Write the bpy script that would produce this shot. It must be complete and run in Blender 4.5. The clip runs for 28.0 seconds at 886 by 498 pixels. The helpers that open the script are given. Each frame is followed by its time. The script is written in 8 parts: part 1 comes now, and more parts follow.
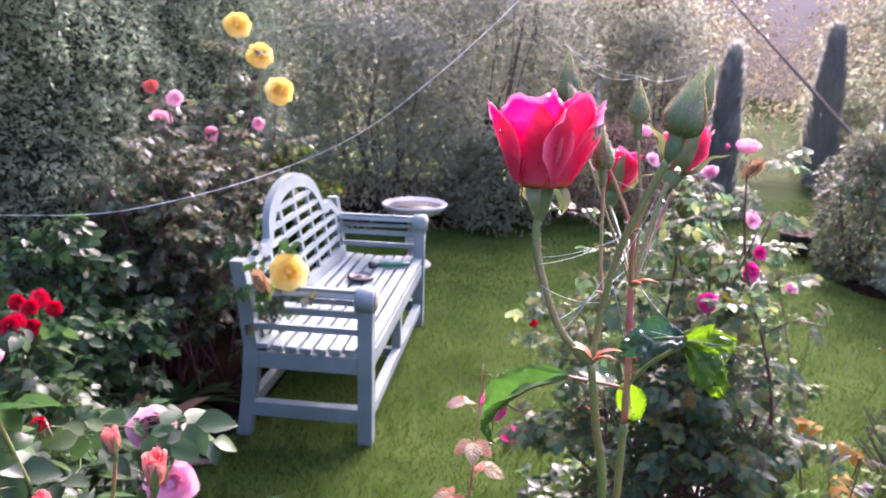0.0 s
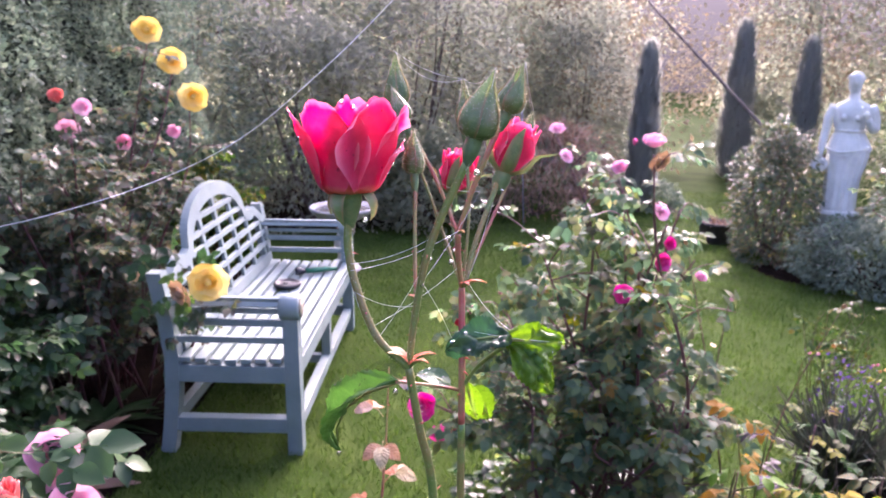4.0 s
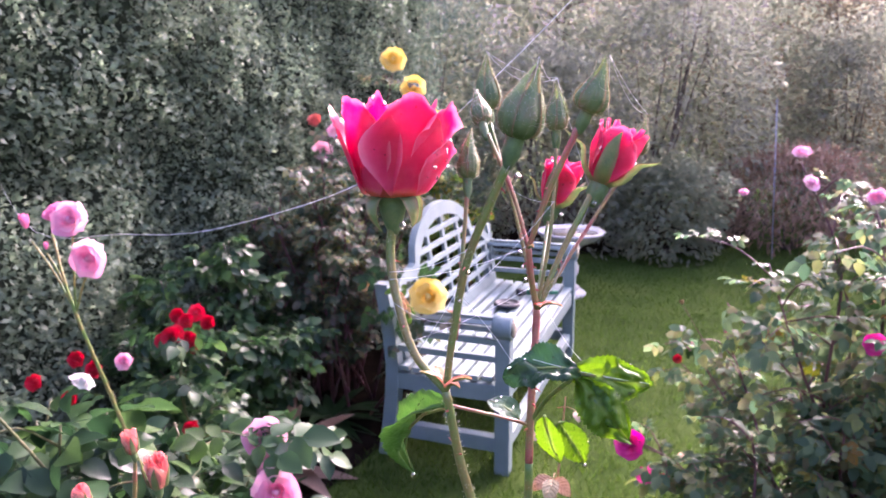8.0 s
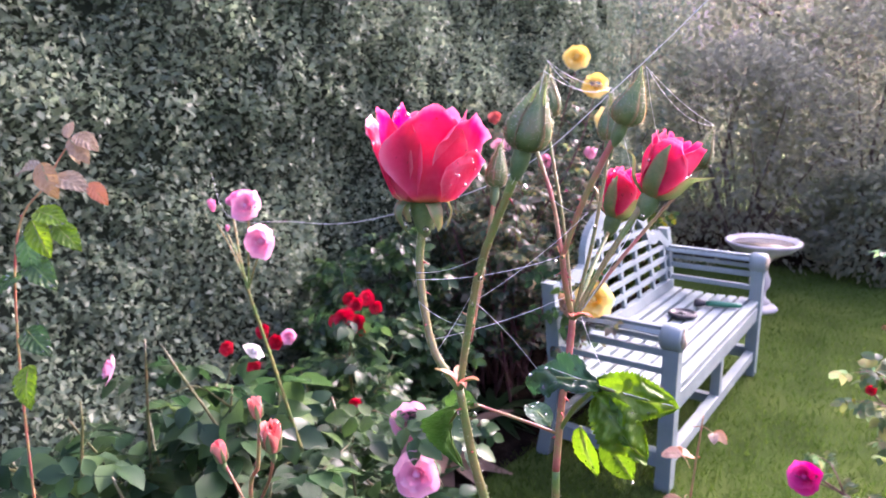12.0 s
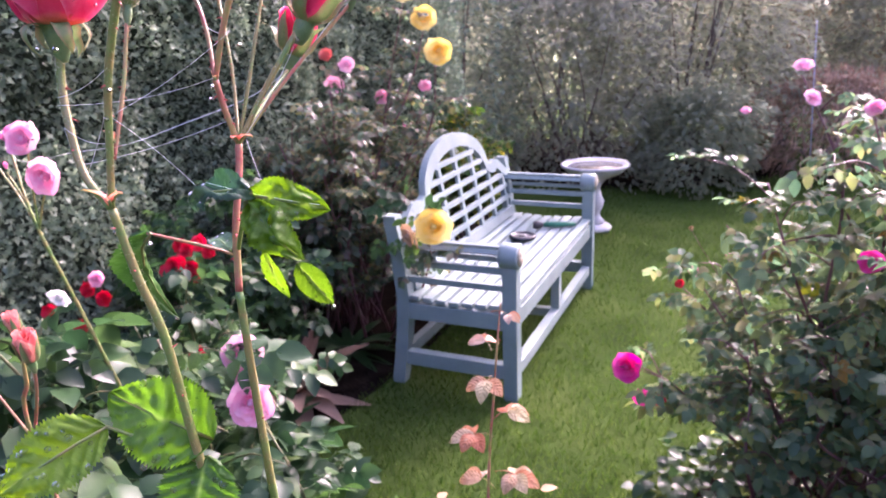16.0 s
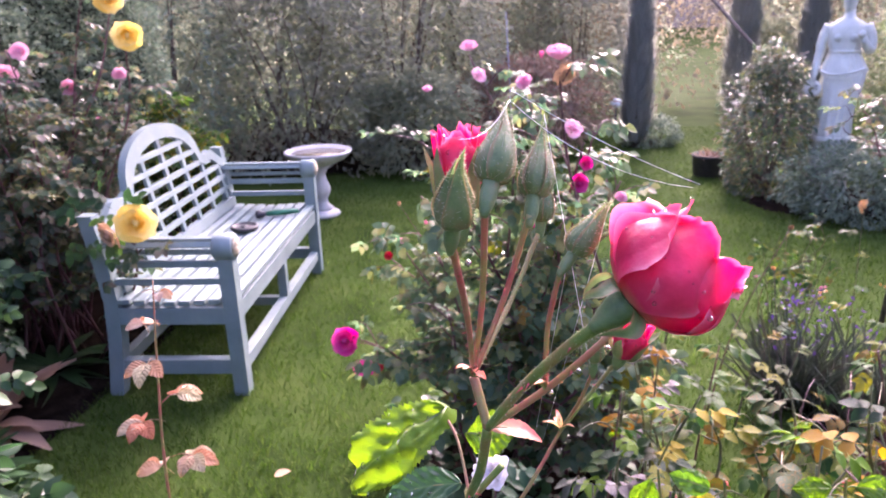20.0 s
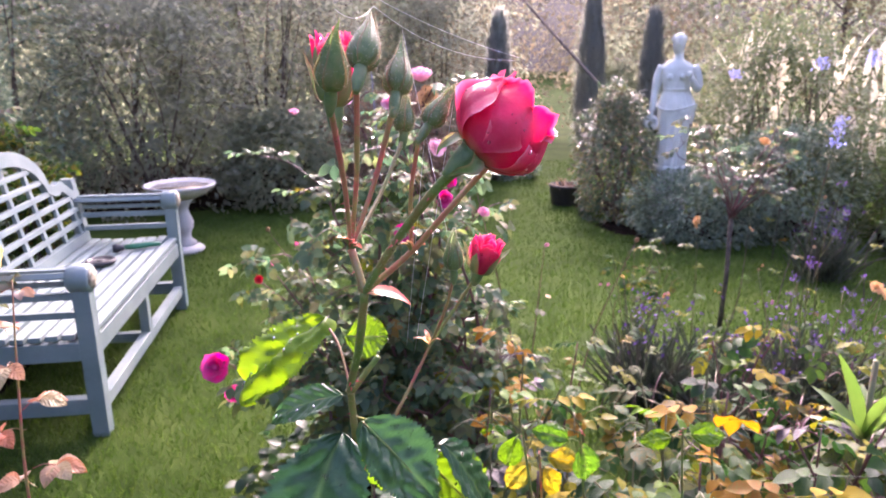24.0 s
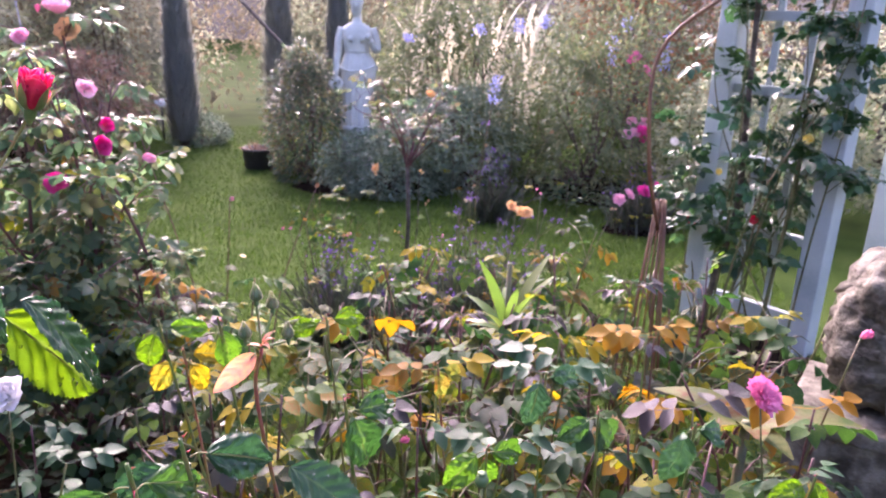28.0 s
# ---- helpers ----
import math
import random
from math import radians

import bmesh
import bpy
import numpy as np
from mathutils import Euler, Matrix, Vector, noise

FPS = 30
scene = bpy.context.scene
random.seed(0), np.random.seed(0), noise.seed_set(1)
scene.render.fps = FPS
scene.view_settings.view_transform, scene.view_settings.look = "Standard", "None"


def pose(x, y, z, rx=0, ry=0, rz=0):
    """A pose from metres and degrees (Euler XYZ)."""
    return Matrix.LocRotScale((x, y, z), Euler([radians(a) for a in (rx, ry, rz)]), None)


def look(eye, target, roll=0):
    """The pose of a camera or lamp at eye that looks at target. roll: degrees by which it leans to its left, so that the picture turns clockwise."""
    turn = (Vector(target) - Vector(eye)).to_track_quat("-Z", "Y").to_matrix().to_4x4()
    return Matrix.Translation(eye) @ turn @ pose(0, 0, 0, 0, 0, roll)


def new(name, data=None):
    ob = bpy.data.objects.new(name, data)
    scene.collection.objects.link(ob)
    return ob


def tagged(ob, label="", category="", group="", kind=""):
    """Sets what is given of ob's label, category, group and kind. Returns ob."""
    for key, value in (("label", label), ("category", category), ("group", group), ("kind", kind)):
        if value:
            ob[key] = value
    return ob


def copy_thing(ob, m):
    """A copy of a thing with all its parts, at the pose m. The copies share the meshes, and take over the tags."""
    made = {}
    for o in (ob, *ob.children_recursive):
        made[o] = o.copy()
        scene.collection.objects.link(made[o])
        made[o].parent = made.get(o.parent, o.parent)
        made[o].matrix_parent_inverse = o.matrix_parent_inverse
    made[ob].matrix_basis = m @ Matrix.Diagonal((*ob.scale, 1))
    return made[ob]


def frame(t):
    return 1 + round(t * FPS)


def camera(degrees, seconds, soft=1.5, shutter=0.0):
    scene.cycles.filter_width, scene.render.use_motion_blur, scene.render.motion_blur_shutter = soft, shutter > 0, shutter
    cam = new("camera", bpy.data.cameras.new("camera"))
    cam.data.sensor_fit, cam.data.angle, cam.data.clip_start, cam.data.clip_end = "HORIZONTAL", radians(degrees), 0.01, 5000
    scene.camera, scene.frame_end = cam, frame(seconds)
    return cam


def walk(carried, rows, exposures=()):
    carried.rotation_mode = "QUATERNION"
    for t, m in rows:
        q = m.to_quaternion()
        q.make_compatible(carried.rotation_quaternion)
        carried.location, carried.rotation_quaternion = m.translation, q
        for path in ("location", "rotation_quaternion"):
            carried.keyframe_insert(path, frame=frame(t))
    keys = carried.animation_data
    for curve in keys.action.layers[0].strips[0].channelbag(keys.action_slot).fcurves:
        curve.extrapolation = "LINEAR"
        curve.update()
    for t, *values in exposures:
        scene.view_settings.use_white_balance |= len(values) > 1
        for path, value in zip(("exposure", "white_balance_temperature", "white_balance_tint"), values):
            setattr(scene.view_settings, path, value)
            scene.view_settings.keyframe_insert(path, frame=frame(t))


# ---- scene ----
cam = camera(63.9, 28.0)
PATH = [
    (0, (0.425, 0.368, 1.63), (0.065, 2.267, 1.116), 1.7),
    (0.5, (0.409, 0.357, 1.629), (0.077, 2.256, 1.096), 1.9),
    (1, (0.414, 0.369, 1.63), (0.12, 2.273, 1.091), 1.9),
    (1.5, (0.42, 0.373, 1.628), (0.18, 2.287, 1.099), 1.9),
    (2, (0.425, 0.377, 1.628), (0.25, 2.299, 1.104), 1.8),
    (2.5, (0.44, 0.375, 1.629), (0.317, 2.302, 1.11), 1.8),
    (4.5, (0.484, 0.383, 1.633), (0.265, 2.308, 1.138), 0.6),
    (5, (0.492, 0.39, 1.629), (0.226, 2.314, 1.152), 0.8),
    (5.5, (0.503, 0.398, 1.627), (0.157, 2.309, 1.149), 0.2),
    (6, (0.511, 0.404, 1.625), (0.078, 2.299, 1.156), 0.3),
    (6.5, (0.524, 0.409, 1.623), (-0.021, 2.278, 1.165), 0.0),
    (7, (0.532, 0.416, 1.622), (-0.109, 2.254, 1.164), -0.2),
    (7.5, (0.539, 0.419, 1.621), (-0.197, 2.224, 1.17), -0.3),
    (8, (0.542, 0.423, 1.621), (-0.278, 2.193, 1.179), -0.6),
    (8.5, (0.551, 0.423, 1.622), (-0.348, 2.156, 1.188), -0.9),
    (9, (0.561, 0.423, 1.621), (-0.4, 2.125, 1.194), -0.7),
    (9.5, (0.565, 0.427, 1.622), (-0.451, 2.095, 1.19), -0.3),
    (10, (0.572, 0.431, 1.625), (-0.503, 2.06, 1.185), 0.0),
    (10.5, (0.575, 0.434, 1.625), (-0.555, 2.024, 1.184), 0.3),
    (11, (0.584, 0.439, 1.626), (-0.6, 1.989, 1.184), 0.1),
    (11.5, (0.594, 0.444, 1.626), (-0.638, 1.958, 1.189), -0.4),
    (13.5, (0.612, 0.459, 1.62), (-0.653, 1.935, 1.15), -0.8),
    (14, (0.619, 0.468, 1.612), (-0.594, 1.979, 1.118), -1.0),
    (14.5, (0.635, 0.467, 1.603), (-0.517, 2.018, 1.087), -1.5),
    (15, (0.651, 0.466, 1.598), (-0.432, 2.056, 1.05), -1.7),
    (15.5, (0.667, 0.4738, 1.5825), (-0.336, 2.1067, 1.0095), -2.2),
    (16, (0.6878, 0.4695, 1.5725), (-0.2252, 2.1465, 0.9775), -2.58),
    (16.5, (0.7172, 0.454, 1.5682), (-0.0948, 2.177, 0.9582), -2.7),
    (17, (0.7475, 0.4462, 1.5633), (0.0235, 2.2033, 0.9413), -2.73),
    (17.5, (0.7655, 0.4505, 1.5577), (0.1225, 2.2375, 0.9308), -2.78),
    (18, (0.775, 0.462, 1.5548), (0.195, 2.27, 0.9248), -2.85),
    (18.5, (0.787, 0.463, 1.5577), (0.271, 2.291, 0.9317), -2.85),
    (19, (0.8005, 0.46, 1.559), (0.3775, 2.311, 0.931), -2.62),
    (19.5, (0.8147, 0.468, 1.5505), (0.4778, 2.336, 0.9205), -2.2),
    (20, (0.8233, 0.4802, 1.5405), (0.5723, 2.3582, 0.8985), -1.73),
    (20.5, (0.8245, 0.4755, 1.5302), (0.6165, 2.3565, 0.8822), -1.4),
    (22.5, (0.829, 0.429, 1.518), (0.708, 2.338, 0.933), -1.2),
    (23, (0.829, 0.418, 1.51), (0.779, 2.337, 0.947), -1.1),
    (23.5, (0.825, 0.412, 1.501), (0.857, 2.335, 0.952), -0.6),
    (24, (0.825, 0.405, 1.491), (0.937, 2.326, 0.947), -0.4),
    (24.5, (0.824, 0.395, 1.479), (1.029, 2.309, 0.934), 0.0),
    (25, (0.825, 0.391, 1.465), (1.14, 2.288, 0.917), 0.5),
    (25.5, (0.828, 0.382, 1.451), (1.262, 2.255, 0.902), 0.8),
    (26, (0.841, 0.362, 1.443), (1.389, 2.205, 0.893), 1.1),
    (26.5, (0.856, 0.3513, 1.428), (1.511, 2.1562, 0.868), 1.43),
    (27, (0.864, 0.331, 1.4232), (1.607, 2.097, 0.8512), 1.65),
    (27.5, (0.8707, 0.3063, 1.4247), (1.7027, 2.0242, 0.8277), 1.93),
    (28, (0.904, 0.302, 1.408), (1.781, 1.995, 0.8), 1.9),
]

EXPOSURE = [(0.0, 2.98, 5980, 42), (8.0, 3.02, 6000, 46), (17.0, 3.1, 6000, 47), (20.0, 3.06, 6050, 46), (24.0, 2.96, 6200, 41), (28.0, 2.85, 6080, 42)]
cam.data.dof.use_dof, cam.data.dof.focus_distance, cam.data.dof.aperture_fstop = True, 0.33, 26.0
walk(cam, [(t, look(eye, target, roll)) for t, eye, target, roll in PATH], EXPOSURE)

# ---------------------------------------------------------------- light
SUN_UP, SUN_ROUND = radians(31), radians(12)
world = bpy.data.worlds.new("morning_sky")
scene.world = world
world.use_nodes = True
wn = world.node_tree.nodes
sky = wn.new("ShaderNodeTexSky")
sky.sky_type, sky.sun_disc = "NISHITA", False
sky.sun_elevation, sky.sun_rotation = SUN_UP, SUN_ROUND
sky.air_density, sky.dust_density, sky.ozone_density = 0.7, 6.0, 1.0
wn["Background"].inputs["Strength"].default_value = 0.15
world.node_tree.links.new(sky.outputs[0], wn["Background"].inputs["Color"])
sun = new("sun", bpy.data.lights.new("sun", "SUN"))
sun.data.energy, sun.data.angle, sun.data.color = 0.75, radians(16), (1.0, 0.92, 0.82)
sun.matrix_world = look((20 * math.sin(SUN_ROUND) * math.cos(SUN_UP), 20 * math.cos(SUN_UP), 20 * math.sin(SUN_UP)), (0, 0, 0))


# ---------------------------------------------------------------- materials
def ramp(nt, colors):
    r = nt.nodes.new("ShaderNodeValToRGB")
    el = r.color_ramp.elements
    while len(el) < len(colors):
        el.new(0.5)
    for i, (e, c) in enumerate(zip(el, colors)):
        e.position = i / max(1, len(colors) - 1)
        e.color = (*c, 1)
    return r


def surf(name, colors, rough=0.6, scale=8.0, bump=0.15, fine=60.0, metal=0.0, spec=0.5, pick="", through_light=0.0, coat=0.0, mottled=0.35, glow=1.8, claw=None, rim=None):
    """A grained surface: the colour wanders over a ramp at two sizes; pick 'island' or 'object' lets each piece choose its own."""
    m = bpy.data.materials.new(name)
    m.use_nodes = True
    nt = m.node_tree
    bs = nt.nodes["Principled BSDF"]
    out = nt.nodes["Material Output"]
    tc = nt.nodes.new("ShaderNodeTexCoord")
    n1, n2 = nt.nodes.new("ShaderNodeTexNoise"), nt.nodes.new("ShaderNodeTexNoise")
    n1.inputs["Scale"].default_value, n2.inputs["Scale"].default_value = scale, fine
    n1.inputs["Detail"].default_value, n2.inputs["Detail"].default_value = 4, 5
    for n in (n1, n2):
        nt.links.new(tc.outputs["Object"], n.inputs["Vector"])
    mixv = nt.nodes.new("ShaderNodeMath")
    mixv.operation = "MULTIPLY_ADD"
    r = ramp(nt, colors)
    if pick:
        src = nt.nodes.new("ShaderNodeNewGeometry" if pick == "island" else "ShaderNodeObjectInfo")
        sock = src.outputs["Random Per Island"] if pick == "island" else src.outputs["Random"]
        a = nt.nodes.new("ShaderNodeMath")
        a.operation = "SUBTRACT"
        nt.links.new(n1.outputs["Fac"], a.inputs[0])
        a.inputs[1].default_value = 0.5
        nt.links.new(a.outputs[0], mixv.inputs[0])
        mixv.inputs[1].default_value = mottled
        nt.links.new(sock, mixv.inputs[2])
    else:
        a = nt.nodes.new("ShaderNodeMath")
        a.operation = "SUBTRACT"
        nt.links.new(n2.outputs["Fac"], a.inputs[0])
        a.inputs[1].default_value = 0.5
        nt.links.new(a.outputs[0], mixv.inputs[0])
        mixv.inputs[1].default_value = 0.6
        st = nt.nodes.new("ShaderNodeMapRange")
        nt.links.new(n1.outputs["Fac"], st.inputs["Value"])
        st.inputs["From Min"].default_value, st.inputs["From Max"].default_value = 0.3, 0.7
        nt.links.new(st.outputs[0], mixv.inputs[2])
    nt.links.new(mixv.outputs[0], r.inputs["Fac"])
    col = r.outputs["Color"]
    for field, tint, most in (("claw", claw, 0.95), ("rim", rim, 0.65)):
        if tint:
            at, mul, mc = nt.nodes.new("ShaderNodeAttribute"), nt.nodes.new("ShaderNodeMath"), nt.nodes.new("ShaderNodeMix")
            at.attribute_name = field
            mul.operation, mul.inputs[1].default_value = "MULTIPLY", most
            nt.links.new(at.outputs["Fac"], mul.inputs[0])
            mc.data_type = "RGBA"
            nt.links.new(mul.outputs[0], mc.inputs["Factor"])
            nt.links.new(col, mc.inputs["A"])
            mc.inputs["B"].default_value = (*tint, 1)
            col = mc.outputs["Result"]
    nt.links.new(col, bs.inputs["Base Color"])
    rr = nt.nodes.new("ShaderNodeMapRange")
    nt.links.new(n2.outputs["Fac"], rr.inputs["Value"])
    rr.inputs["To Min"].default_value, rr.inputs["To Max"].default_value = max(0.03, rough - 0.15), min(1, rough + 0.15)
    nt.links.new(rr.outputs[0], bs.inputs["Roughness"])
    bs.inputs["Metallic"].default_value = metal
    bs.inputs["Specular IOR Level"].default_value = spec
    bs.inputs["Coat Weight"].default_value = coat
    bs.inputs["Coat Roughness"].default_value = 0.15
    if bump:
        b = nt.nodes.new("ShaderNodeBump")
        b.inputs["Strength"].default_value = bump
        b.inputs["Distance"].default_value = 0.6 / fine
        nt.links.new(n2.outputs["Fac"], b.inputs["Height"])
        nt.links.new(b.outputs[0], bs.inputs["Normal"])
    if through_light:
        tr = nt.nodes.new("ShaderNodeBsdfTranslucent")
        mx = nt.nodes.new("ShaderNodeMixShader")
        mx.inputs["Fac"].default_value = through_light
        hs = nt.nodes.new("ShaderNodeHueSaturation")
        hs.inputs["Saturation"].default_value, hs.inputs["Value"].default_value = 1.1, glow
        nt.links.new(col, hs.inputs["Color"])
        nt.links.new(hs.outputs[0], tr.inputs["Color"])
        nt.links.new(bs.outputs[0], mx.inputs[1])
        nt.links.new(tr.outputs[0], mx.inputs[2])
        nt.links.new(mx.outputs[0], out.inputs["Surface"])
    return m


def leafy(name, colors, rough=0.38, pick="island", t=0.35, **k):
    return surf(name, colors, rough, 30, 0.12, 180, pick=pick, through_light=t, **k)


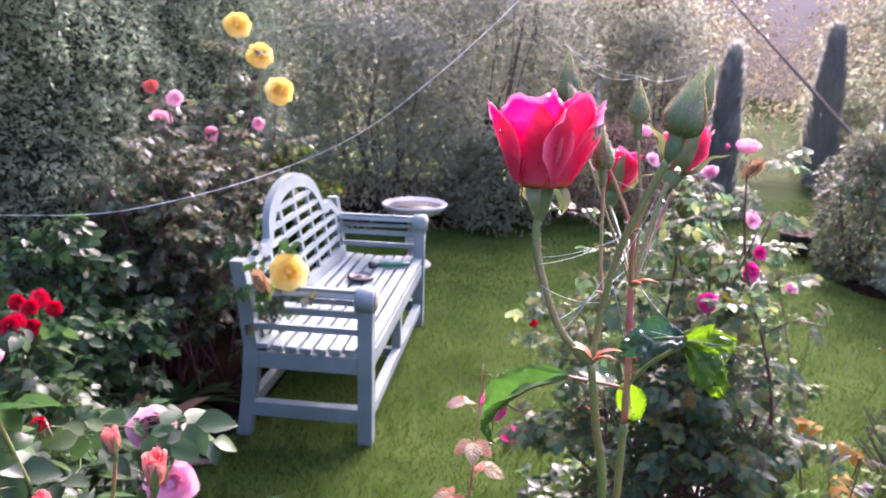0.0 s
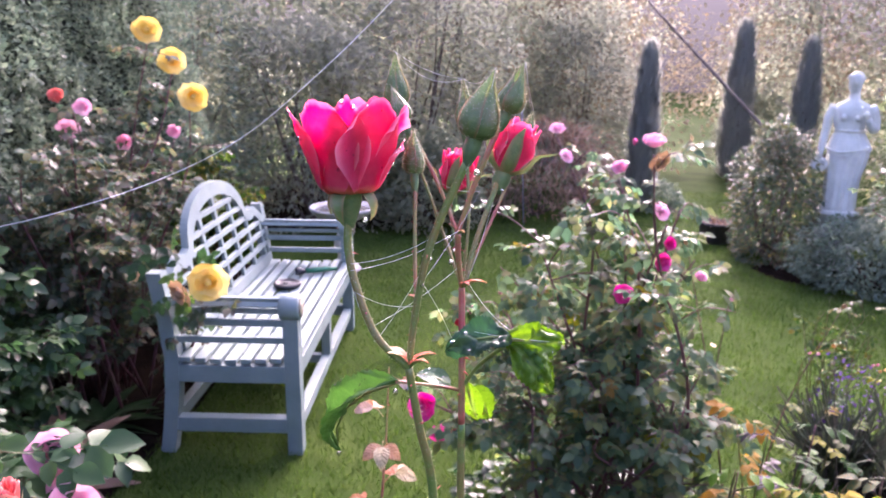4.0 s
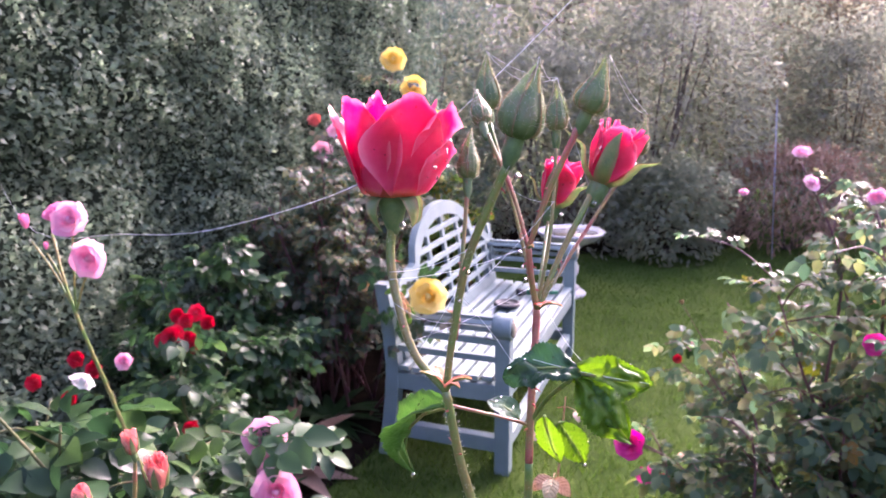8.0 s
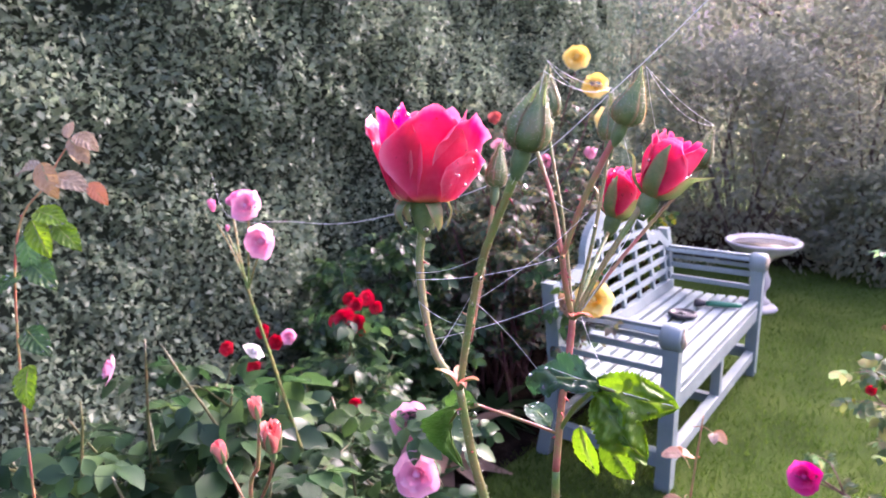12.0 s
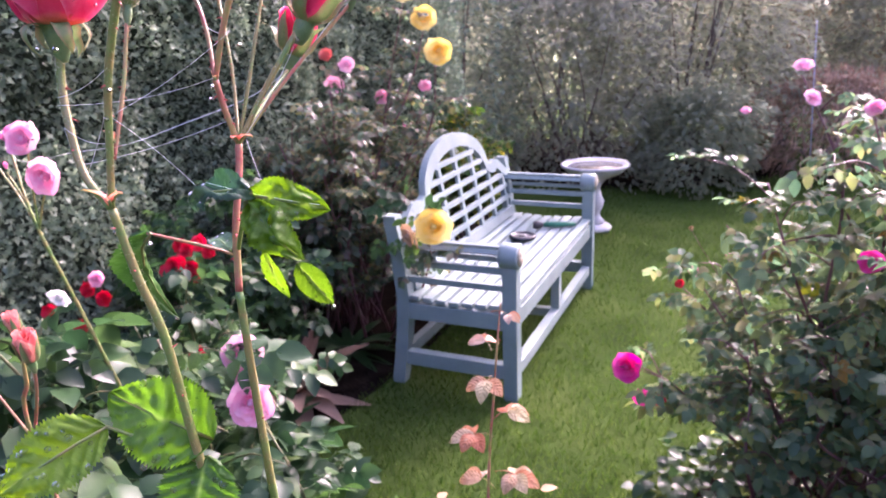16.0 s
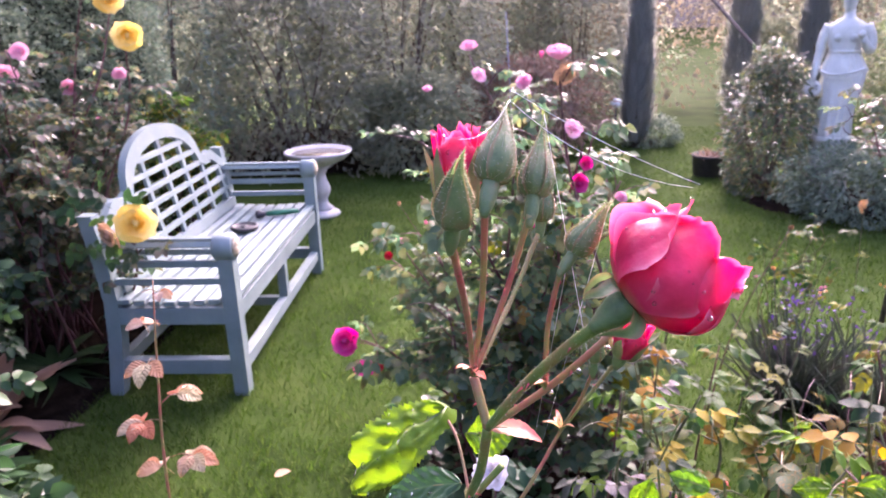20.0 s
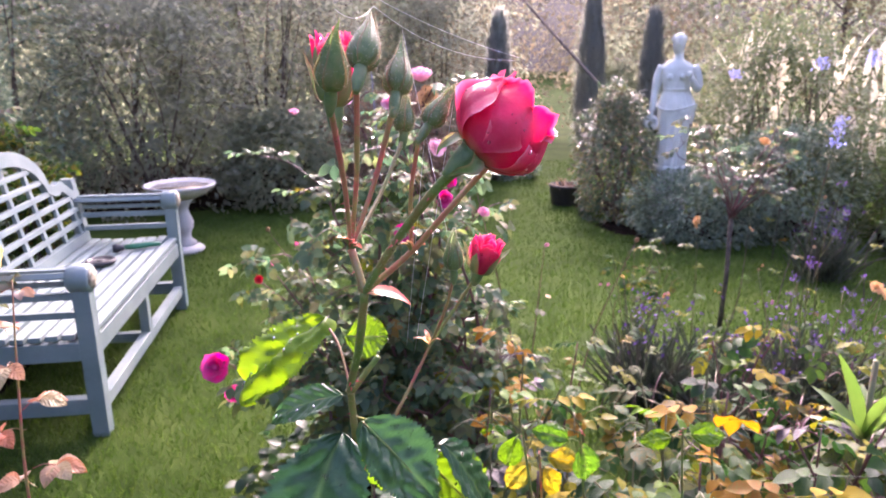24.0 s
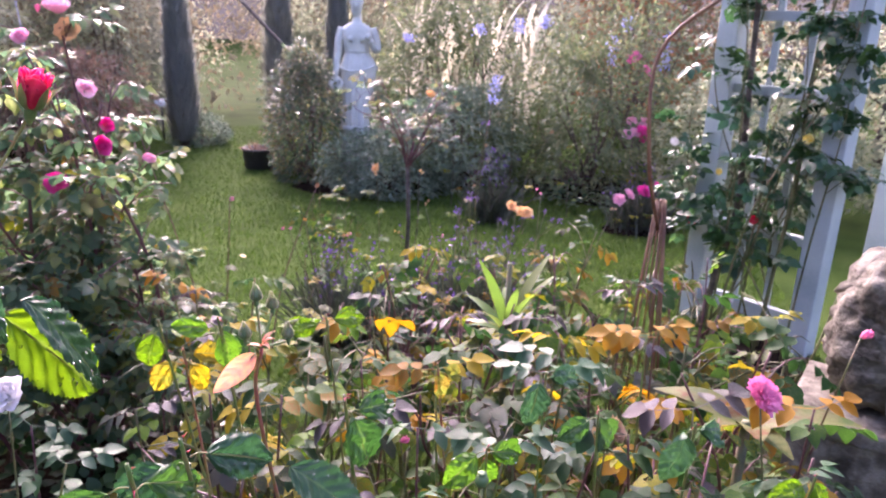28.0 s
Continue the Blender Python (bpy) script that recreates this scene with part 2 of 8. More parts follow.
M = dict(
    lawn=surf("lawn_turf", [(0.022, 0.041, 0.008), (0.036, 0.063, 0.013), (0.054, 0.08, 0.018)], 0.85, 2.2, 0.6, 90, spec=0.02),
    blade=leafy("grass_blade", [(0.023, 0.053, 0.007), (0.037, 0.077, 0.011), (0.058, 0.104, 0.018), (0.085, 0.116, 0.028)], 0.65, t=0.4, spec=0.2),
    soil=surf("wet_soil", [(0.005, 0.004, 0.003), (0.011, 0.008, 0.006), (0.02, 0.015, 0.011)], 0.95, 14, 0.9, 70, spec=0.0),
    bench=surf("pale_blue_paint", [(0.145, 0.198, 0.19), (0.178, 0.234, 0.224), (0.21, 0.264, 0.25)], 0.5, 5, 0.1, 50, coat=0.02),
    worn=surf("lichen_wood", [(0.12, 0.10, 0.07), (0.3, 0.26, 0.18), (0.45, 0.42, 0.33)], 0.85, 60, 0.6, 160),
    white=surf("white_paint", [(0.36, 0.42, 0.4), (0.46, 0.515, 0.49), (0.53, 0.575, 0.545)], 0.5, 4, 0.08, 60),
    marble=surf("weathered_white_stone", [(0.44, 0.45, 0.38), (0.58, 0.59, 0.51), (0.67, 0.67, 0.59)], 0.7, 6, 0.3, 70),
    stone=surf("mossy_grey_stone", [(0.045, 0.04, 0.03), (0.12, 0.108, 0.085), (0.23, 0.21, 0.17)], 0.95, 22, 0.9, 90, spec=0.15),
    black=surf("dark_rubber", [(0.012, 0.012, 0.014), (0.03, 0.03, 0.034)], 0.5, 30, 0.1, 90),
    green_plastic=surf("green_plastic", [(0.01, 0.12, 0.06), (0.02, 0.18, 0.09)], 0.35, 30, 0.0, 90),
    bark=surf("brown_bark", [(0.03, 0.022, 0.018), (0.08, 0.06, 0.045), (0.14, 0.11, 0.085)], 0.85, 25, 0.6, 90),
    cane=surf("green_brown_cane", [(0.05, 0.05, 0.02), (0.10, 0.11, 0.035), (0.16, 0.10, 0.05)], 0.5, 20, 0.2, 100),
    purple_cane=surf("purple_cane", [(0.06, 0.02, 0.025), (0.12, 0.04, 0.045), (0.10, 0.07, 0.04)], 0.5, 20, 0.2, 100),
    stem=surf("rose_stem", [(0.09, 0.17, 0.04), (0.14, 0.2, 0.05), (0.22, 0.17, 0.06), (0.15, 0.2, 0.06)], 0.4, 45, 0.4, 600, through_light=0.08),
    redstem=surf("red_rose_stem", [(0.36, 0.07, 0.07), (0.36, 0.13, 0.09), (0.28, 0.2, 0.08), (0.2, 0.22, 0.07)], 0.4, 40, 0.4, 600, through_light=0.08),
    thorn=surf("red_thorn", [(0.45, 0.06, 0.08), (0.6, 0.14, 0.12)], 0.4, 60, 0.1, 300, through_light=0.2),
    fuzz=surf("pale_fuzz", [(0.5, 0.48, 0.36), (0.6, 0.56, 0.45)], 0.5, 60, 0.0, 300, through_light=0.4),
    bract=surf("pink_bract", [(0.65, 0.14, 0.13), (0.7, 0.3, 0.2), (0.55, 0.38, 0.14)], 0.4, 60, 0.1, 300, through_light=0.4),
    bud=surf("bud_green", [(0.07, 0.13, 0.05), (0.11, 0.18, 0.07), (0.17, 0.2, 0.09)], 0.5, 120, 0.35, 900, through_light=0.12),
    sepal=surf("sepal_green", [(0.08, 0.14, 0.05), (0.13, 0.19, 0.07), (0.2, 0.19, 0.09)], 0.5, 120, 0.4, 900, through_light=0.25, rim=(0.36, 0.14, 0.1)),
    petal=surf("hot_pink_petal", [(0.65, 0.018, 0.08), (0.75, 0.042, 0.13), (0.8, 0.1, 0.2)], 0.42, 60, 0.25, 420, through_light=0.42, glow=1.05, claw=(0.8, 0.5, 0.22), rim=(0.84, 0.38, 0.48)),
    petal_pale=surf("petal_flushed_pale", [(0.7, 0.04, 0.13), (0.78, 0.095, 0.21), (0.82, 0.22, 0.35)], 0.42, 60, 0.25, 420, through_light=0.42, glow=1.05, claw=(0.8, 0.5, 0.22), rim=(0.84, 0.48, 0.6)),
    crimson=surf("crimson_petal", [(0.5, 0.008, 0.03), (0.65, 0.02, 0.05)], 0.5, 60, 0.1, 300, pick="object", through_light=0.25, glow=1.0),
    magenta=surf("magenta_petal", [(0.6, 0.03, 0.22), (0.72, 0.06, 0.3), (0.75, 0.12, 0.36)], 0.5, 60, 0.1, 300, pick="island", through_light=0.45, glow=1.0),
    pink=surf("pink_petal", [(0.76, 0.26, 0.43), (0.82, 0.4, 0.54), (0.86, 0.55, 0.65)], 0.5, 50, 0.1, 300, pick="island", through_light=0.42, glow=1.0),
    deep_pink=surf("deep_pink_petal", [(0.72, 0.12, 0.3), (0.8, 0.24, 0.43), (0.84, 0.36, 0.52)], 0.5, 50, 0.1, 300, pick="island", through_light=0.42, glow=1.0),
    salmon=surf("salmon_petal", [(0.7, 0.12, 0.14), (0.77, 0.23, 0.2), (0.8, 0.36, 0.29)], 0.5, 70, 0.15, 300, pick="object", through_light=0.35, glow=1.0, claw=(0.6, 0.5, 0.15), rim=(0.8, 0.42, 0.36)),
    yellow=surf("yellow_petal", [(0.84, 0.56, 0.08), (0.88, 0.68, 0.18), (0.9, 0.76, 0.33)], 0.5, 50, 0.1, 300, pick="island", through_light=0.4, glow=1.0),
    peach=surf("peach_petal", [(0.72, 0.42, 0.18), (0.8, 0.56, 0.3)], 0.5, 50, 0.1, 300, pick="object", through_light=0.3, glow=1.0),
    whitish=surf("white_petal", [(0.78, 0.74, 0.74), (0.85, 0.82, 0.82)], 0.5, 50, 0.1, 300, pick="object", through_light=0.3, glow=1.0),
    faded=surf("faded_petal", [(0.42, 0.26, 0.15), (0.55, 0.36, 0.22)], 0.7, 50, 0.2, 300, pick="object", through_light=0.2, glow=1.0),
    violet=surf("violet_petal", [(0.1, 0.045, 0.19), (0.18, 0.09, 0.3), (0.27, 0.16, 0.4)], 0.6, 50, 0.1, 300, pick="island", through_light=0.2, glow=1.1),
    blue=surf("blue_petal", [(0.22, 0.24, 0.62), (0.36, 0.38, 0.75), (0.46, 0.5, 0.82)], 0.5, 50, 0.1, 300, pick="island", through_light=0.3),
    young_leaf=surf("wet_young_leaf", [(0.16, 0.16, 0.11), (0.22, 0.18, 0.12), (0.26, 0.17, 0.08)], 0.3, 45, 0.25, 420, pick="object", through_light=0.35, mottled=0.5, coat=0.2),
    # backlight painted into hero_leaf and lit_leaf, against darker mid_leaf and dark_leaf
    hero_leaf=surf("backlit_lime_rose_leaf", [(0.075, 0.16, 0.012), (0.11, 0.22, 0.015), (0.16, 0.27, 0.022)], 0.4, 60, 0.5, 420, pick="object", through_light=0.46, glow=1.2, mottled=0.9, spec=0.28, rim=(0.26, 0.36, 0.09)),
    lit_leaf=surf("backlit_rose_leaf", [(0.05, 0.13, 0.016), (0.07, 0.17, 0.018), (0.09, 0.2, 0.022)], 0.4, 60, 0.4, 420, pick="object", through_light=0.45, glow=1.3, mottled=0.8, spec=0.35, rim=(0.2, 0.32, 0.08)),
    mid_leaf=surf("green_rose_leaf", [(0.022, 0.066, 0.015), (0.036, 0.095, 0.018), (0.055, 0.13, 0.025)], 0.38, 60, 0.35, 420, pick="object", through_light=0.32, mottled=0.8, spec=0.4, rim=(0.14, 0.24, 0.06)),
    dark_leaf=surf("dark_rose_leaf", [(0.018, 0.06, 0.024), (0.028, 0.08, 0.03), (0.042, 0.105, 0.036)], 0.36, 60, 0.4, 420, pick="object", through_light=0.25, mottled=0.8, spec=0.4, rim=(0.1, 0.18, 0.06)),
    wet_leaf=surf("wet_purple_grey_leaf", [(0.05, 0.045, 0.045), (0.08, 0.06, 0.065), (0.06, 0.075, 0.05)], 0.35, 45, 0.5, 260, pick="object", through_light=0.2, mottled=0.7, spec=0.3),
    gold_leaf=surf("yellow_autumn_leaf", [(0.22, 0.19, 0.025), (0.3, 0.22, 0.025), (0.12, 0.15, 0.03), (0.24, 0.1, 0.025)], 0.6, 45, 0.3, 260, pick="object", through_light=0.45, mottled=1.0, spec=0.12),
    orange_leaf=surf("orange_autumn_leaf", [(0.26, 0.13, 0.02), (0.3, 0.16, 0.02), (0.2, 0.15, 0.04)], 0.6, 45, 0.3, 260, pick="object", through_light=0.4, mottled=1.0, spec=0.12),
    bed_leaf=surf("rounded_rose_leaf", [(0.012, 0.034, 0.014), (0.02, 0.05, 0.018), (0.03, 0.07, 0.022), (0.07, 0.13, 0.026)], 0.33, 45, 0.5, 160, pick="object", through_light=0.36, mottled=0.7, spec=0.26),
    bush_leaf=leafy("glossy_rose_leaf", [(0.04, 0.08, 0.044), (0.058, 0.105, 0.056), (0.08, 0.13, 0.066), (0.105, 0.155, 0.072), (0.11, 0.105, 0.06), (0.16, 0.2, 0.06)], 0.45, t=0.52, glow=2.1, spec=0.26),
    rose_leaf=leafy("rose_leaf", [(0.013, 0.036, 0.016), (0.021, 0.052, 0.021), (0.034, 0.076, 0.027), (0.06, 0.11, 0.034)], 0.36, t=0.34, spec=0.25),
    rose_leaf_purple=leafy("dusky_rose_leaf", [(0.034, 0.06, 0.036), (0.05, 0.084, 0.046), (0.072, 0.1, 0.052), (0.1, 0.08, 0.06), (0.15, 0.16, 0.055)], 0.42, t=0.42, spec=0.42, glow=2.0),
    autumn_leaf=leafy("autumn_rose_leaf", [(0.016, 0.048, 0.012), (0.024, 0.064, 0.015), (0.036, 0.08, 0.018), (0.056, 0.105, 0.02), (0.085, 0.125, 0.02), (0.16, 0.145, 0.02), (0.045, 0.042, 0.026)], 0.55, t=0.42, spec=0.14, glow=1.6),
    autumn_leaf_one=leafy("autumn_rose_leaf_single", [(0.016, 0.048, 0.013), (0.024, 0.064, 0.016), (0.036, 0.085, 0.018), (0.07, 0.125, 0.02), (0.2, 0.18, 0.016), (0.03, 0.07, 0.018), (0.018, 0.052, 0.015), (0.05, 0.05, 0.034), (0.1, 0.14, 0.02), (0.2, 0.1, 0.02), (0.045, 0.075, 0.03)], 0.55, pick="object", t=0.42, spec=0.14, glow=1.6),
    bronze_leaf=surf("bronze_leaf", [(0.4, 0.13, 0.06), (0.42, 0.2, 0.1), (0.4, 0.27, 0.16)], 0.42, 40, 0.25, 300, pick="object", through_light=0.42, glow=1.4),
    cream_leaf=surf("cream_flushed_leaf", [(0.42, 0.28, 0.2), (0.44, 0.33, 0.24), (0.36, 0.3, 0.14)], 0.42, 40, 0.25, 300, pick="object", through_light=0.4, glow=1.3),
    hedge=leafy("hedge_leaf", [(0.08, 0.12, 0.084), (0.108, 0.152, 0.1), (0.14, 0.188, 0.122), (0.18, 0.222, 0.146)], 0.5, t=0.4, spec=0.38),
    hedge_core=surf("hedge_gap_shade", [(0.03, 0.042, 0.028), (0.045, 0.06, 0.038)], 0.95, 20, 0.8, 60, spec=0.05),
    # haze painted into tree, tree_gold, conifer and grey_shrub as pale greyish base colours
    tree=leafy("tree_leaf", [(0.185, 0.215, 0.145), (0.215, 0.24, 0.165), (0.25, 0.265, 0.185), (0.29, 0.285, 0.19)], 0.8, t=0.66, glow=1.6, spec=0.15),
    tree_gold=leafy("mist_pale_golden_leaf", [(0.135, 0.13, 0.098), (0.165, 0.15, 0.104), (0.205, 0.165, 0.102)], 0.85, t=0.6, glow=1.2, spec=0.05),
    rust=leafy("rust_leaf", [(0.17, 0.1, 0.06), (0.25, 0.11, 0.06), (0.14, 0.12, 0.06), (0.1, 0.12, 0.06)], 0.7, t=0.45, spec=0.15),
    conifer=leafy("mist_pale_conifer_needle", [(0.26, 0.275, 0.24), (0.29, 0.3, 0.26), (0.32, 0.325, 0.28)], 0.8, t=0.72, glow=1.5, spec=0.15),
    mid_shrub=leafy("perennial_leaf", [(0.075, 0.1, 0.05), (0.1, 0.13, 0.062), (0.13, 0.16, 0.075), (0.17, 0.18, 0.09)], 0.5, t=0.5, glow=1.4, spec=0.3),
    grey_shrub=leafy("mist_pale_grey_green_leaf", [(0.17, 0.19, 0.145), (0.21, 0.22, 0.165), (0.25, 0.255, 0.19)], 0.6, t=0.6, glow=1.6, spec=0.25),
    dry=leafy("dry_stalk_leaf", [(0.16, 0.10, 0.07), (0.22, 0.14, 0.10), (0.3, 0.2, 0.13)], 0.7, t=0.25),
    lavender=leafy("lavender_leaf", [(0.03, 0.042, 0.025), (0.045, 0.06, 0.035), (0.05, 0.04, 0.035)], 0.6, t=0.2),
    strap=leafy("strap_leaf", [(0.05, 0.11, 0.025), (0.08, 0.15, 0.03), (0.12, 0.19, 0.04), (0.2, 0.22, 0.06)], 0.4, pick="object", t=0.4),
    hosta=surf("striped_hosta_leaf", [(0.05, 0.085, 0.02), (0.09, 0.11, 0.03), (0.12, 0.12, 0.045), (0.12, 0.05, 0.02)], 0.55, 25, 0.5, 120, through_light=0.3, spec=0.15, glow=1.3),
    cream_stone=surf("cream_stone", [(0.36, 0.34, 0.31), (0.48, 0.46, 0.43), (0.55, 0.53, 0.5)], 0.7, 8, 0.2, 60),
    terracotta=surf("dark_pot", [(0.02, 0.017, 0.016), (0.045, 0.035, 0.03)], 0.7, 20, 0.3, 80),
    twig=surf("orange_twig", [(0.09, 0.04, 0.018), (0.15, 0.065, 0.028), (0.2, 0.1, 0.045)], 0.6, 30, 0.2, 100),
    silk=surf("spider_silk", [(0.75, 0.75, 0.78), (0.85, 0.85, 0.88)], 0.3, 40, 0.0, 100),
    bathwater=surf("leafy_water", [(0.10, 0.08, 0.045), (0.3, 0.24, 0.14)], 0.1, 20, 0.1, 60),
    blue_cane=surf("blue_stake", [(0.25, 0.27, 0.4), (0.32, 0.35, 0.48)], 0.5, 20, 0.1, 80),
)
water = bpy.data.materials.new("dew_water")
water.use_nodes = True
wb = water.node_tree.nodes["Principled BSDF"]
wb.inputs["Transmission Weight"].default_value, wb.inputs["Roughness"].default_value, wb.inputs["IOR"].default_value = 1.0, 0.0, 1.33
M["water"] = water

# emission stands in for lit mist, brighter with height and blotched by noise
haze = bpy.data.materials.new("glowing_mist_backdrop")
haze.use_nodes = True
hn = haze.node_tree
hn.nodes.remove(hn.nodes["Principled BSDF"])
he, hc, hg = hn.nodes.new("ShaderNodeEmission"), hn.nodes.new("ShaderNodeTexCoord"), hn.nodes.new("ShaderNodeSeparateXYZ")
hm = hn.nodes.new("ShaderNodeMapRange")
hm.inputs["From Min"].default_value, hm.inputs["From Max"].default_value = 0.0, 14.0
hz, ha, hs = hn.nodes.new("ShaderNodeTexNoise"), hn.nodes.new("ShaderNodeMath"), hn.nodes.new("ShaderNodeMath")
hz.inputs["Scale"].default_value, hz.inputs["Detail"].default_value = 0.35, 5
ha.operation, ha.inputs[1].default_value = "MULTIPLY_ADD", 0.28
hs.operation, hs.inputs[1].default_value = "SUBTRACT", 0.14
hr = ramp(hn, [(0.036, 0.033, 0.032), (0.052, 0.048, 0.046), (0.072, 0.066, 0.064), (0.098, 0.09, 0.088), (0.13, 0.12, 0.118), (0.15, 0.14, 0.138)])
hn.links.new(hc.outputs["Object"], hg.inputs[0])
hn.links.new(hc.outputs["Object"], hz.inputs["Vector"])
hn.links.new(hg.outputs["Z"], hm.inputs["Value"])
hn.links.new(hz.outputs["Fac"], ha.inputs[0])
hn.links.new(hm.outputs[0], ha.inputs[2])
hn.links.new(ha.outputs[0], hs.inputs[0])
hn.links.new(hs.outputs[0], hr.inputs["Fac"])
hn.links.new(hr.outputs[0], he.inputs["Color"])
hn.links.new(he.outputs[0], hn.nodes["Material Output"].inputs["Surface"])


# ---------------------------------------------------------------- mesh helpers
def link_mesh(name, verts, faces, material, parent=None, label="", smooth=True):
    me = bpy.data.meshes.new(name)
    me.from_pydata([tuple(v) for v in verts], [], faces)
    if smooth:
        me.polygons.foreach_set("use_smooth", [True] * len(me.polygons))
    me.materials.append(material)
    ob = new(name, me)
    if parent:
        ob.parent = parent
    if label:
        ob["label"] = label
    return ob


def part(name, bm, material, parent, label="", smooth=False):
    """Links a bmesh as ONE mesh object under a thing or under a part."""
    me = bpy.data.meshes.new(name)
    bm.to_mesh(me)
    bm.free()
    if smooth:
        me.polygons.foreach_set("use_smooth", [True] * len(me.polygons))
    me.materials.append(material)
    ob = new(name, me)
    ob.parent = parent
    if label:
        ob["label"] = label
    return ob


def share(name, me, m, parent):
    ob = new(name, me)
    ob.parent = parent
    ob.matrix_basis = m
    return ob


def thing(name, m, label, category, group="", kind=""):
    ob = tagged(new(name), label, category, group, kind)
    ob.matrix_basis = m
    return ob


def slab(x0, x1, y0, y1, z0, z1, bevel=0.003):
    bm = bmesh.new()
    bmesh.ops.create_cube(bm, size=1)
    for v in bm.verts:
        v.co = Vector(((x0 + x1) / 2 + v.co.x * (x1 - x0), (y0 + y1) / 2 + v.co.y * (y1 - y0), (z0 + z1) / 2 + v.co.z * (z1 - z0)))
    if bevel:
        bmesh.ops.bevel(bm, geom=list(bm.edges), offset=bevel, segments=2, affect="EDGES", profile=0.6)
    return bm


class Soup:
    """Vertices and faces gathered into one mesh."""

    def __init__(self):
        self.v, self.f = [], []

    def tube(self, pts, radii, sides=6, cap=True):
        pts = [Vector(p) for p in pts]
        if not hasattr(radii, "__len__"):
            radii = [radii] * len(pts)
        base = len(self.v)
        side = None
        for i, p in enumerate(pts):
            d = (pts[min(i + 1, len(pts) - 1)] - pts[max(i - 1, 0)]).normalized()
            if side is None:
                side = d.orthogonal().normalized()
            side = (side - d * side.dot(d)).normalized()
            other = d.cross(side)
            for k in range(sides):
                a = 2 * math.pi * k / sides
                self.v.append(p + radii[i] * (math.cos(a) * side + math.sin(a) * other))
        for i in range(len(pts) - 1):
            for k in range(sides):
                a, b = base + i * sides + k, base + i * sides + (k + 1) % sides
                self.f.append((a, b, b + sides, a + sides))
        if cap:
            self.f.append(tuple(base + k for k in reversed(range(sides))))
            self.f.append(tuple(base + (len(pts) - 1) * sides + k for k in range(sides)))
        return self

    def lathe(self, prof, sides=20, m=None, sx=1.0, sy=1.0):
        base = len(self.v)
        for r, z in prof:
            for k in range(sides):
                a = 2 * math.pi * k / sides
                p = Vector((r * sx * math.cos(a), r * sy * math.sin(a), z))
                self.v.append(m @ p if m else p)
        for i in range(len(prof) - 1):
            for k in range(sides):
                a, b = base + i * sides + k, base + i * sides + (k + 1) % sides
                self.f.append((a, b, b + sides, a + sides))
        self.f.append(tuple(base + k for k in reversed(range(sides))))
        self.f.append(tuple(base + (len(prof) - 1) * sides + k for k in range(sides)))
        return self

    def add(self, verts, faces, m=None):
        base = len(self.v)
        self.v += [m @ Vector(v) if m else Vector(v) for v in verts]
        self.f += [tuple(base + i for i in f) for f in faces]
        return self

    def link(self, name, material, parent=None, label="", smooth=True):
        return link_mesh(name, self.v, self.f, material, parent, label, smooth)


def smooth_line(pts, n=8):
    """A Catmull-Rom line through the points."""
    p = [Vector(q) for q in pts]
    p = [2 * p[0] - p[1]] + p + [2 * p[-1] - p[-2]]
    out = []
    for i in range(1, len(p) - 2):
        for k in range(n):
            t = k / n
            out.append(0.5 * ((2 * p[i]) + (p[i + 1] - p[i - 1]) * t + (2 * p[i - 1] - 5 * p[i] + 4 * p[i + 1] - p[i + 2]) * t * t + (3 * p[i] - p[i - 1] - 3 * p[i + 1] + p[i + 2]) * t ** 3))
    out.append(p[-2])
    return out


def leaf_base(width=0.55, segs=4, fold=0.12, curl=0.15, point=0.75, teeth=0.0):
    """A leaf of length 1 along +Y, facing +Z, folded along its midrib."""
    v, f = [], []
    for i in range(segs + 1):
        t = i / segs
        w = width * 0.5 * math.sin(math.pi * min(1, t ** point)) ** 0.8 if 0 < i < segs else 0.012
        if teeth and i % 2 and i < segs:
            w *= 1 - teeth
        z = -curl * t * t + 0.05 * t
        v += [(-w, t, z + fold * w * 2), (0, t, z), (w, t, z + fold * w * 2)]
    for i in range(segs):
        a = 3 * i
        f += [(a, a + 1, a + 4, a + 3), (a + 1, a + 2, a + 5, a + 4)]
    return v, f


def compound(n=5, segs=3, width=0.6, size=0.42):
    """A rose leaf: leaflets on a thin stalk, overall about 1 long."""
    s = Soup()
    lv, lf = leaf_base(width, segs, 0.14, 0.2)
    s.add([(-0.008, 0, 0), (0.008, 0, 0), (0.006, 0.62, -0.03), (-0.006, 0.62, -0.03)], [(0, 1, 2, 3)])
    spots = [(0.6, 0, 1.0)] + [(y, a, k) for y, k in ((0.52, 0.9), (0.26, 0.75))[: (n - 1) // 2] for a in (58, -58)]
    for i, (y, a, k) in enumerate(spots):
        s.add(lv, lf, Matrix.Translation((0, y, -0.03 * y)) @ Matrix.Rotation(radians(-a), 4, "Z") @ Matrix.Rotation(radians(-8 - 9 * (i % 3)), 4, "X") @ Matrix.Scale(size * k, 4))
    return s.v, s.f


LEAF_LOW = ([(0, 0, 0), (-0.26, 0.5, 0.06), (0, 0.52, -0.02), (0.26, 0.5, 0.06), (0, 1, -0.12)], [(0, 2, 1), (0, 3, 2), (1, 2, 4), (2, 3, 4)])
LONG = leaf_base(0.16, 4, 0.2, 0.3)
COMPOUND = compound(5, 4, 0.7)
COMPOUND_LOW = compound(5, 2, 0.62)


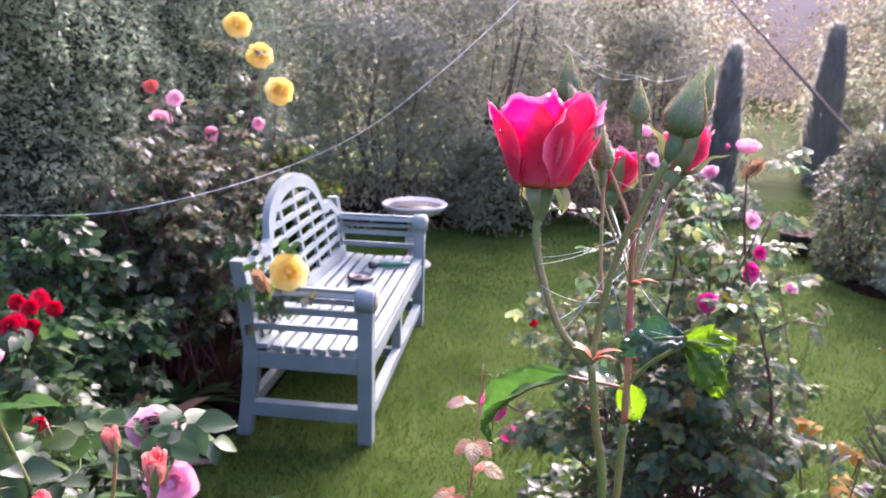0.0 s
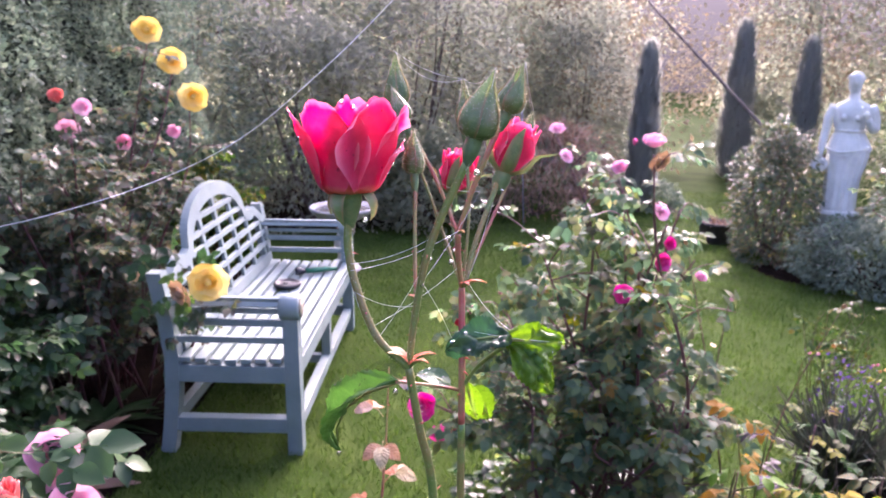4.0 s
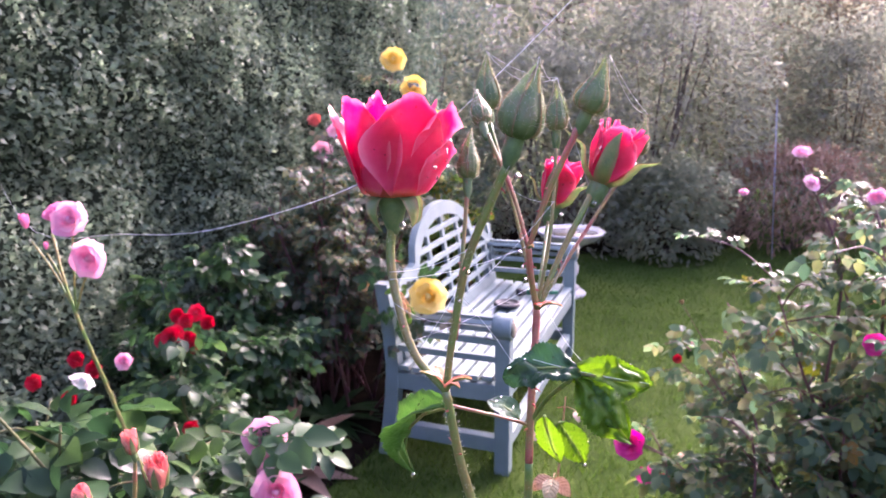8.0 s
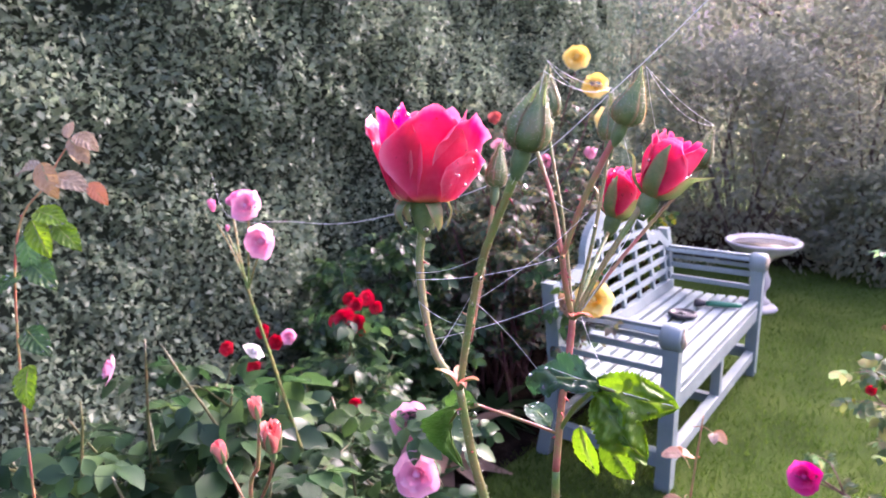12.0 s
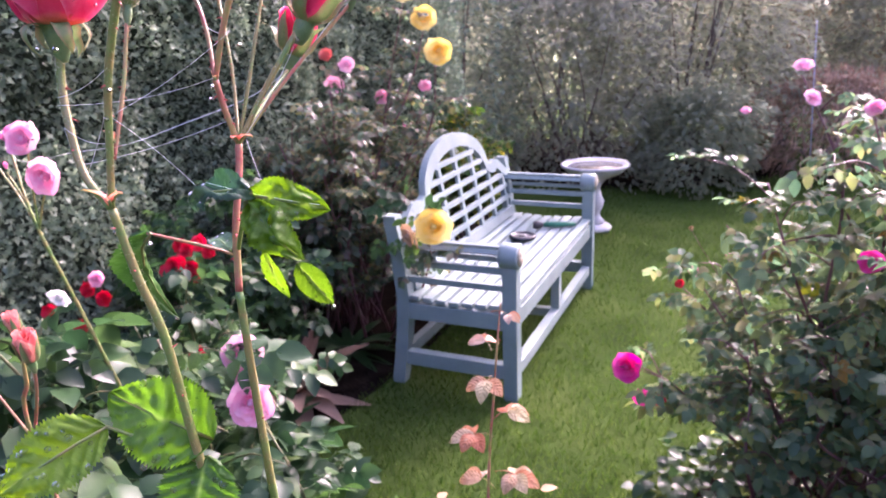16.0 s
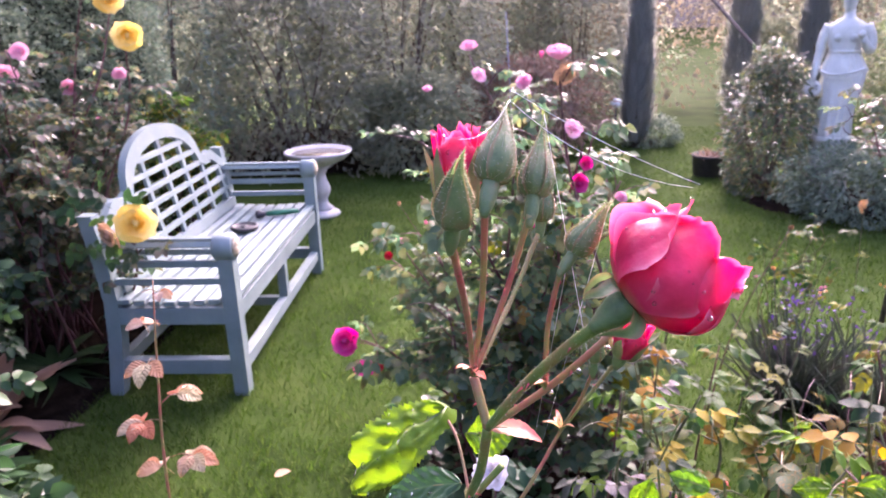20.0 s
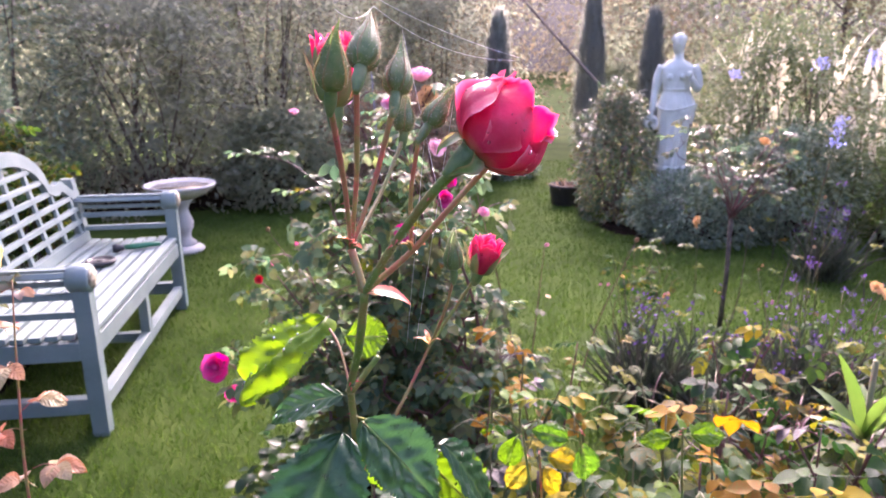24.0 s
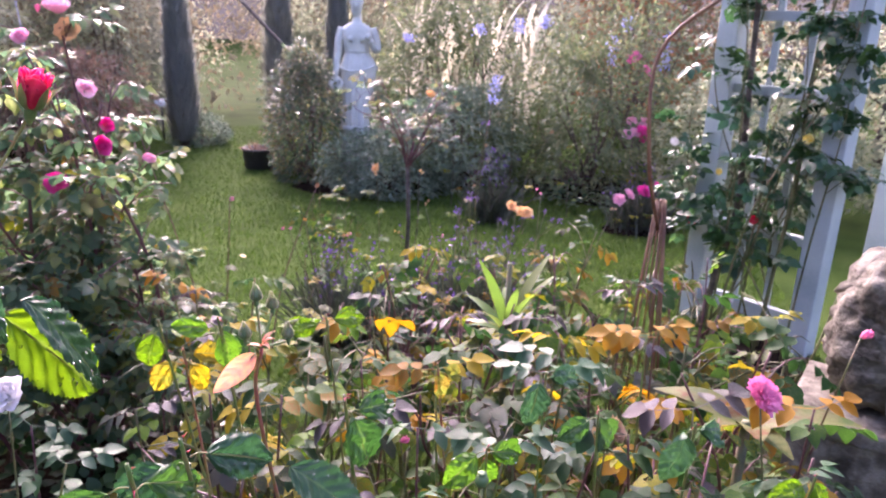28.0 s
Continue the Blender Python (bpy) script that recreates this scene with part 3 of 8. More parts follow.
def turn_to(y_dir, up):
    """Rotation whose Y is y_dir and whose Z leans to up."""
    y = Vector(y_dir).normalized()
    x = y.cross(Vector(up))
    x = x.normalized() if x.length > 1e-4 else y.orthogonal().normalized()
    z = x.cross(y)
    return Matrix((x, y, z)).transposed().to_4x4()


def scatter(name, base, poses, material, parent=None, label="", kind="stuff"):
    """Many small pieces joined into one mesh. poses: arrays of places, Y directions, up directions and sizes."""
    pos, yd, up, size = [np.asarray(a, float) for a in poses]
    bv, bf = np.array([tuple(v) for v in base[0]]), base[1]
    y = yd / np.maximum(np.linalg.norm(yd, axis=1, keepdims=True), 1e-6)
    x = np.cross(y, up)
    x /= np.maximum(np.linalg.norm(x, axis=1, keepdims=True), 1e-6)
    z = np.cross(x, y)
    n, k = len(pos), len(bv)
    v = pos[:, None] + size[:, None, None] * (bv[None, :, :1] * x[:, None] + bv[None, :, 1:2] * y[:, None] + bv[None, :, 2:] * z[:, None])
    me = bpy.data.meshes.new(name)
    counts = np.array([len(f) for f in bf])
    loops = np.concatenate([np.array(f) for f in bf])
    me.vertices.add(n * k)
    me.vertices.foreach_set("co", v.reshape(-1).astype(np.float32))
    me.loops.add(n * len(loops))
    me.loops.foreach_set("vertex_index", (loops[None] + (np.arange(n) * k)[:, None]).reshape(-1).astype(np.int32))
    me.polygons.add(n * len(counts))
    starts = np.concatenate([[0], np.cumsum(np.tile(counts, n))[:-1]])
    me.polygons.foreach_set("loop_start", starts.astype(np.int32))
    me.polygons.foreach_set("loop_total", np.tile(counts, n).astype(np.int32))
    me.update(calc_edges=True)
    me.validate()
    me.polygons.foreach_set("use_smooth", [True] * len(me.polygons))
    me.materials.append(material)
    ob = new(name, me)
    if parent:
        ob.parent = parent
    if kind:
        ob["kind"] = kind
    if label:
        ob["label"] = label
    return ob


rng = np.random.default_rng(7)


def unit(n):
    d = rng.normal(size=(n, 3))
    return d / np.linalg.norm(d, axis=1, keepdims=True)


def lumpy(d, seed, amount=0.25, freq=1.7):
    """Uneven radius for the directions d."""
    return np.array([1 + amount * noise.noise(Vector((q[0] * freq + seed, q[1] * freq, q[2] * freq - seed))) + amount * 0.6 * noise.noise(Vector((q[0] * freq * 2.7, q[1] * freq * 2.7 + seed, q[2] * freq * 2.7))) for q in d])


# ---------------------------------------------------------------- the ground
g = Soup()
NG = 60
for j in range(NG + 1):
    for i in range(NG + 1):
        x, y = -60 + 120 * i / NG, -50 + 130 * j / NG
        g.v.append(Vector((x, y, 0)))
for j in range(NG):
    for i in range(NG):
        a = j * (NG + 1) + i
        g.f.append((a, a + 1, a + NG + 2, a + NG + 1))
ground = tagged(g.link("ground", M["lawn"]), "dewy green lawn of short grass", "lawn", kind="structure")


def bed(name, cx, cy, rx, ry, seed):
    s = Soup()
    rings = ((1.0, 0.004), (0.93, 0.01), (0.6, 0.016), (0.0, 0.02))
    n = 40
    for r, z in rings:
        for k in range(n):
            a = 2 * math.pi * k / n
            q = r * (1 + 0.12 * noise.noise(Vector((math.cos(a) * 2 + seed, math.sin(a) * 2, 0))))
            s.v.append(Vector((cx + rx * q * math.cos(a), cy + ry * q * math.sin(a), z + 0.004 * noise.noise(Vector((k * 0.7, r * 5, seed))) * (r < 1))))
    for i in range(len(rings) - 1):
        for k in range(n):
            a, b = i * n + k, i * n + (k + 1) % n
            s.f.append((a, b, b + n, a + n))
    return tagged(s.link(name, M["soil"]), "dark damp soil of a planted bed", "flower bed", kind="structure")


BEDS = [(-1.75, 2.9, 0.75, 3.2), (-0.75, 1.05, 0.95, 0.75), (0.85, 2.62, 0.45, 0.42), (1.15, 1.0, 0.55, 0.3), (2.15, 3.0, 0.3, 0.18), (3.5, 6.2, 1.0, 0.5), (5.0, 5.3, 0.55, 0.7), (3.4, 2.2, 0.35, 0.35), (0.3, 0.75, 0.5, 0.3), (-2.2, 8.6, 2.6, 1.5), (4.5, 4.13, 0.3, 0.2)]
for i, (cx, cy, rx, ry) in enumerate(BEDS):
    bed("soil_bed", cx, cy, rx, ry, i * 3.1)

# grass blades, thickest on the lawn between the beds
N = 300000
gy = 0.8 + 9.2 * rng.random(N) ** 1.6
gx = -1.4 + (3.4 + 0.85 * gy) * rng.random(N)
keep = np.ones(N, bool)
for cx, cy, rx, ry in BEDS:
    keep &= ((gx - cx) / rx) ** 2 + ((gy - cy) / ry) ** 2 > 0.93
gx, gy = gx[keep], gy[keep]
n = len(gx)
lean = np.stack([rng.normal(0, 0.45, n), rng.normal(0, 0.45, n), np.ones(n)], 1)
GRASS = ([(-0.08, 0, 0), (0.08, 0, 0), (0.015, 1, 0.15), (-0.015, 1, 0.15)], [(0, 1, 2, 3)])
tagged(scatter("grass", GRASS, (np.stack([gx, gy, np.zeros(n)], 1), lean, unit(n), rng.uniform(0.014, 0.034, n)), M["blade"]), "short dewy lawn grass blades", "grass", kind="stuff")

# self-lit ring far behind the trees, with misty distance painted in
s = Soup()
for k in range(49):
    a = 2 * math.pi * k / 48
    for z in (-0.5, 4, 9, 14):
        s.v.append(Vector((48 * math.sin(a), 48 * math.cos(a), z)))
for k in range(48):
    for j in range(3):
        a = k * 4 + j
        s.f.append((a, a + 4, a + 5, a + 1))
tagged(s.link("backdrop", haze), "glowing backdrop painted as misty grey distance beyond the garden", "distance", kind="structure")


# ---------------------------------------------------------------- the bench
BENCH = pose(-0.40, 3.05, 0, 0, 0, 4.2)
LEN = 1.46
bench = thing("garden_bench", BENCH, "pale blue painted wooden garden bench with arched slatted back", "bench")
PB = M["bench"]


def back_x(z):
    return -0.47 - (z - 0.43) * 0.17


# curved back legs and straight front legs
for y in (0.0, LEN):
    part("front_leg", slab(-0.032, 0.032, y - 0.032, y + 0.032, 0, 0.63, 0.004), PB, bench)
    pts = [(-0.55, 0), (-0.53, 0.12), (-0.51, 0.28), (-0.50, 0.43), (-0.515, 0.6), (-0.545, 0.8)]
    s = Soup()
    for i, (px, pz) in enumerate(pts):
        for dx, dy in ((-0.03, -0.03), (0.03, -0.03), (0.03, 0.03), (-0.03, 0.03)):
            s.v.append(Vector((px + dx, y + dy, pz)))
    for i in range(len(pts) - 1):
        for k in range(4):
            a, b = i * 4 + k, i * 4 + (k + 1) % 4
            s.f.append((a, b, b + 4, a + 4))
    s.f += [(3, 2, 1, 0), tuple(len(s.v) - 4 + k for k in range(4))]
    s.link("back_leg", PB, bench, smooth=False)
    part("end_rail", slab(-0.53, -0.033, y - 0.024, y + 0.024, 0.10, 0.165), PB, bench)
    part("seat_rail", slab(-0.49, -0.033, y - 0.026, y + 0.026, 0.33, 0.405), PB, bench)
    # rolled arm: slats round a curve, scroll in front
    for k, ang in enumerate((100, 55, 10, -40, 145)):
        a = radians(ang)
        cy, cz = y + 0.043 * math.cos(a), 0.655 + 0.043 * math.sin(a)
        bm = slab(-0.53, -0.02, -0.011, 0.011, -0.006, 0.006, 0.002)
        bmesh.ops.transform(bm, matrix=Matrix.Translation((0, cy, cz)) @ Matrix.Rotation(a - math.pi / 2, 4, "X"), verts=bm.verts)
        part("arm_slat", bm, PB, bench)
    for z in (0.50, 0.575):
        part("side_slat", slab(-0.51, -0.03, y - 0.011, y + 0.011, z, z + 0.028), PB, bench)
    scr = Soup().lathe([(0.001, 0), (0.05, 0), (0.055, 0.006), (0.055, 0.075), (0.05, 0.082), (0.03, 0.082), (0.028, 0.078), (0.001, 0.078)], 28, Matrix.Translation((-0.042, y, 0.66)) @ Matrix.Rotation(math.pi / 2, 4, "Y")).link("arm_scroll", PB, bench)
    Soup().lathe([(0.001, 0), (0.042, 0), (0.04, 0.006), (0.001, 0.009)], 20, Matrix.Translation((0.039, y, 0.66)) @ Matrix.Rotation(math.pi / 2, 4, "Y")).link("scroll_face", M["worn"], scr, "weathered bare end grain with lichen")

part("front_apron", slab(-0.022, 0.022, 0.033, LEN - 0.033, 0.335, 0.41), PB, bench)
part("back_apron", slab(-0.50, -0.46, 0.033, LEN - 0.033, 0.335, 0.41), PB, bench)
part("front_stretcher", slab(-0.025, 0.02, 0.033, LEN - 0.033, 0.095, 0.15), PB, bench)
part("back_stretcher", slab(-0.56, -0.52, 0.033, LEN - 0.033, 0.095, 0.15), PB, bench)
part("centre_post", slab(-0.024, 0.02, LEN / 2 - 0.024, LEN / 2 + 0.024, 0.151, 0.334), PB, bench)
part("cross_rail", slab(-0.519, -0.026, LEN / 2 - 0.02, LEN / 2 + 0.02, 0.1, 0.145), PB, bench)
for k in range(8):
    x = -0.445 + k * 0.063
    z = 0.412 + 0.012 * abs(k - 3) / 4
    part("seat_slat", slab(x - 0.024, x + 0.024, -0.03, LEN + 0.03, z, z + 0.022), PB, bench)

# the back: an arched frame with a grid of slats
half = [(0.03, 0.70), (0.035, 0.74), (0.07, 0.76), (0.11, 0.785), (0.15, 0.81), (0.19, 0.818), (0.225, 0.806), (0.26, 0.806), (0.30, 0.82)]
half += [(LEN / 2 - 0.42 * math.cos(radians(a)), 0.825 + 0.22 * math.sin(radians(a))) for a in range(8, 91, 6)]
edge = [Vector((y, z)) for y, z in half] + [Vector((LEN - y, z)) for y, z in reversed(half[:-1])]
s = Soup()
inner = []
for i, p in enumerate(edge):
    d = (edge[min(i + 1, len(edge) - 1)] - edge[max(i - 1, 0)]).normalized()
    q = p + Vector((d.y, -d.x)) * (0.07 if 9 < i < len(edge) - 10 else 0.055)
    inner.append(q)
    for c, off in ((p, 0.017), (p, -0.017), (q, -0.017), (q, 0.017)):
        s.v.append(Vector((back_x(c.y) + off, c.x, c.y)))
for i in range(len(edge) - 1):
    for k in range(4):
        a, b = i * 4 + k, i * 4 + (k + 1) % 4
        s.f.append((a, a + 4, b + 4, b))
s.f += [(0, 1, 2, 3), tuple(len(s.v) - 1 - k for k in range(4))]
s.link("back_frame", PB, bench, smooth=False)


def inner_top(y):
    best = 0.66
    for a, b in zip(inner[:-1], inner[1:]):
        if min(a.x, b.x) <= y <= max(a.x, b.x) and abs(b.x - a.x) > 1e-6:
            best = max(best, a.y + (b.y - a.y) * (y - a.x) / (b.x - a.x))
    return best


def leaning(y0, y1, z0, z1, thick, off=0.0):
    bm = slab(-thick / 2 + off, thick / 2 + off, y0, y1, z0, z1, 0.002)
    for v in bm.verts:
        v.co.x += back_x(v.co.z)
    return bm


part("bottom_back_rail", leaning(0.03, LEN - 0.03, 0.45, 0.505, 0.032), PB, bench)
for y in [0.09 + k * (LEN - 0.18) / 6 for k in range(7)]:
    part("back_upright", leaning(y - 0.016, y + 0.016, 0.506, inner_top(y) + 0.01, 0.018, 0.001), PB, bench)
for k in range(7):
    z = 0.555 + k * 0.07
    ys = [y for y in np.linspace(0.05, LEN - 0.05, 200) if inner_top(y) > z + 0.02]
    if ys:
        part("back_slat", leaning(min(ys) - 0.01, max(ys) + 0.01, z, z + 0.024, 0.02, 0.004), PB, bench)

# a black ring and a green-handled tool lie on the seat
ring = thing("hose_ring", BENCH @ pose(-0.25, 0.95, 0.447), "flat black rubber ring lying on the bench seat", "ring")
Soup().lathe([(0.035, 0), (0.07, 0), (0.075, 0.008), (0.07, 0.018), (0.058, 0.02), (0.055, 0.012), (0.036, 0.012)], 28).link("ring_body", M["black"], ring)
Soup().lathe([(0.001, 0.002), (0.022, 0.002), (0.022, 0.014), (0.001, 0.016)], 20).link("ring_hub", M["black"], ring)
tool = thing("hand_trowel", BENCH @ pose(-0.14, 1.2, 0.463, 0, 0, 20), "green handled hand tool lying on the bench", "trowel")
Soup().tube([(-0.06, 0, 0), (0.0, 0, 0.0), (0.06, 0, 0), (0.12, 0, 0)], [0.014, 0.017, 0.015, 0.012], 12).link("handle", M["green_plastic"], tool)
Soup().tube([(-0.12, 0, 0), (-0.1, 0, 0), (-0.062, 0, 0)], [0.02, 0.024, 0.012], 12).link("tool_head", M["black"], tool)

# ---------------------------------------------------------------- bird bath
bath = thing("bird_bath", pose(-0.84, 5.78, 0), "white stone bird bath with a wide shallow bowl", "bird bath")
Soup().lathe([(0.001, 0.40), (0.05, 0.40), (0.12, 0.42), (0.2, 0.455), (0.255, 0.505), (0.262, 0.52), (0.252, 0.528), (0.235, 0.52), (0.2, 0.49), (0.12, 0.468), (0.001, 0.46)], 40).link("bowl", M["cream_stone"], bath)
Soup().lathe([(0.001, 0.5), (0.205, 0.5), (0.214, 0.504), (0.001, 0.505)], 32).link("water", M["bathwater"], bath, "shallow brown water with leaf litter")
Soup().lathe([(0.001, 0.05), (0.075, 0.05), (0.085, 0.07), (0.05, 0.1), (0.045, 0.14), (0.07, 0.19), (0.075, 0.23), (0.055, 0.28), (0.042, 0.33), (0.06, 0.37), (0.09, 0.405), (0.001, 0.41)], 24).link("pedestal", M["cream_stone"], bath)
Soup().lathe([(0.001, 0.0), (0.13, 0.0), (0.14, 0.02), (0.12, 0.04), (0.085, 0.055), (0.001, 0.056)], 28).link("foot", M["cream_stone"], bath)


# ---------------------------------------------------------------- hedges, trees and shrubs
def leaf_shell(center, radii, n, size, seed, depth=0.35, flat=0.0, amount=0.28, freq=1.8):
    """Leaf poses over a lumpy rounded form."""
    d = unit(n)
    d[:, 2] = np.where(d[:, 2] < -0.75, -d[:, 2], d[:, 2])
    r = lumpy(d, seed, amount, freq) * (1 - depth * rng.random(n) ** 2)
    p = np.asarray(center) + d * np.asarray(radii) * r[:, None]
    p[:, 2] = np.maximum(p[:, 2], 0.03)
    yd = d * [1, 1, 0.4] + 0.7 * unit(n) + [0, 0, -0.35]
    up = d * 0.8 + 0.6 * unit(n) + [0, 0, 0.7 + flat]
    return p, yd, up, size * rng.uniform(0.6, 1.3, n)


def stems(ob, base, tips, r0, r1, bark, wander=0.06):
    for t in tips:
        s = Soup()
        a, b = Vector(base) + Vector((random.uniform(-0.05, 0.05), random.uniform(-0.05, 0.05), 0)), Vector(t)
        mid = a.lerp(b, 0.5) + Vector((random.gauss(0, wander), random.gauss(0, wander), random.uniform(0, wander)))
        line = smooth_line([a, mid, b], 5)
        s.tube(line, [r0 + (r1 - r0) * i / (len(line) - 1) for i in range(len(line))], 5)
        s.link("branch", M[bark], ob)


def shrub(name, center, radii, n, size, mat, label, category="shrub", base=LEAF_LOW, seed=1.0, twigs=10, bark="bark", depth=0.35, amount=0.28, group=""):
    c = Vector(center)
    ob = thing(name, pose(c.x, c.y, 0), label, category, group)
    p, yd, up, sz = leaf_shell((0, 0, c.z), radii, n, size, seed, depth, amount=amount)
    scatter("foliage", base, (p, yd, up, sz), mat, ob)
    idx = rng.integers(0, n, twigs)
    stems(ob, (0, 0, 0), [p[i] * [0.9, 0.9, 0.95] for i in idx], 0.012 * radii[2] + 0.004, 0.002, bark)
    return ob


def tree(name, x, y, h, spread, n, size, mat, label, seed, lean=(0, 0), trunk=0.07, clumps=16):
    ob = thing(name, pose(x, y, 0), label, "tree")
    s = Soup()
    top = Vector((lean[0], lean[1], h))
    line = smooth_line([(0, 0, 0), (lean[0] * 0.2 + random.uniform(-0.08, 0.08), lean[1] * 0.2, h * 0.35), (lean[0] * 0.6, lean[1] * 0.6 + random.uniform(-0.1, 0.1), h * 0.7), top], 6)
    s.tube(line, [trunk * (1 - 0.85 * i / (len(line) - 1)) for i in range(len(line))], 9)
    ps, ys, us, ss = [], [], [], []
    for k in range(clumps):
        t = 0.12 + 0.88 * (k + random.random()) / clumps
        a = line[min(len(line) - 1, int(t * (len(line) - 1)))]
        ang = k * 2.4 + random.uniform(-0.5, 0.5)
        reach = spread * (1.05 - 0.6 * t) * random.uniform(0.6, 1.1)
        b = a + Vector((reach * math.cos(ang), reach * math.sin(ang), random.uniform(0.0, 0.35) * spread))
        br = smooth_line([a, a.lerp(b, 0.5) + Vector((0, 0, 0.08)), b], 4)
        s.tube(br, [trunk * 0.32 * (1 - 0.8 * i / (len(br) - 1)) for i in range(len(br))], 5)
        m = n // clumps
        d = unit(m)
        rr = spread * random.uniform(0.42, 0.7) * rng.random(m) ** 0.45
        p = np.array(b) + d * rr[:, None] * [1, 1, 0.8]
        p[:, 2] = np.maximum(p[:, 2], 0.05)
        ps.append(p), ys.append(d + 0.8 * unit(m) + [0, 0, -0.4]), us.append(unit(m) + [0, 0, 0.9]), ss.append(size * rng.uniform(0.6, 1.3, m))
    s.link("trunk", M["bark"], ob)
    scatter("crown", LEAF_LOW, [np.concatenate(q) for q in (ps, ys, us, ss)], mat, ob)
    return ob


# clipped hedge along the bed behind the bench
hedge = thing("hedge", pose(-1.75, 0, 0), "tall dark green clipped hedge with small glossy leaves", "hedge")
H0, H1, HT = -2.5, 5.3, 2.75
# dark sheet behind the leaves paints in the shade of the hedge's gaps
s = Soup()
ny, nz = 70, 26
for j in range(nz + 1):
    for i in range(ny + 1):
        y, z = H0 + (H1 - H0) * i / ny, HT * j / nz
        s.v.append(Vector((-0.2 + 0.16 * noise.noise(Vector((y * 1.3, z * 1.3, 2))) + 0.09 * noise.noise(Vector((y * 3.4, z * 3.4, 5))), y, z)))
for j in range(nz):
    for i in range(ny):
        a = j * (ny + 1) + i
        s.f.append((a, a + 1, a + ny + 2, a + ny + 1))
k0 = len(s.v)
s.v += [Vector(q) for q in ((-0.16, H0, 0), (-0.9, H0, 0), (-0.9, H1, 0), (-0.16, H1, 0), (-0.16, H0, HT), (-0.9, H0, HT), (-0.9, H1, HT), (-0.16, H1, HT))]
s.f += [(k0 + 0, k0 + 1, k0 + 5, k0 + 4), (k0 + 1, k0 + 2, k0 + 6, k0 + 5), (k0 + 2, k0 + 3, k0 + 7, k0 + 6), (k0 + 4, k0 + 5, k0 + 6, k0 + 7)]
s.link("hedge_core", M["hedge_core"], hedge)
n = 105000
hy, hz = np.concatenate([rng.uniform(0.5, H1, 90000), rng.uniform(H0, 0.5, n - 90000)]), rng.uniform(0.0, HT, n)
hx = np.array([0.16 * noise.noise(Vector((a * 1.3, b * 1.3, 2))) + 0.09 * noise.noise(Vector((a * 3.4, b * 3.4, 5))) + 0.06 * noise.noise(Vector((a * 8, b * 8, 9))) for a, b in zip(hy, hz)]) - 0.04 - 0.14 * rng.random(n) ** 1.5
side = unit(n)
scatter("hedge_leaves", LEAF_LOW, (np.stack([hx, hy, hz], 1), side + [0.7, 0, 0.2], unit(n) + [0.9, 0, 0.9], rng.uniform(0.022, 0.042, n)), M["hedge"], hedge)
m = 9000
scatter("hedge_top_leaves", LEAF_LOW, (np.stack([rng.uniform(-0.95, 0, m), rng.uniform(H0, H1, m), HT + 0.05 * rng.random(m)], 1), unit(m) + [0, 0, 0.4], unit(m) + [0, 0, 0.9], rng.uniform(0.03, 0.055, m)), M["hedge"], hedge)
scatter("hedge_back_leaves", LEAF_LOW, (np.stack([np.full(m, -0.93) + 0.05 * rng.random(m), rng.uniform(H0, H1, m), rng.uniform(0, HT, m)], 1), unit(m) + [-0.7, 0, 0.2], unit(m) + [-0.9, 0, 0.9], rng.uniform(0.04, 0.07, m)), M["hedge"], hedge)
scatter("hedge_end_leaves", LEAF_LOW, (np.stack([rng.uniform(-0.9, 0, m), H1 + 0.1 * rng.random(m), rng.uniform(0, HT, m)], 1), unit(m) + [0, 0.7, 0], unit(m) + [0, 0.5, 0.9], rng.uniform(0.02, 0.042, m)), M["hedge"], hedge)

# the wood that closes the garden behind, most leaf colours paled to imitate mist
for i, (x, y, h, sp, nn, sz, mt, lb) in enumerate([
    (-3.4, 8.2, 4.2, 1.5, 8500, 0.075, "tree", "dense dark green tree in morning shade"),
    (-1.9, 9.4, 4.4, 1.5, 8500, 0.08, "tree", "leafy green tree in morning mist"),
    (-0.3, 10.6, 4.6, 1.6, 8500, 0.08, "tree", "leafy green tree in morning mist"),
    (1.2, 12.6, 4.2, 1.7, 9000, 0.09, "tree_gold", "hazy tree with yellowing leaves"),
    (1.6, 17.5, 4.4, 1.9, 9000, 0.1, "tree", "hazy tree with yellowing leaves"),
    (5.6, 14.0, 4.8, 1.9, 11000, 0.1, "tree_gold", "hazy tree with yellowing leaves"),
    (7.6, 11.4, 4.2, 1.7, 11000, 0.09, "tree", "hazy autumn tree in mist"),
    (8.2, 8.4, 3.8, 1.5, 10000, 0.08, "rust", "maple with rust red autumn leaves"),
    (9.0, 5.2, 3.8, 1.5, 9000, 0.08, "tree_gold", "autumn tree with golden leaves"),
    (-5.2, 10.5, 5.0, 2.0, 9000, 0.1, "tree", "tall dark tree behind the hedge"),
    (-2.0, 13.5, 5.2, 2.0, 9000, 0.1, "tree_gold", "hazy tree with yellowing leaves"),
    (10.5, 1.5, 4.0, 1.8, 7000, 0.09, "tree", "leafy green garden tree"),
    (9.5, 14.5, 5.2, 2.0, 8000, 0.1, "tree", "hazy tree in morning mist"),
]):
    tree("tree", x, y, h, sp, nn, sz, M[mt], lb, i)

shrub("shrub", (-1.5, 7.3, 0.9), (0.95, 0.7, 1.2), 6000, 0.065, M["grey_shrub"], "green broad-leaved shrub behind the bird bath", seed=4)
shrub("shrub", (-0.35, 7.4, 0.45), (0.55, 0.5, 0.5), 4500, 0.07, M["tree"], "low green shrub at the lawn's edge", seed=5)
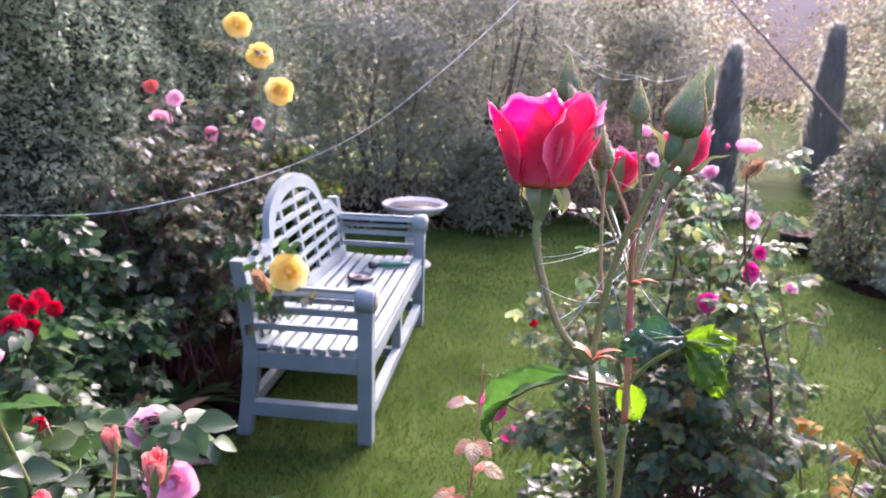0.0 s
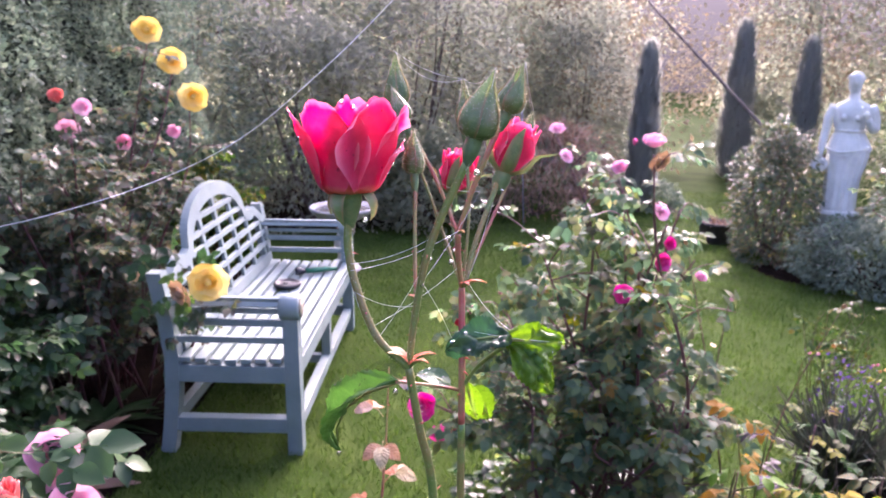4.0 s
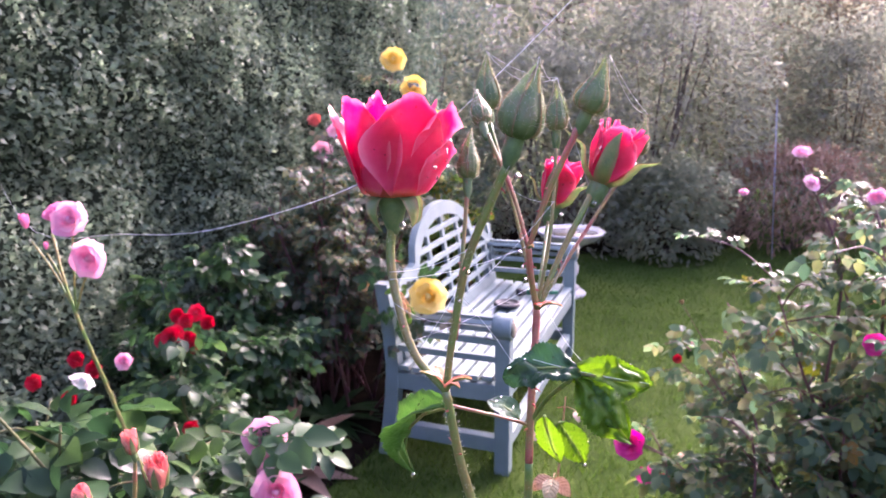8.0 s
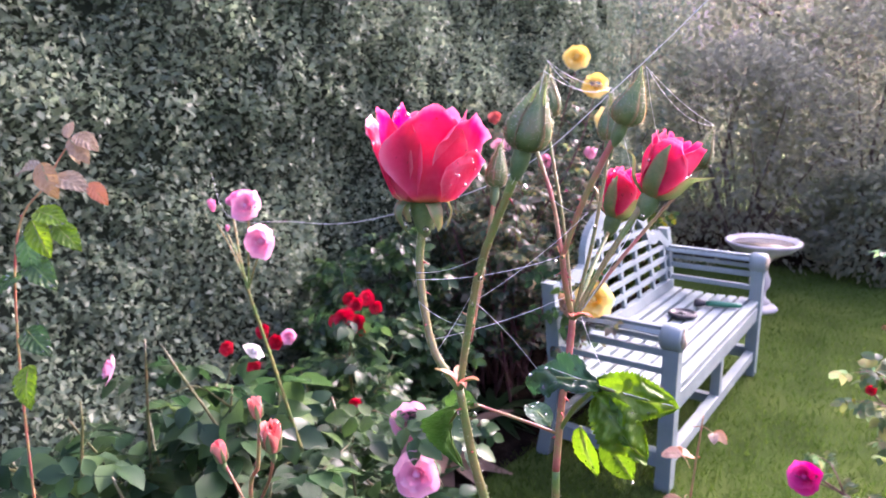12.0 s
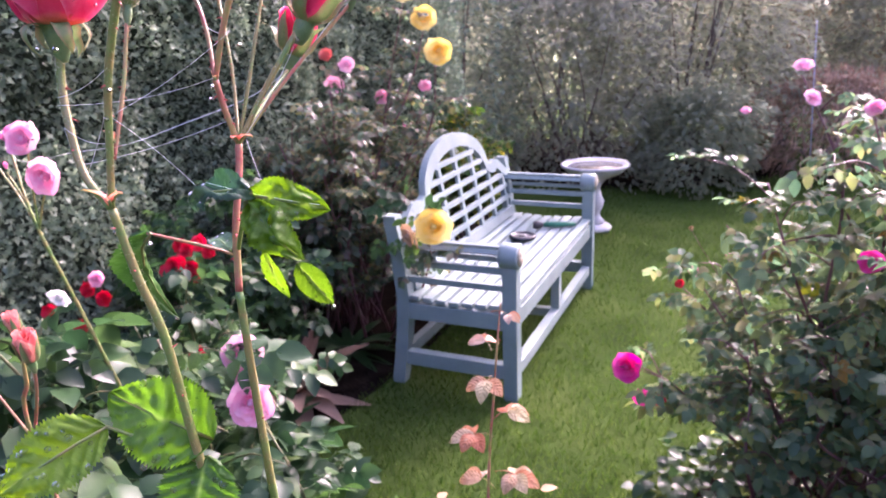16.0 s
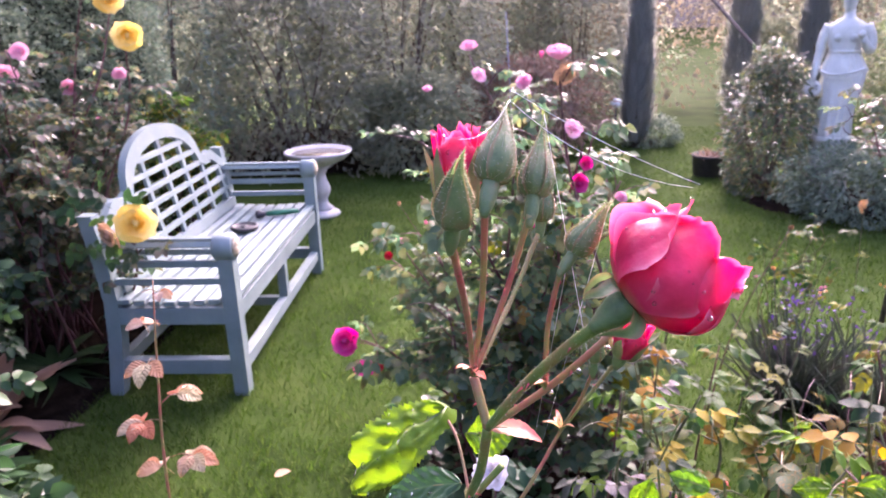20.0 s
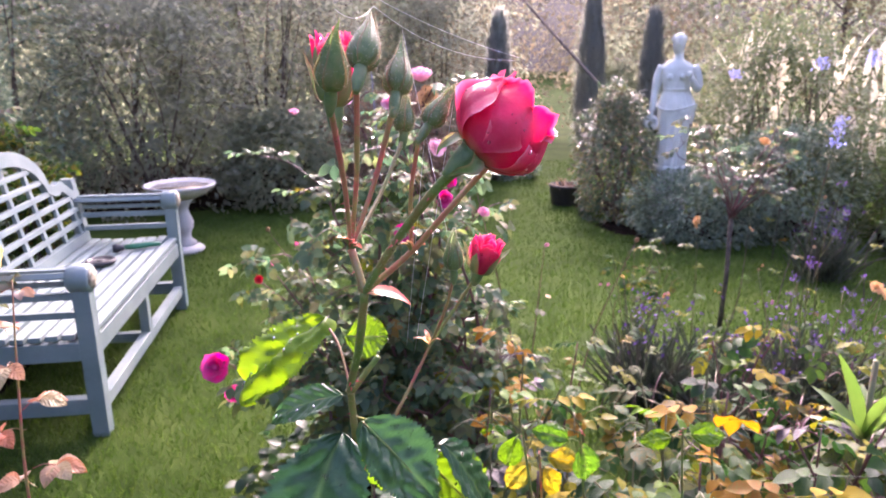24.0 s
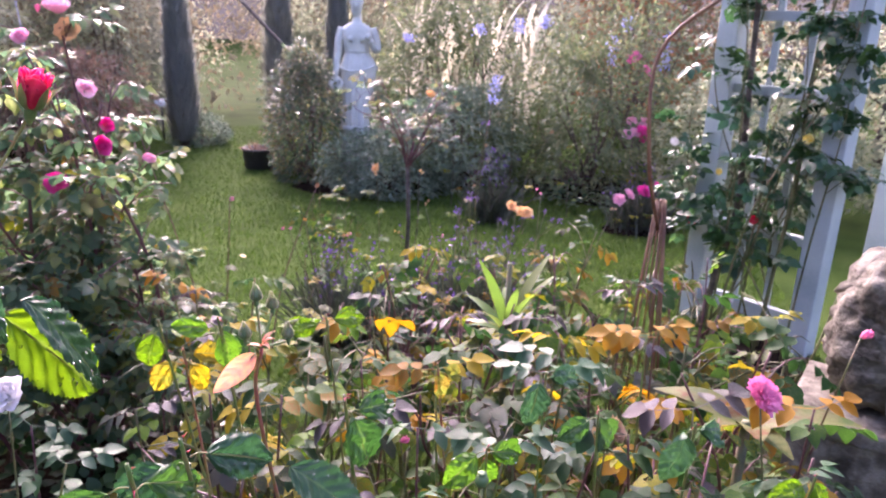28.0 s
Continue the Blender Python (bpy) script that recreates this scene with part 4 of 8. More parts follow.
shrub("shrub", (-0.6, 8.3, 1.3), (1.2, 0.8, 1.3), 5000, 0.07, M["grey_shrub"], "grey green bushy shrub in the mist", seed=6)
shrub("shrub", (0.75, 8.2, 0.5), (0.8, 0.5, 0.55), 4500, 0.09, M["dry"], "brown feathery dying-back perennials", seed=7, base=LONG)
shrub("shrub", (1.3, 9.9, 1.1), (0.7, 0.7, 1.2), 6500, 0.07, M["grey_shrub"], "grey leaved shrub beside the cypress", seed=8)
shrub("shrub", (-2.6, 6.9, 1.2), (0.8, 0.9, 1.4), 7000, 0.055, M["hedge"], "dark evergreen shrub beyond the hedge", seed=9)
shrub("shrub", (2.12, 8.72, 0.14), (0.34, 0.26, 0.2), 1800, 0.045, M["hedge"], "low silvery shrub at the cypress foot", seed=10)
shrub("shrub", (4.05, 11.6, 0.6), (0.5, 0.6, 0.7), 4000, 0.07, M["tree"], "hazy shrub by the far lawn", seed=11)

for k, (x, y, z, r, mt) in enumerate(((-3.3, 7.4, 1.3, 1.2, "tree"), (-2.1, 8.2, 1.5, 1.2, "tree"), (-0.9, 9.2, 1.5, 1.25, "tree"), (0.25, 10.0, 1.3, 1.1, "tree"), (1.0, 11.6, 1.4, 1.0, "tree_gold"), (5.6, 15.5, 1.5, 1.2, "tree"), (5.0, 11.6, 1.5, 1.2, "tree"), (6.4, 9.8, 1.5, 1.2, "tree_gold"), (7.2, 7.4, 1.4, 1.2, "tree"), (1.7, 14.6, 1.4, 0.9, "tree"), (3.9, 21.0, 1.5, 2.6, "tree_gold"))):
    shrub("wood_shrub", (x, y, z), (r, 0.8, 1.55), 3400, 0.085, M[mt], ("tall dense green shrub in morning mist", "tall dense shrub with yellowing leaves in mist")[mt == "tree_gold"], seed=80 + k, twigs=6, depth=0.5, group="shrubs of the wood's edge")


def cypress(x, y, h, r, seed):
    ob = thing("cypress_tree", pose(x, y, 0), "dark slender columnar cypress", "tree", "columnar cypresses")
    n = 5500
    z = 0.06 + (h - 0.06) * rng.random(n) ** 0.9
    t = z / h
    rad = r * np.clip(np.minimum(1, 0.6 + t * 2) * np.sqrt(np.clip(1 - t ** 2.2, 0.0, 1)), 0.05, 1) * (1 + 0.05 * np.sin(z * 9 + seed)) * (0.72 + 0.42 * rng.random(n) ** 1.5)
    a = rng.uniform(0, 2 * math.pi, n)
    p = np.stack([rad * np.cos(a), rad * np.sin(a), z], 1)
    yd = np.stack([0.5 * np.cos(a), 0.5 * np.sin(a), np.ones(n)], 1) + 0.35 * unit(n)
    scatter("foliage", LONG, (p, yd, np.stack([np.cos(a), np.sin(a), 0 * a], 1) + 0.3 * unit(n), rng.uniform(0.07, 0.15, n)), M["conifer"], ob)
    Soup().tube([(0, 0, 0), (0, 0, h * 0.5), (0, 0, h * 0.9)], [0.06, 0.04, 0.01], 8).link("trunk", M["bark"], ob)


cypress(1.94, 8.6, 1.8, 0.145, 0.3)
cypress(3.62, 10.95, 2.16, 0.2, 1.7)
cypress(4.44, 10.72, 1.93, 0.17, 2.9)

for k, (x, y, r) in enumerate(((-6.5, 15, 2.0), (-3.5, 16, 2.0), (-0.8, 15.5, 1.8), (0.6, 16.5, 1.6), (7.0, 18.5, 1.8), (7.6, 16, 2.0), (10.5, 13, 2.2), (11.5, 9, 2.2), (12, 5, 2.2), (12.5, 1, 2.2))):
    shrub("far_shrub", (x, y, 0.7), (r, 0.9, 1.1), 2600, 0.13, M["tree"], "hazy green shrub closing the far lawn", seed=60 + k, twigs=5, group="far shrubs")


# ---------------------------------------------------------------- roses: shared pieces
def petal_patch(r0, r1, h, half, bend=0.0, flare=0.0, seed=0.0, nu=6, nv=7, ruffle=0.05, thick=0.0, swell=0.8):
    """One petal as part of a cup: from radius r0 at the foot to r1, h high, half its half-angle in radians."""
    v, f = [], []
    for j in range(nv + 1):
        t = j / nv
        rad = r0 + (r1 - r0) * math.sin(t * math.pi / 2) ** swell + flare * max(0, t - 0.7) ** 1.5 * 6 - bend * t * t
        w = half * (0.35 + 0.65 * math.sin(min(1, t / 0.62) * math.pi / 2)) * (1 if t < 0.75 else math.sqrt(max(0.05, 1 - ((t - 0.75) / 0.27) ** 2 * 0.6)))
        for i in range(nu + 1):
            s = 2 * i / nu - 1
            a = s * w
            q = noise.noise(Vector((s * 2.1 + seed, t * 2.2, seed * 1.7)))
            rr = rad * (1 + ruffle * q * (0.3 + t)) + thick * abs(s) * t
            z = h * (t - 0.10 * t * s * s + 0.05 * t * t * noise.noise(Vector((s * 3 + seed * 3, 4, seed))))
            v.append((rr * math.cos(a), rr * math.sin(a), z))
    for j in range(nv):
        for i in range(nu):
            a = j * (nu + 1) + i
            f.append((a, a + 1, a + nu + 2, a + nu + 1))
    return v, f


def bloom_mesh(name, mat, rings, seed=0.0):
    """A full rose of unit radius. rings: petals, foot radius, rim radius, height, half angle, flare."""
    s = Soup()
    hi, rc = rings[0][3], rings[0][2]
    s.lathe([(0.02, 0), (rc * 0.9, hi * 0.35), (rc, hi * 0.7), (rc * 0.6, hi * 0.86), (0.01, hi * 0.9)], 9)
    for k, (n, r0, r1, h, half, fl) in enumerate(rings):
        for i in range(n):
            pv, pf = petal_patch(r0, r1, h, half, 0, fl, seed + k * 3.3 + i * 1.9, 4, 4, 0.2)
            s.add(pv, pf, Matrix.Rotation(2 * math.pi * (i + 0.5 * (k % 2)) / n + 0.3 * k, 4, "Z") @ Matrix.Rotation(random.uniform(-0.12, 0.12), 4, "X"))
    me = bpy.data.meshes.new(name)
    me.from_pydata([tuple(v) for v in s.v], [], s.f)
    me.polygons.foreach_set("use_smooth", [True] * len(me.polygons))
    me.materials.append(mat)
    return me


FULL = [(3, 0.02, 0.2, 0.7, 1.25, 0), (4, 0.06, 0.4, 0.76, 1.05, 0.02), (5, 0.1, 0.66, 0.68, 0.85, 0.06), (5, 0.14, 0.95, 0.5, 0.8, 0.1)]
CUP = [(3, 0.02, 0.18, 0.95, 1.1, 0), (4, 0.06, 0.36, 1.0, 0.95, 0.0), (5, 0.12, 0.6, 0.95, 0.85, 0.03), (5, 0.15, 0.8, 0.8, 0.85, 0.08)]
LOOSE = [(4, 0.02, 0.3, 0.7, 0.9, 0.05), (5, 0.08, 0.6, 0.6, 0.75, 0.1), (5, 0.12, 1.0, 0.3, 0.7, 0.1)]
RUFFLE = [(4, 0.02, 0.22, 0.6, 0.7, 0.1), (6, 0.06, 0.48, 0.6, 0.5, 0.14), (7, 0.1, 0.74, 0.5, 0.45, 0.16), (8, 0.14, 1.0, 0.34, 0.42, 0.14)]
BUDP = [(3, 0.1, 0.3, 1.3, 1.3, -0.08), (4, 0.14, 0.42, 1.15, 1.1, -0.05)]
BL = {}
for nm in ("pink", "deep_pink", "salmon", "yellow", "crimson", "magenta", "peach", "whitish", "faded"):
    BL[nm] = [bloom_mesh("bloom_" + nm, M[nm], r, i * 7.7) for i, r in enumerate((FULL, CUP, LOOSE, BUDP))]


def bloom(parent, p, color, size, tip=(0, 0, 1), kind=0, name="bloom"):
    """A shared rose bloom at p (in the parent's space), size its radius."""
    z = Vector(tip).normalized()
    q = z.to_track_quat("Z", "Y").to_matrix().to_4x4() @ Matrix.Rotation(random.uniform(0, 6.28), 4, "Z")
    return share(name, BL[color][kind], Matrix.Translation(p) @ q @ Matrix.Scale(size, 4), parent)


me_leafset = {}


def leaf_data(key, base, mat):
    if key not in me_leafset:
        me = bpy.data.meshes.new("leaf")
        me.from_pydata([tuple(v) for v in base[0]], [], base[1])
        me.polygons.foreach_set("use_smooth", [True] * len(me.polygons))
        me.materials.append(mat)
        me_leafset[key] = me
    return me_leafset[key]


def rose_bush(name, x, y, tops, label, leaf_mat, n_leaf, leaf_size, cane_mat="cane", bare=0.25, side=4, one_mat=None, singles=0, category="rose bush", foot=0.12, r0=0.006, seed=0, group="", twig=0.2, low=False, start=0.01, clear=()):
    """Canes from the foot to the given tops, side twigs, and leaves along them."""
    st = random.getstate()
    random.seed(seed + 11)
    ob = thing(name, pose(x, y, 0), label, category, group)
    spots = []
    for top in tops:
        b = Vector(top) - Vector((x, y, 0))
        a = Vector((random.gauss(0, foot), random.gauss(0, foot), start))
        m1 = a.lerp(b, 0.4) + Vector((random.gauss(0, 0.04), random.gauss(0, 0.04), 0.05))
        m2 = a.lerp(b, 0.75) + Vector((random.gauss(0, 0.03), random.gauss(0, 0.03), 0.03))
        line = smooth_line([a, m1, m2, b], 6)
        s = Soup().tube(line, [r0 * (1 - 0.65 * i / (len(line) - 1)) for i in range(len(line))], 6)
        n = len(line)
        for i, p in enumerate(line):
            if i / n > bare:
                spots.append((p, (p - a).normalized()))
        for _ in range(side):
            i = int(n * random.uniform(bare, 0.92))
            ang = random.uniform(0, 6.28)
            L = random.uniform(0.4, 1.0) * twig
            e = line[i] + Vector((L * math.cos(ang), L * math.sin(ang), random.uniform(-0.02, 0.6) * L))
            tw = smooth_line([line[i], line[i].lerp(e, 0.5) + Vector((0, 0, 0.03)), e], 3)
            s.tube(tw, [r0 * 0.4 * (1 - 0.5 * k / (len(tw) - 1)) for k in range(len(tw))], 5)
            spots += [(p, (e - line[i]).normalized()) for p in tw[2:]]
        s.link("cane", M[cane_mat], ob)
    clear = [(Vector(c) - Vector((x, y, 0)), r) for c, r in clear]
    ps, ys, us, ss = [], [], [], []
    for k in range(n_leaf):
        p, d = random.choice(spots)
        ang = random.uniform(0, 6.28)
        yd = Vector((math.cos(ang), math.sin(ang), random.uniform(-0.8, 0.35))) + 0.2 * d
        up = Vector((random.gauss(0, 0.6), random.gauss(-0.15, 0.6), 1))
        z = leaf_size * random.uniform(0.6, 1.25)
        if any((p + yd.normalized() * z * f - c).length < r for c, r in clear for f in (0.3, 0.8)):
            continue
        if k < singles:
            share("leaf", leaf_data(leaf_mat + (one_mat or ""), COMPOUND, M[one_mat or leaf_mat]), Matrix.Translation(p) @ turn_to(yd, up) @ Matrix.Scale(z, 4), ob)
        else:
            ps.append(p), ys.append(yd), us.append(up), ss.append(z)
    if ps:
        scatter("foliage", COMPOUND_LOW if low else COMPOUND, (ps, ys, us, ss), M[leaf_mat], ob)
    random.setstate(st)
    return ob


def ring_tops(x, y, n, r, z0, z1, seed):
    st = random.Random(seed)
    out = []
    for k in range(n):
        a = 2.4 * k + st.uniform(-0.3, 0.3)
        q = r * math.sqrt((k + 0.5) / n)
        out.append((x + q * math.cos(a), y + q * math.sin(a), z1 + (z0 - z1) * (q / r) ** 1.5 * st.uniform(0.7, 1.1)))
    return out


# yellow rose behind the bench's near end
YB = (-1.5, 3.4)
tops = ring_tops(-1.45, 3.25, 16, 0.36, 0.75, 1.35, 3) + ring_tops(-1.5, 4.0, 8, 0.3, 0.8, 1.35, 4) + [(-1.06, 3.69, 1.43), (-1.36, 3.92, 1.73), (-1.24, 3.92, 1.59), (-0.72, 2.92, 0.76), (-1.6, 3.6, 1.42), (-1.3, 4.0, 1.23)]
BLOOMS_YELLOW = [((-1.043, 3.686, 1.456), 0.066, (0.5, -0.8, 0.2), "yellow", 0), ((-1.36, 3.92, 1.76), 0.068, (0.4, -0.8, 0.4), "yellow", 0), ((-1.24, 3.92, 1.615), 0.066, (0.3, -0.8, 0.3), "yellow", 0), ((-0.691, 2.925, 0.787), 0.074, (0.5, -0.8, 0.4), "yellow", 0), ((-0.79, 2.92, 0.75), 0.055, (-0.3, -0.6, -0.2), "faded", 2), ((-1.16, 3.22, 0.71), 0.03, (0.2, -0.7, 0.6), "peach", 2), ((-1.73, 3.7, 1.44), 0.045, (0.2, -0.7, 0.6), "salmon", 1), ((-1.62, 3.72, 1.4), 0.04, (0.4, -0.7, 0.3), "pink", 2), ((-1.55, 3.93, 1.21), 0.045, (0.5, -0.7, 0.1), "pink", 1), ((-1.32, 4.03, 1.26), 0.035, (0.5, -0.7, 0.3), "pink", 0), ((-1.4, 3.9, 1.03), 0.03, (0.5, -0.7, 0.3), "deep_pink", 1), ((-1.66, 3.65, 1.3), 0.05, (0.3, -0.7, 0.0), "pink", 2)]
yb = rose_bush("yellow_rose_bush", *YB, tops, "leafy rose bush with yellow blooms beside the bench", "rose_leaf_purple", 2600, 0.1, "purple_cane", 0.2, 6, r0=0.008, twig=0.17, seed=1, clear=[(q[0], q[1] + 0.035) for q in BLOOMS_YELLOW])
for p, sz, tip, c, k in BLOOMS_YELLOW:
    bloom(yb, Vector(p) - Vector((*YB, 0)), c, sz, tip, k)
for k, (q, d, size) in enumerate((((-0.76, 2.95, 0.76), (-0.3, -0.5, -0.6), 0.13), ((-0.78, 2.98, 0.8), (-0.9, -0.3, -0.1), 0.13), ((-0.72, 2.95, 0.82), (0.2, -0.3, 0.8), 0.12), ((-0.8, 2.96, 0.84), (-0.4, -0.4, 0.6), 0.13), ((-0.74, 2.98, 0.84), (0.6, -0.2, 0.5), 0.12), ((-0.84, 2.95, 0.72), (-0.8, -0.4, -0.5), 0.12), ((-0.8, 2.92, 0.7), (0.1, -0.5, -0.8), 0.1), ((-0.9, 3.0, 0.82), (-0.3, -0.4, 0.7), 0.14), ((-0.94, 3.0, 0.78), (-0.7, -0.3, 0.3), 0.14), ((-0.86, 2.99, 0.9), (0.3, -0.4, 0.6), 0.13), ((-0.92, 3.0, 0.88), (-0.5, -0.5, -0.3), 0.14), ((-0.97, 2.98, 0.72), (-0.2, -0.5, -0.7), 0.13))):
    share("leaf", leaf_data("yellow_sprig", COMPOUND, M["bed_leaf"]), Matrix.Translation(Vector(q) - Vector((*YB, 0))) @ turn_to(d, (0.2, -0.6, 0.8)) @ Matrix.Scale(size, 4), yb)
rose_bush("rose_bush", -1.42, 4.6, ring_tops(-1.42, 4.6, 12, 0.33, 0.6, 1.15, 5), "rose bush with yellowing autumn leaves behind the bench", "autumn_leaf", 750, 0.11, "bark", 0.25, 5, seed=2)
rose_bush("rose_bush", -1.45, 2.5, ring_tops(-1.45, 2.5, 12, 0.4, 0.5, 1.1, 6), "dark leafy rose bush under the hedge", "rose_leaf", 900, 0.12, "bark", 0.25, 5, seed=3)

# pink rose bush on the lawn
PB2 = (0.88, 2.64)
tops = ring_tops(0.86, 2.66, 18, 0.38, 0.42, 0.9, 9) + [(0.887, 2.5, 1.38), (0.80, 2.55, 1.3), (0.97, 2.62, 1.15), (0.62, 2.75, 1.4), (0.22, 2.6, 0.5), (0.45, 2.75, 0.95), (1.1, 2.75, 1.0), (1.0, 2.6, 1.2), (0.7, 2.72, 1.2), (0.85, 2.78, 1.25), (0.56, 2.7, 1.1), (0.35, 2.85, 0.75), (0.45, 2.85, 0.82), (0.3, 2.9, 0.68)]
BLOOMS_PINK = [((0.887, 2.517, 1.40), 0.045, (0, -0.3, 0.9), "pink", 1), ((0.90, 2.50, 1.365), 0.04, (0.3, -0.5, -0.3), "faded", 2), ((0.80, 2.52, 1.33), 0.032, (-0.3, -0.6, 0.5), "pink", 1), ((0.84, 2.56, 1.40), 0.02, (0, 0, 1), "deep_pink", 3), ((0.62, 2.75, 1.42), 0.032, (0, -0.5, 0.8), "pink", 0), ((0.65, 2.72, 1.34), 0.028, (0.3, -0.5, 0.4), "pink", 2), ((0.93, 2.55, 1.2), 0.034, (0.4, -0.6, 0.5), "pink", 2), ((0.47, 2.85, 1.28), 0.022, (0, -0.4, 0.8), "pink", 1)]
BLOOMS_PINK += [((0.95, 2.6, 1.03), 0.04, (0.3, -0.8, 0.2), "magenta", 1), ((0.83, 2.5, 0.95), 0.036, (0.0, -0.9, 0.4), "magenta", 0), ((0.97, 2.6, 1.09), 0.03, (0.3, -0.7, 0.2), "magenta", 1), ((1.08, 2.6, 0.98), 0.026, (0.2, -0.6, 0.7), "pink", 1), ((0.203, 2.613, 0.474), 0.06, (-0.3, -0.9, 0.5), "magenta", 0), ((0.26, 2.58, 0.40), 0.04, (0.1, -0.8, -0.1), "magenta", 2), ((0.31, 2.56, 0.41), 0.025, (0.3, -0.7, -0.2), "crimson", 2), ((0.35, 2.85, 0.75), 0.024, (0, -0.7, 0.6), "deep_pink", 1), ((0.45, 2.85, 0.82), 0.022, (0, -0.6, 0.6), "deep_pink", 3), ((0.3, 2.9, 0.68), 0.022, (0, -0.7, 0.5), "crimson", 1)]
pb = rose_bush("pink_rose_bush", *PB2, tops, "tall bushy rose with pink and magenta blooms", "bush_leaf", 1900, 0.1, "purple_cane", 0.18, 7, "autumn_leaf_one", 130, r0=0.007, seed=4, twig=0.24, clear=[(q[0], q[1] * 0.8 + 0.035) for q in BLOOMS_PINK])
for p, sz, tip, c, k in BLOOMS_PINK:
    bloom(pb, Vector(p) - Vector((*PB2, 0)), c, sz * 0.82, tip, k)

# red and pink roses in the near bed at the hedge's foot
rb = rose_bush("red_rose_bush", -1.1, 1.95, ring_tops(-1.1, 1.95, 12, 0.35, 0.5, 0.82, 8) + [(-1.03, 1.95, 0.9)], "low rose bush with clusters of deep red blooms", "rose_leaf", 560, 0.12, "cane", 0.25, 4, seed=5)
for i in range(9):
    q = Vector((0.07 + random.gauss(0, 0.035), random.gauss(0, 0.03), 0.9 + random.gauss(0, 0.035)))
    bloom(rb, q, "crimson", 0.026, (0.3, -0.8, 0.5), i % 3)
for q in ((-0.28, -0.1, 0.8), (-0.18, -0.12, 0.79), (-0.2, -0.2, 0.72), (0.12, -0.05, 0.62), (-0.35, -0.2, 0.75), (0.3, -0.4, 0.4)):
    bloom(rb, q, "crimson", 0.03, (0.3, -0.8, 0.4), 1)
PK = (-0.42, 1.2)
pl = rose_bush("pale_pink_rose_bush", *PK, ring_tops(-0.62, 1.2, 18, 0.5, 0.6, 1.08, 10) + ring_tops(-0.52, 0.98, 9, 0.24, 0.95, 1.24, 15) + ring_tops(-0.3, 1.05, 4, 0.12, 0.85, 1.06, 16), "rose bush with tall stems of small pale pink blooms", "rose_leaf", 900, 0.15, "cane", 0.3, 4, "bed_leaf", 260, seed=6, low=False)
for p, sz, tip, c, k in [((-0.365, 1.139, 1.38), 0.028, (0.35, -0.9, 0.1), "pink", 0), ((-0.385, 1.13, 1.435), 0.027, (0.3, -0.8, 0.4), "pink", 0), ((-0.425, 1.14, 1.435), 0.022, (0, -0.5, 0.8), "deep_pink", 1), ((-0.478, 1.12, 1.42), 0.018, (0, -0.2, 1), "deep_pink", 3), ((-0.44, 1.12, 1.39), 0.009, (0, 0, 1), "deep_pink", 3), ((-0.66, 1.0, 1.12), 0.026, (-0.3, -0.7, 0.3), "pink", 2), ((-0.45, 1.25, 1.16), 0.018, (0.2, -0.6, 0.3), "pink", 1), ((-0.5, 1.2, 1.14), 0.02, (0.2, -0.6, -0.3), "whitish", 2)]:
    bloom(pl, Vector(p) - Vector((*PK, 0)), c, sz, tip, k)
s = Soup().tube(smooth_line([(0.1, 0.15, 0.0), (0.1, 0.06, 0.6), (0.035, -0.03, 1.1), (0.01, -0.07, 1.3), (-0.03, -0.06, 1.41)], 6), [0.0045 - 0.0001 * i for i in range(25)], 8)
for q in ((0.055, -0.061, 1.37), (0.03, -0.07, 1.42), (-0.05, -0.08, 1.40), (-0.02, -0.08, 1.385)):
    s.tube(smooth_line([(0.012, -0.068, 1.29), Vector((0.012, -0.068, 1.29)).lerp(Vector(q), 0.5) + Vector((0, 0, 0.01)), q], 4), 0.0016, 6)
s.link("flower_stem", M["stem"], pl)
PK2 = (-0.3, 1.5)
p2 = rose_bush("pale_pink_rose_bush", *PK2, [(-0.331, 1.457, 0.91), (-0.25, 1.39, 0.86)] + ring_tops(-0.42, 1.5, 10, 0.3, 0.35, 0.7, 12), "low rose bush with pale pink drooping blooms", "rose_leaf", 420, 0.14, "cane", 0.3, 4, "bed_leaf", 120, clear=[((-0.331, 1.457, 0.938), 0.11), ((-0.30, 1.44, 0.895), 0.11), ((-0.252, 1.385, 0.885), 0.12), ((-0.15, 1.2, 0.95), 0.12)], seed=7, low=False)
for p, sz, tip, k in [((-0.331, 1.457, 0.938), 0.042, (0.4, -0.7, 0.4), 0), ((-0.30, 1.44, 0.895), 0.036, (0.5, -0.7, 0.2), 0), ((-0.252, 1.385, 0.885), 0.044, (0.4, -0.75, 0.3), 0), ((-0.05, 1.3, 0.62), 0.036, (0.1, -0.4, 0.8), 2)]:
    bloom(p2, Vector(p) - Vector((*PK2, 0)), "pink", sz, tip, k)

# roses and perennials in the near bed that the walk ends over
NEAR = [(1.22, 1.5, 0.88, 20), (1.7, 1.6, 0.84, 21), (2.15, 1.45, 0.85, 22), (1.0, 1.2, 0.82, 23), (1.62, 1.25, 0.8, 24), (1.95, 1.1, 0.9, 25), (1.3, 0.9, 0.6, 26), (2.5, 1.75, 0.8, 27), (1.12, 1.88, 0.78, 28), (1.75, 0.85, 0.86, 29), (2.45, 1.3, 0.85, 30), (2.02, 1.9, 0.84, 31), (1.5, 1.98, 0.8, 32), (1.78, 2.15, 0.78, 33), (2.35, 2.1, 0.8, 34)]
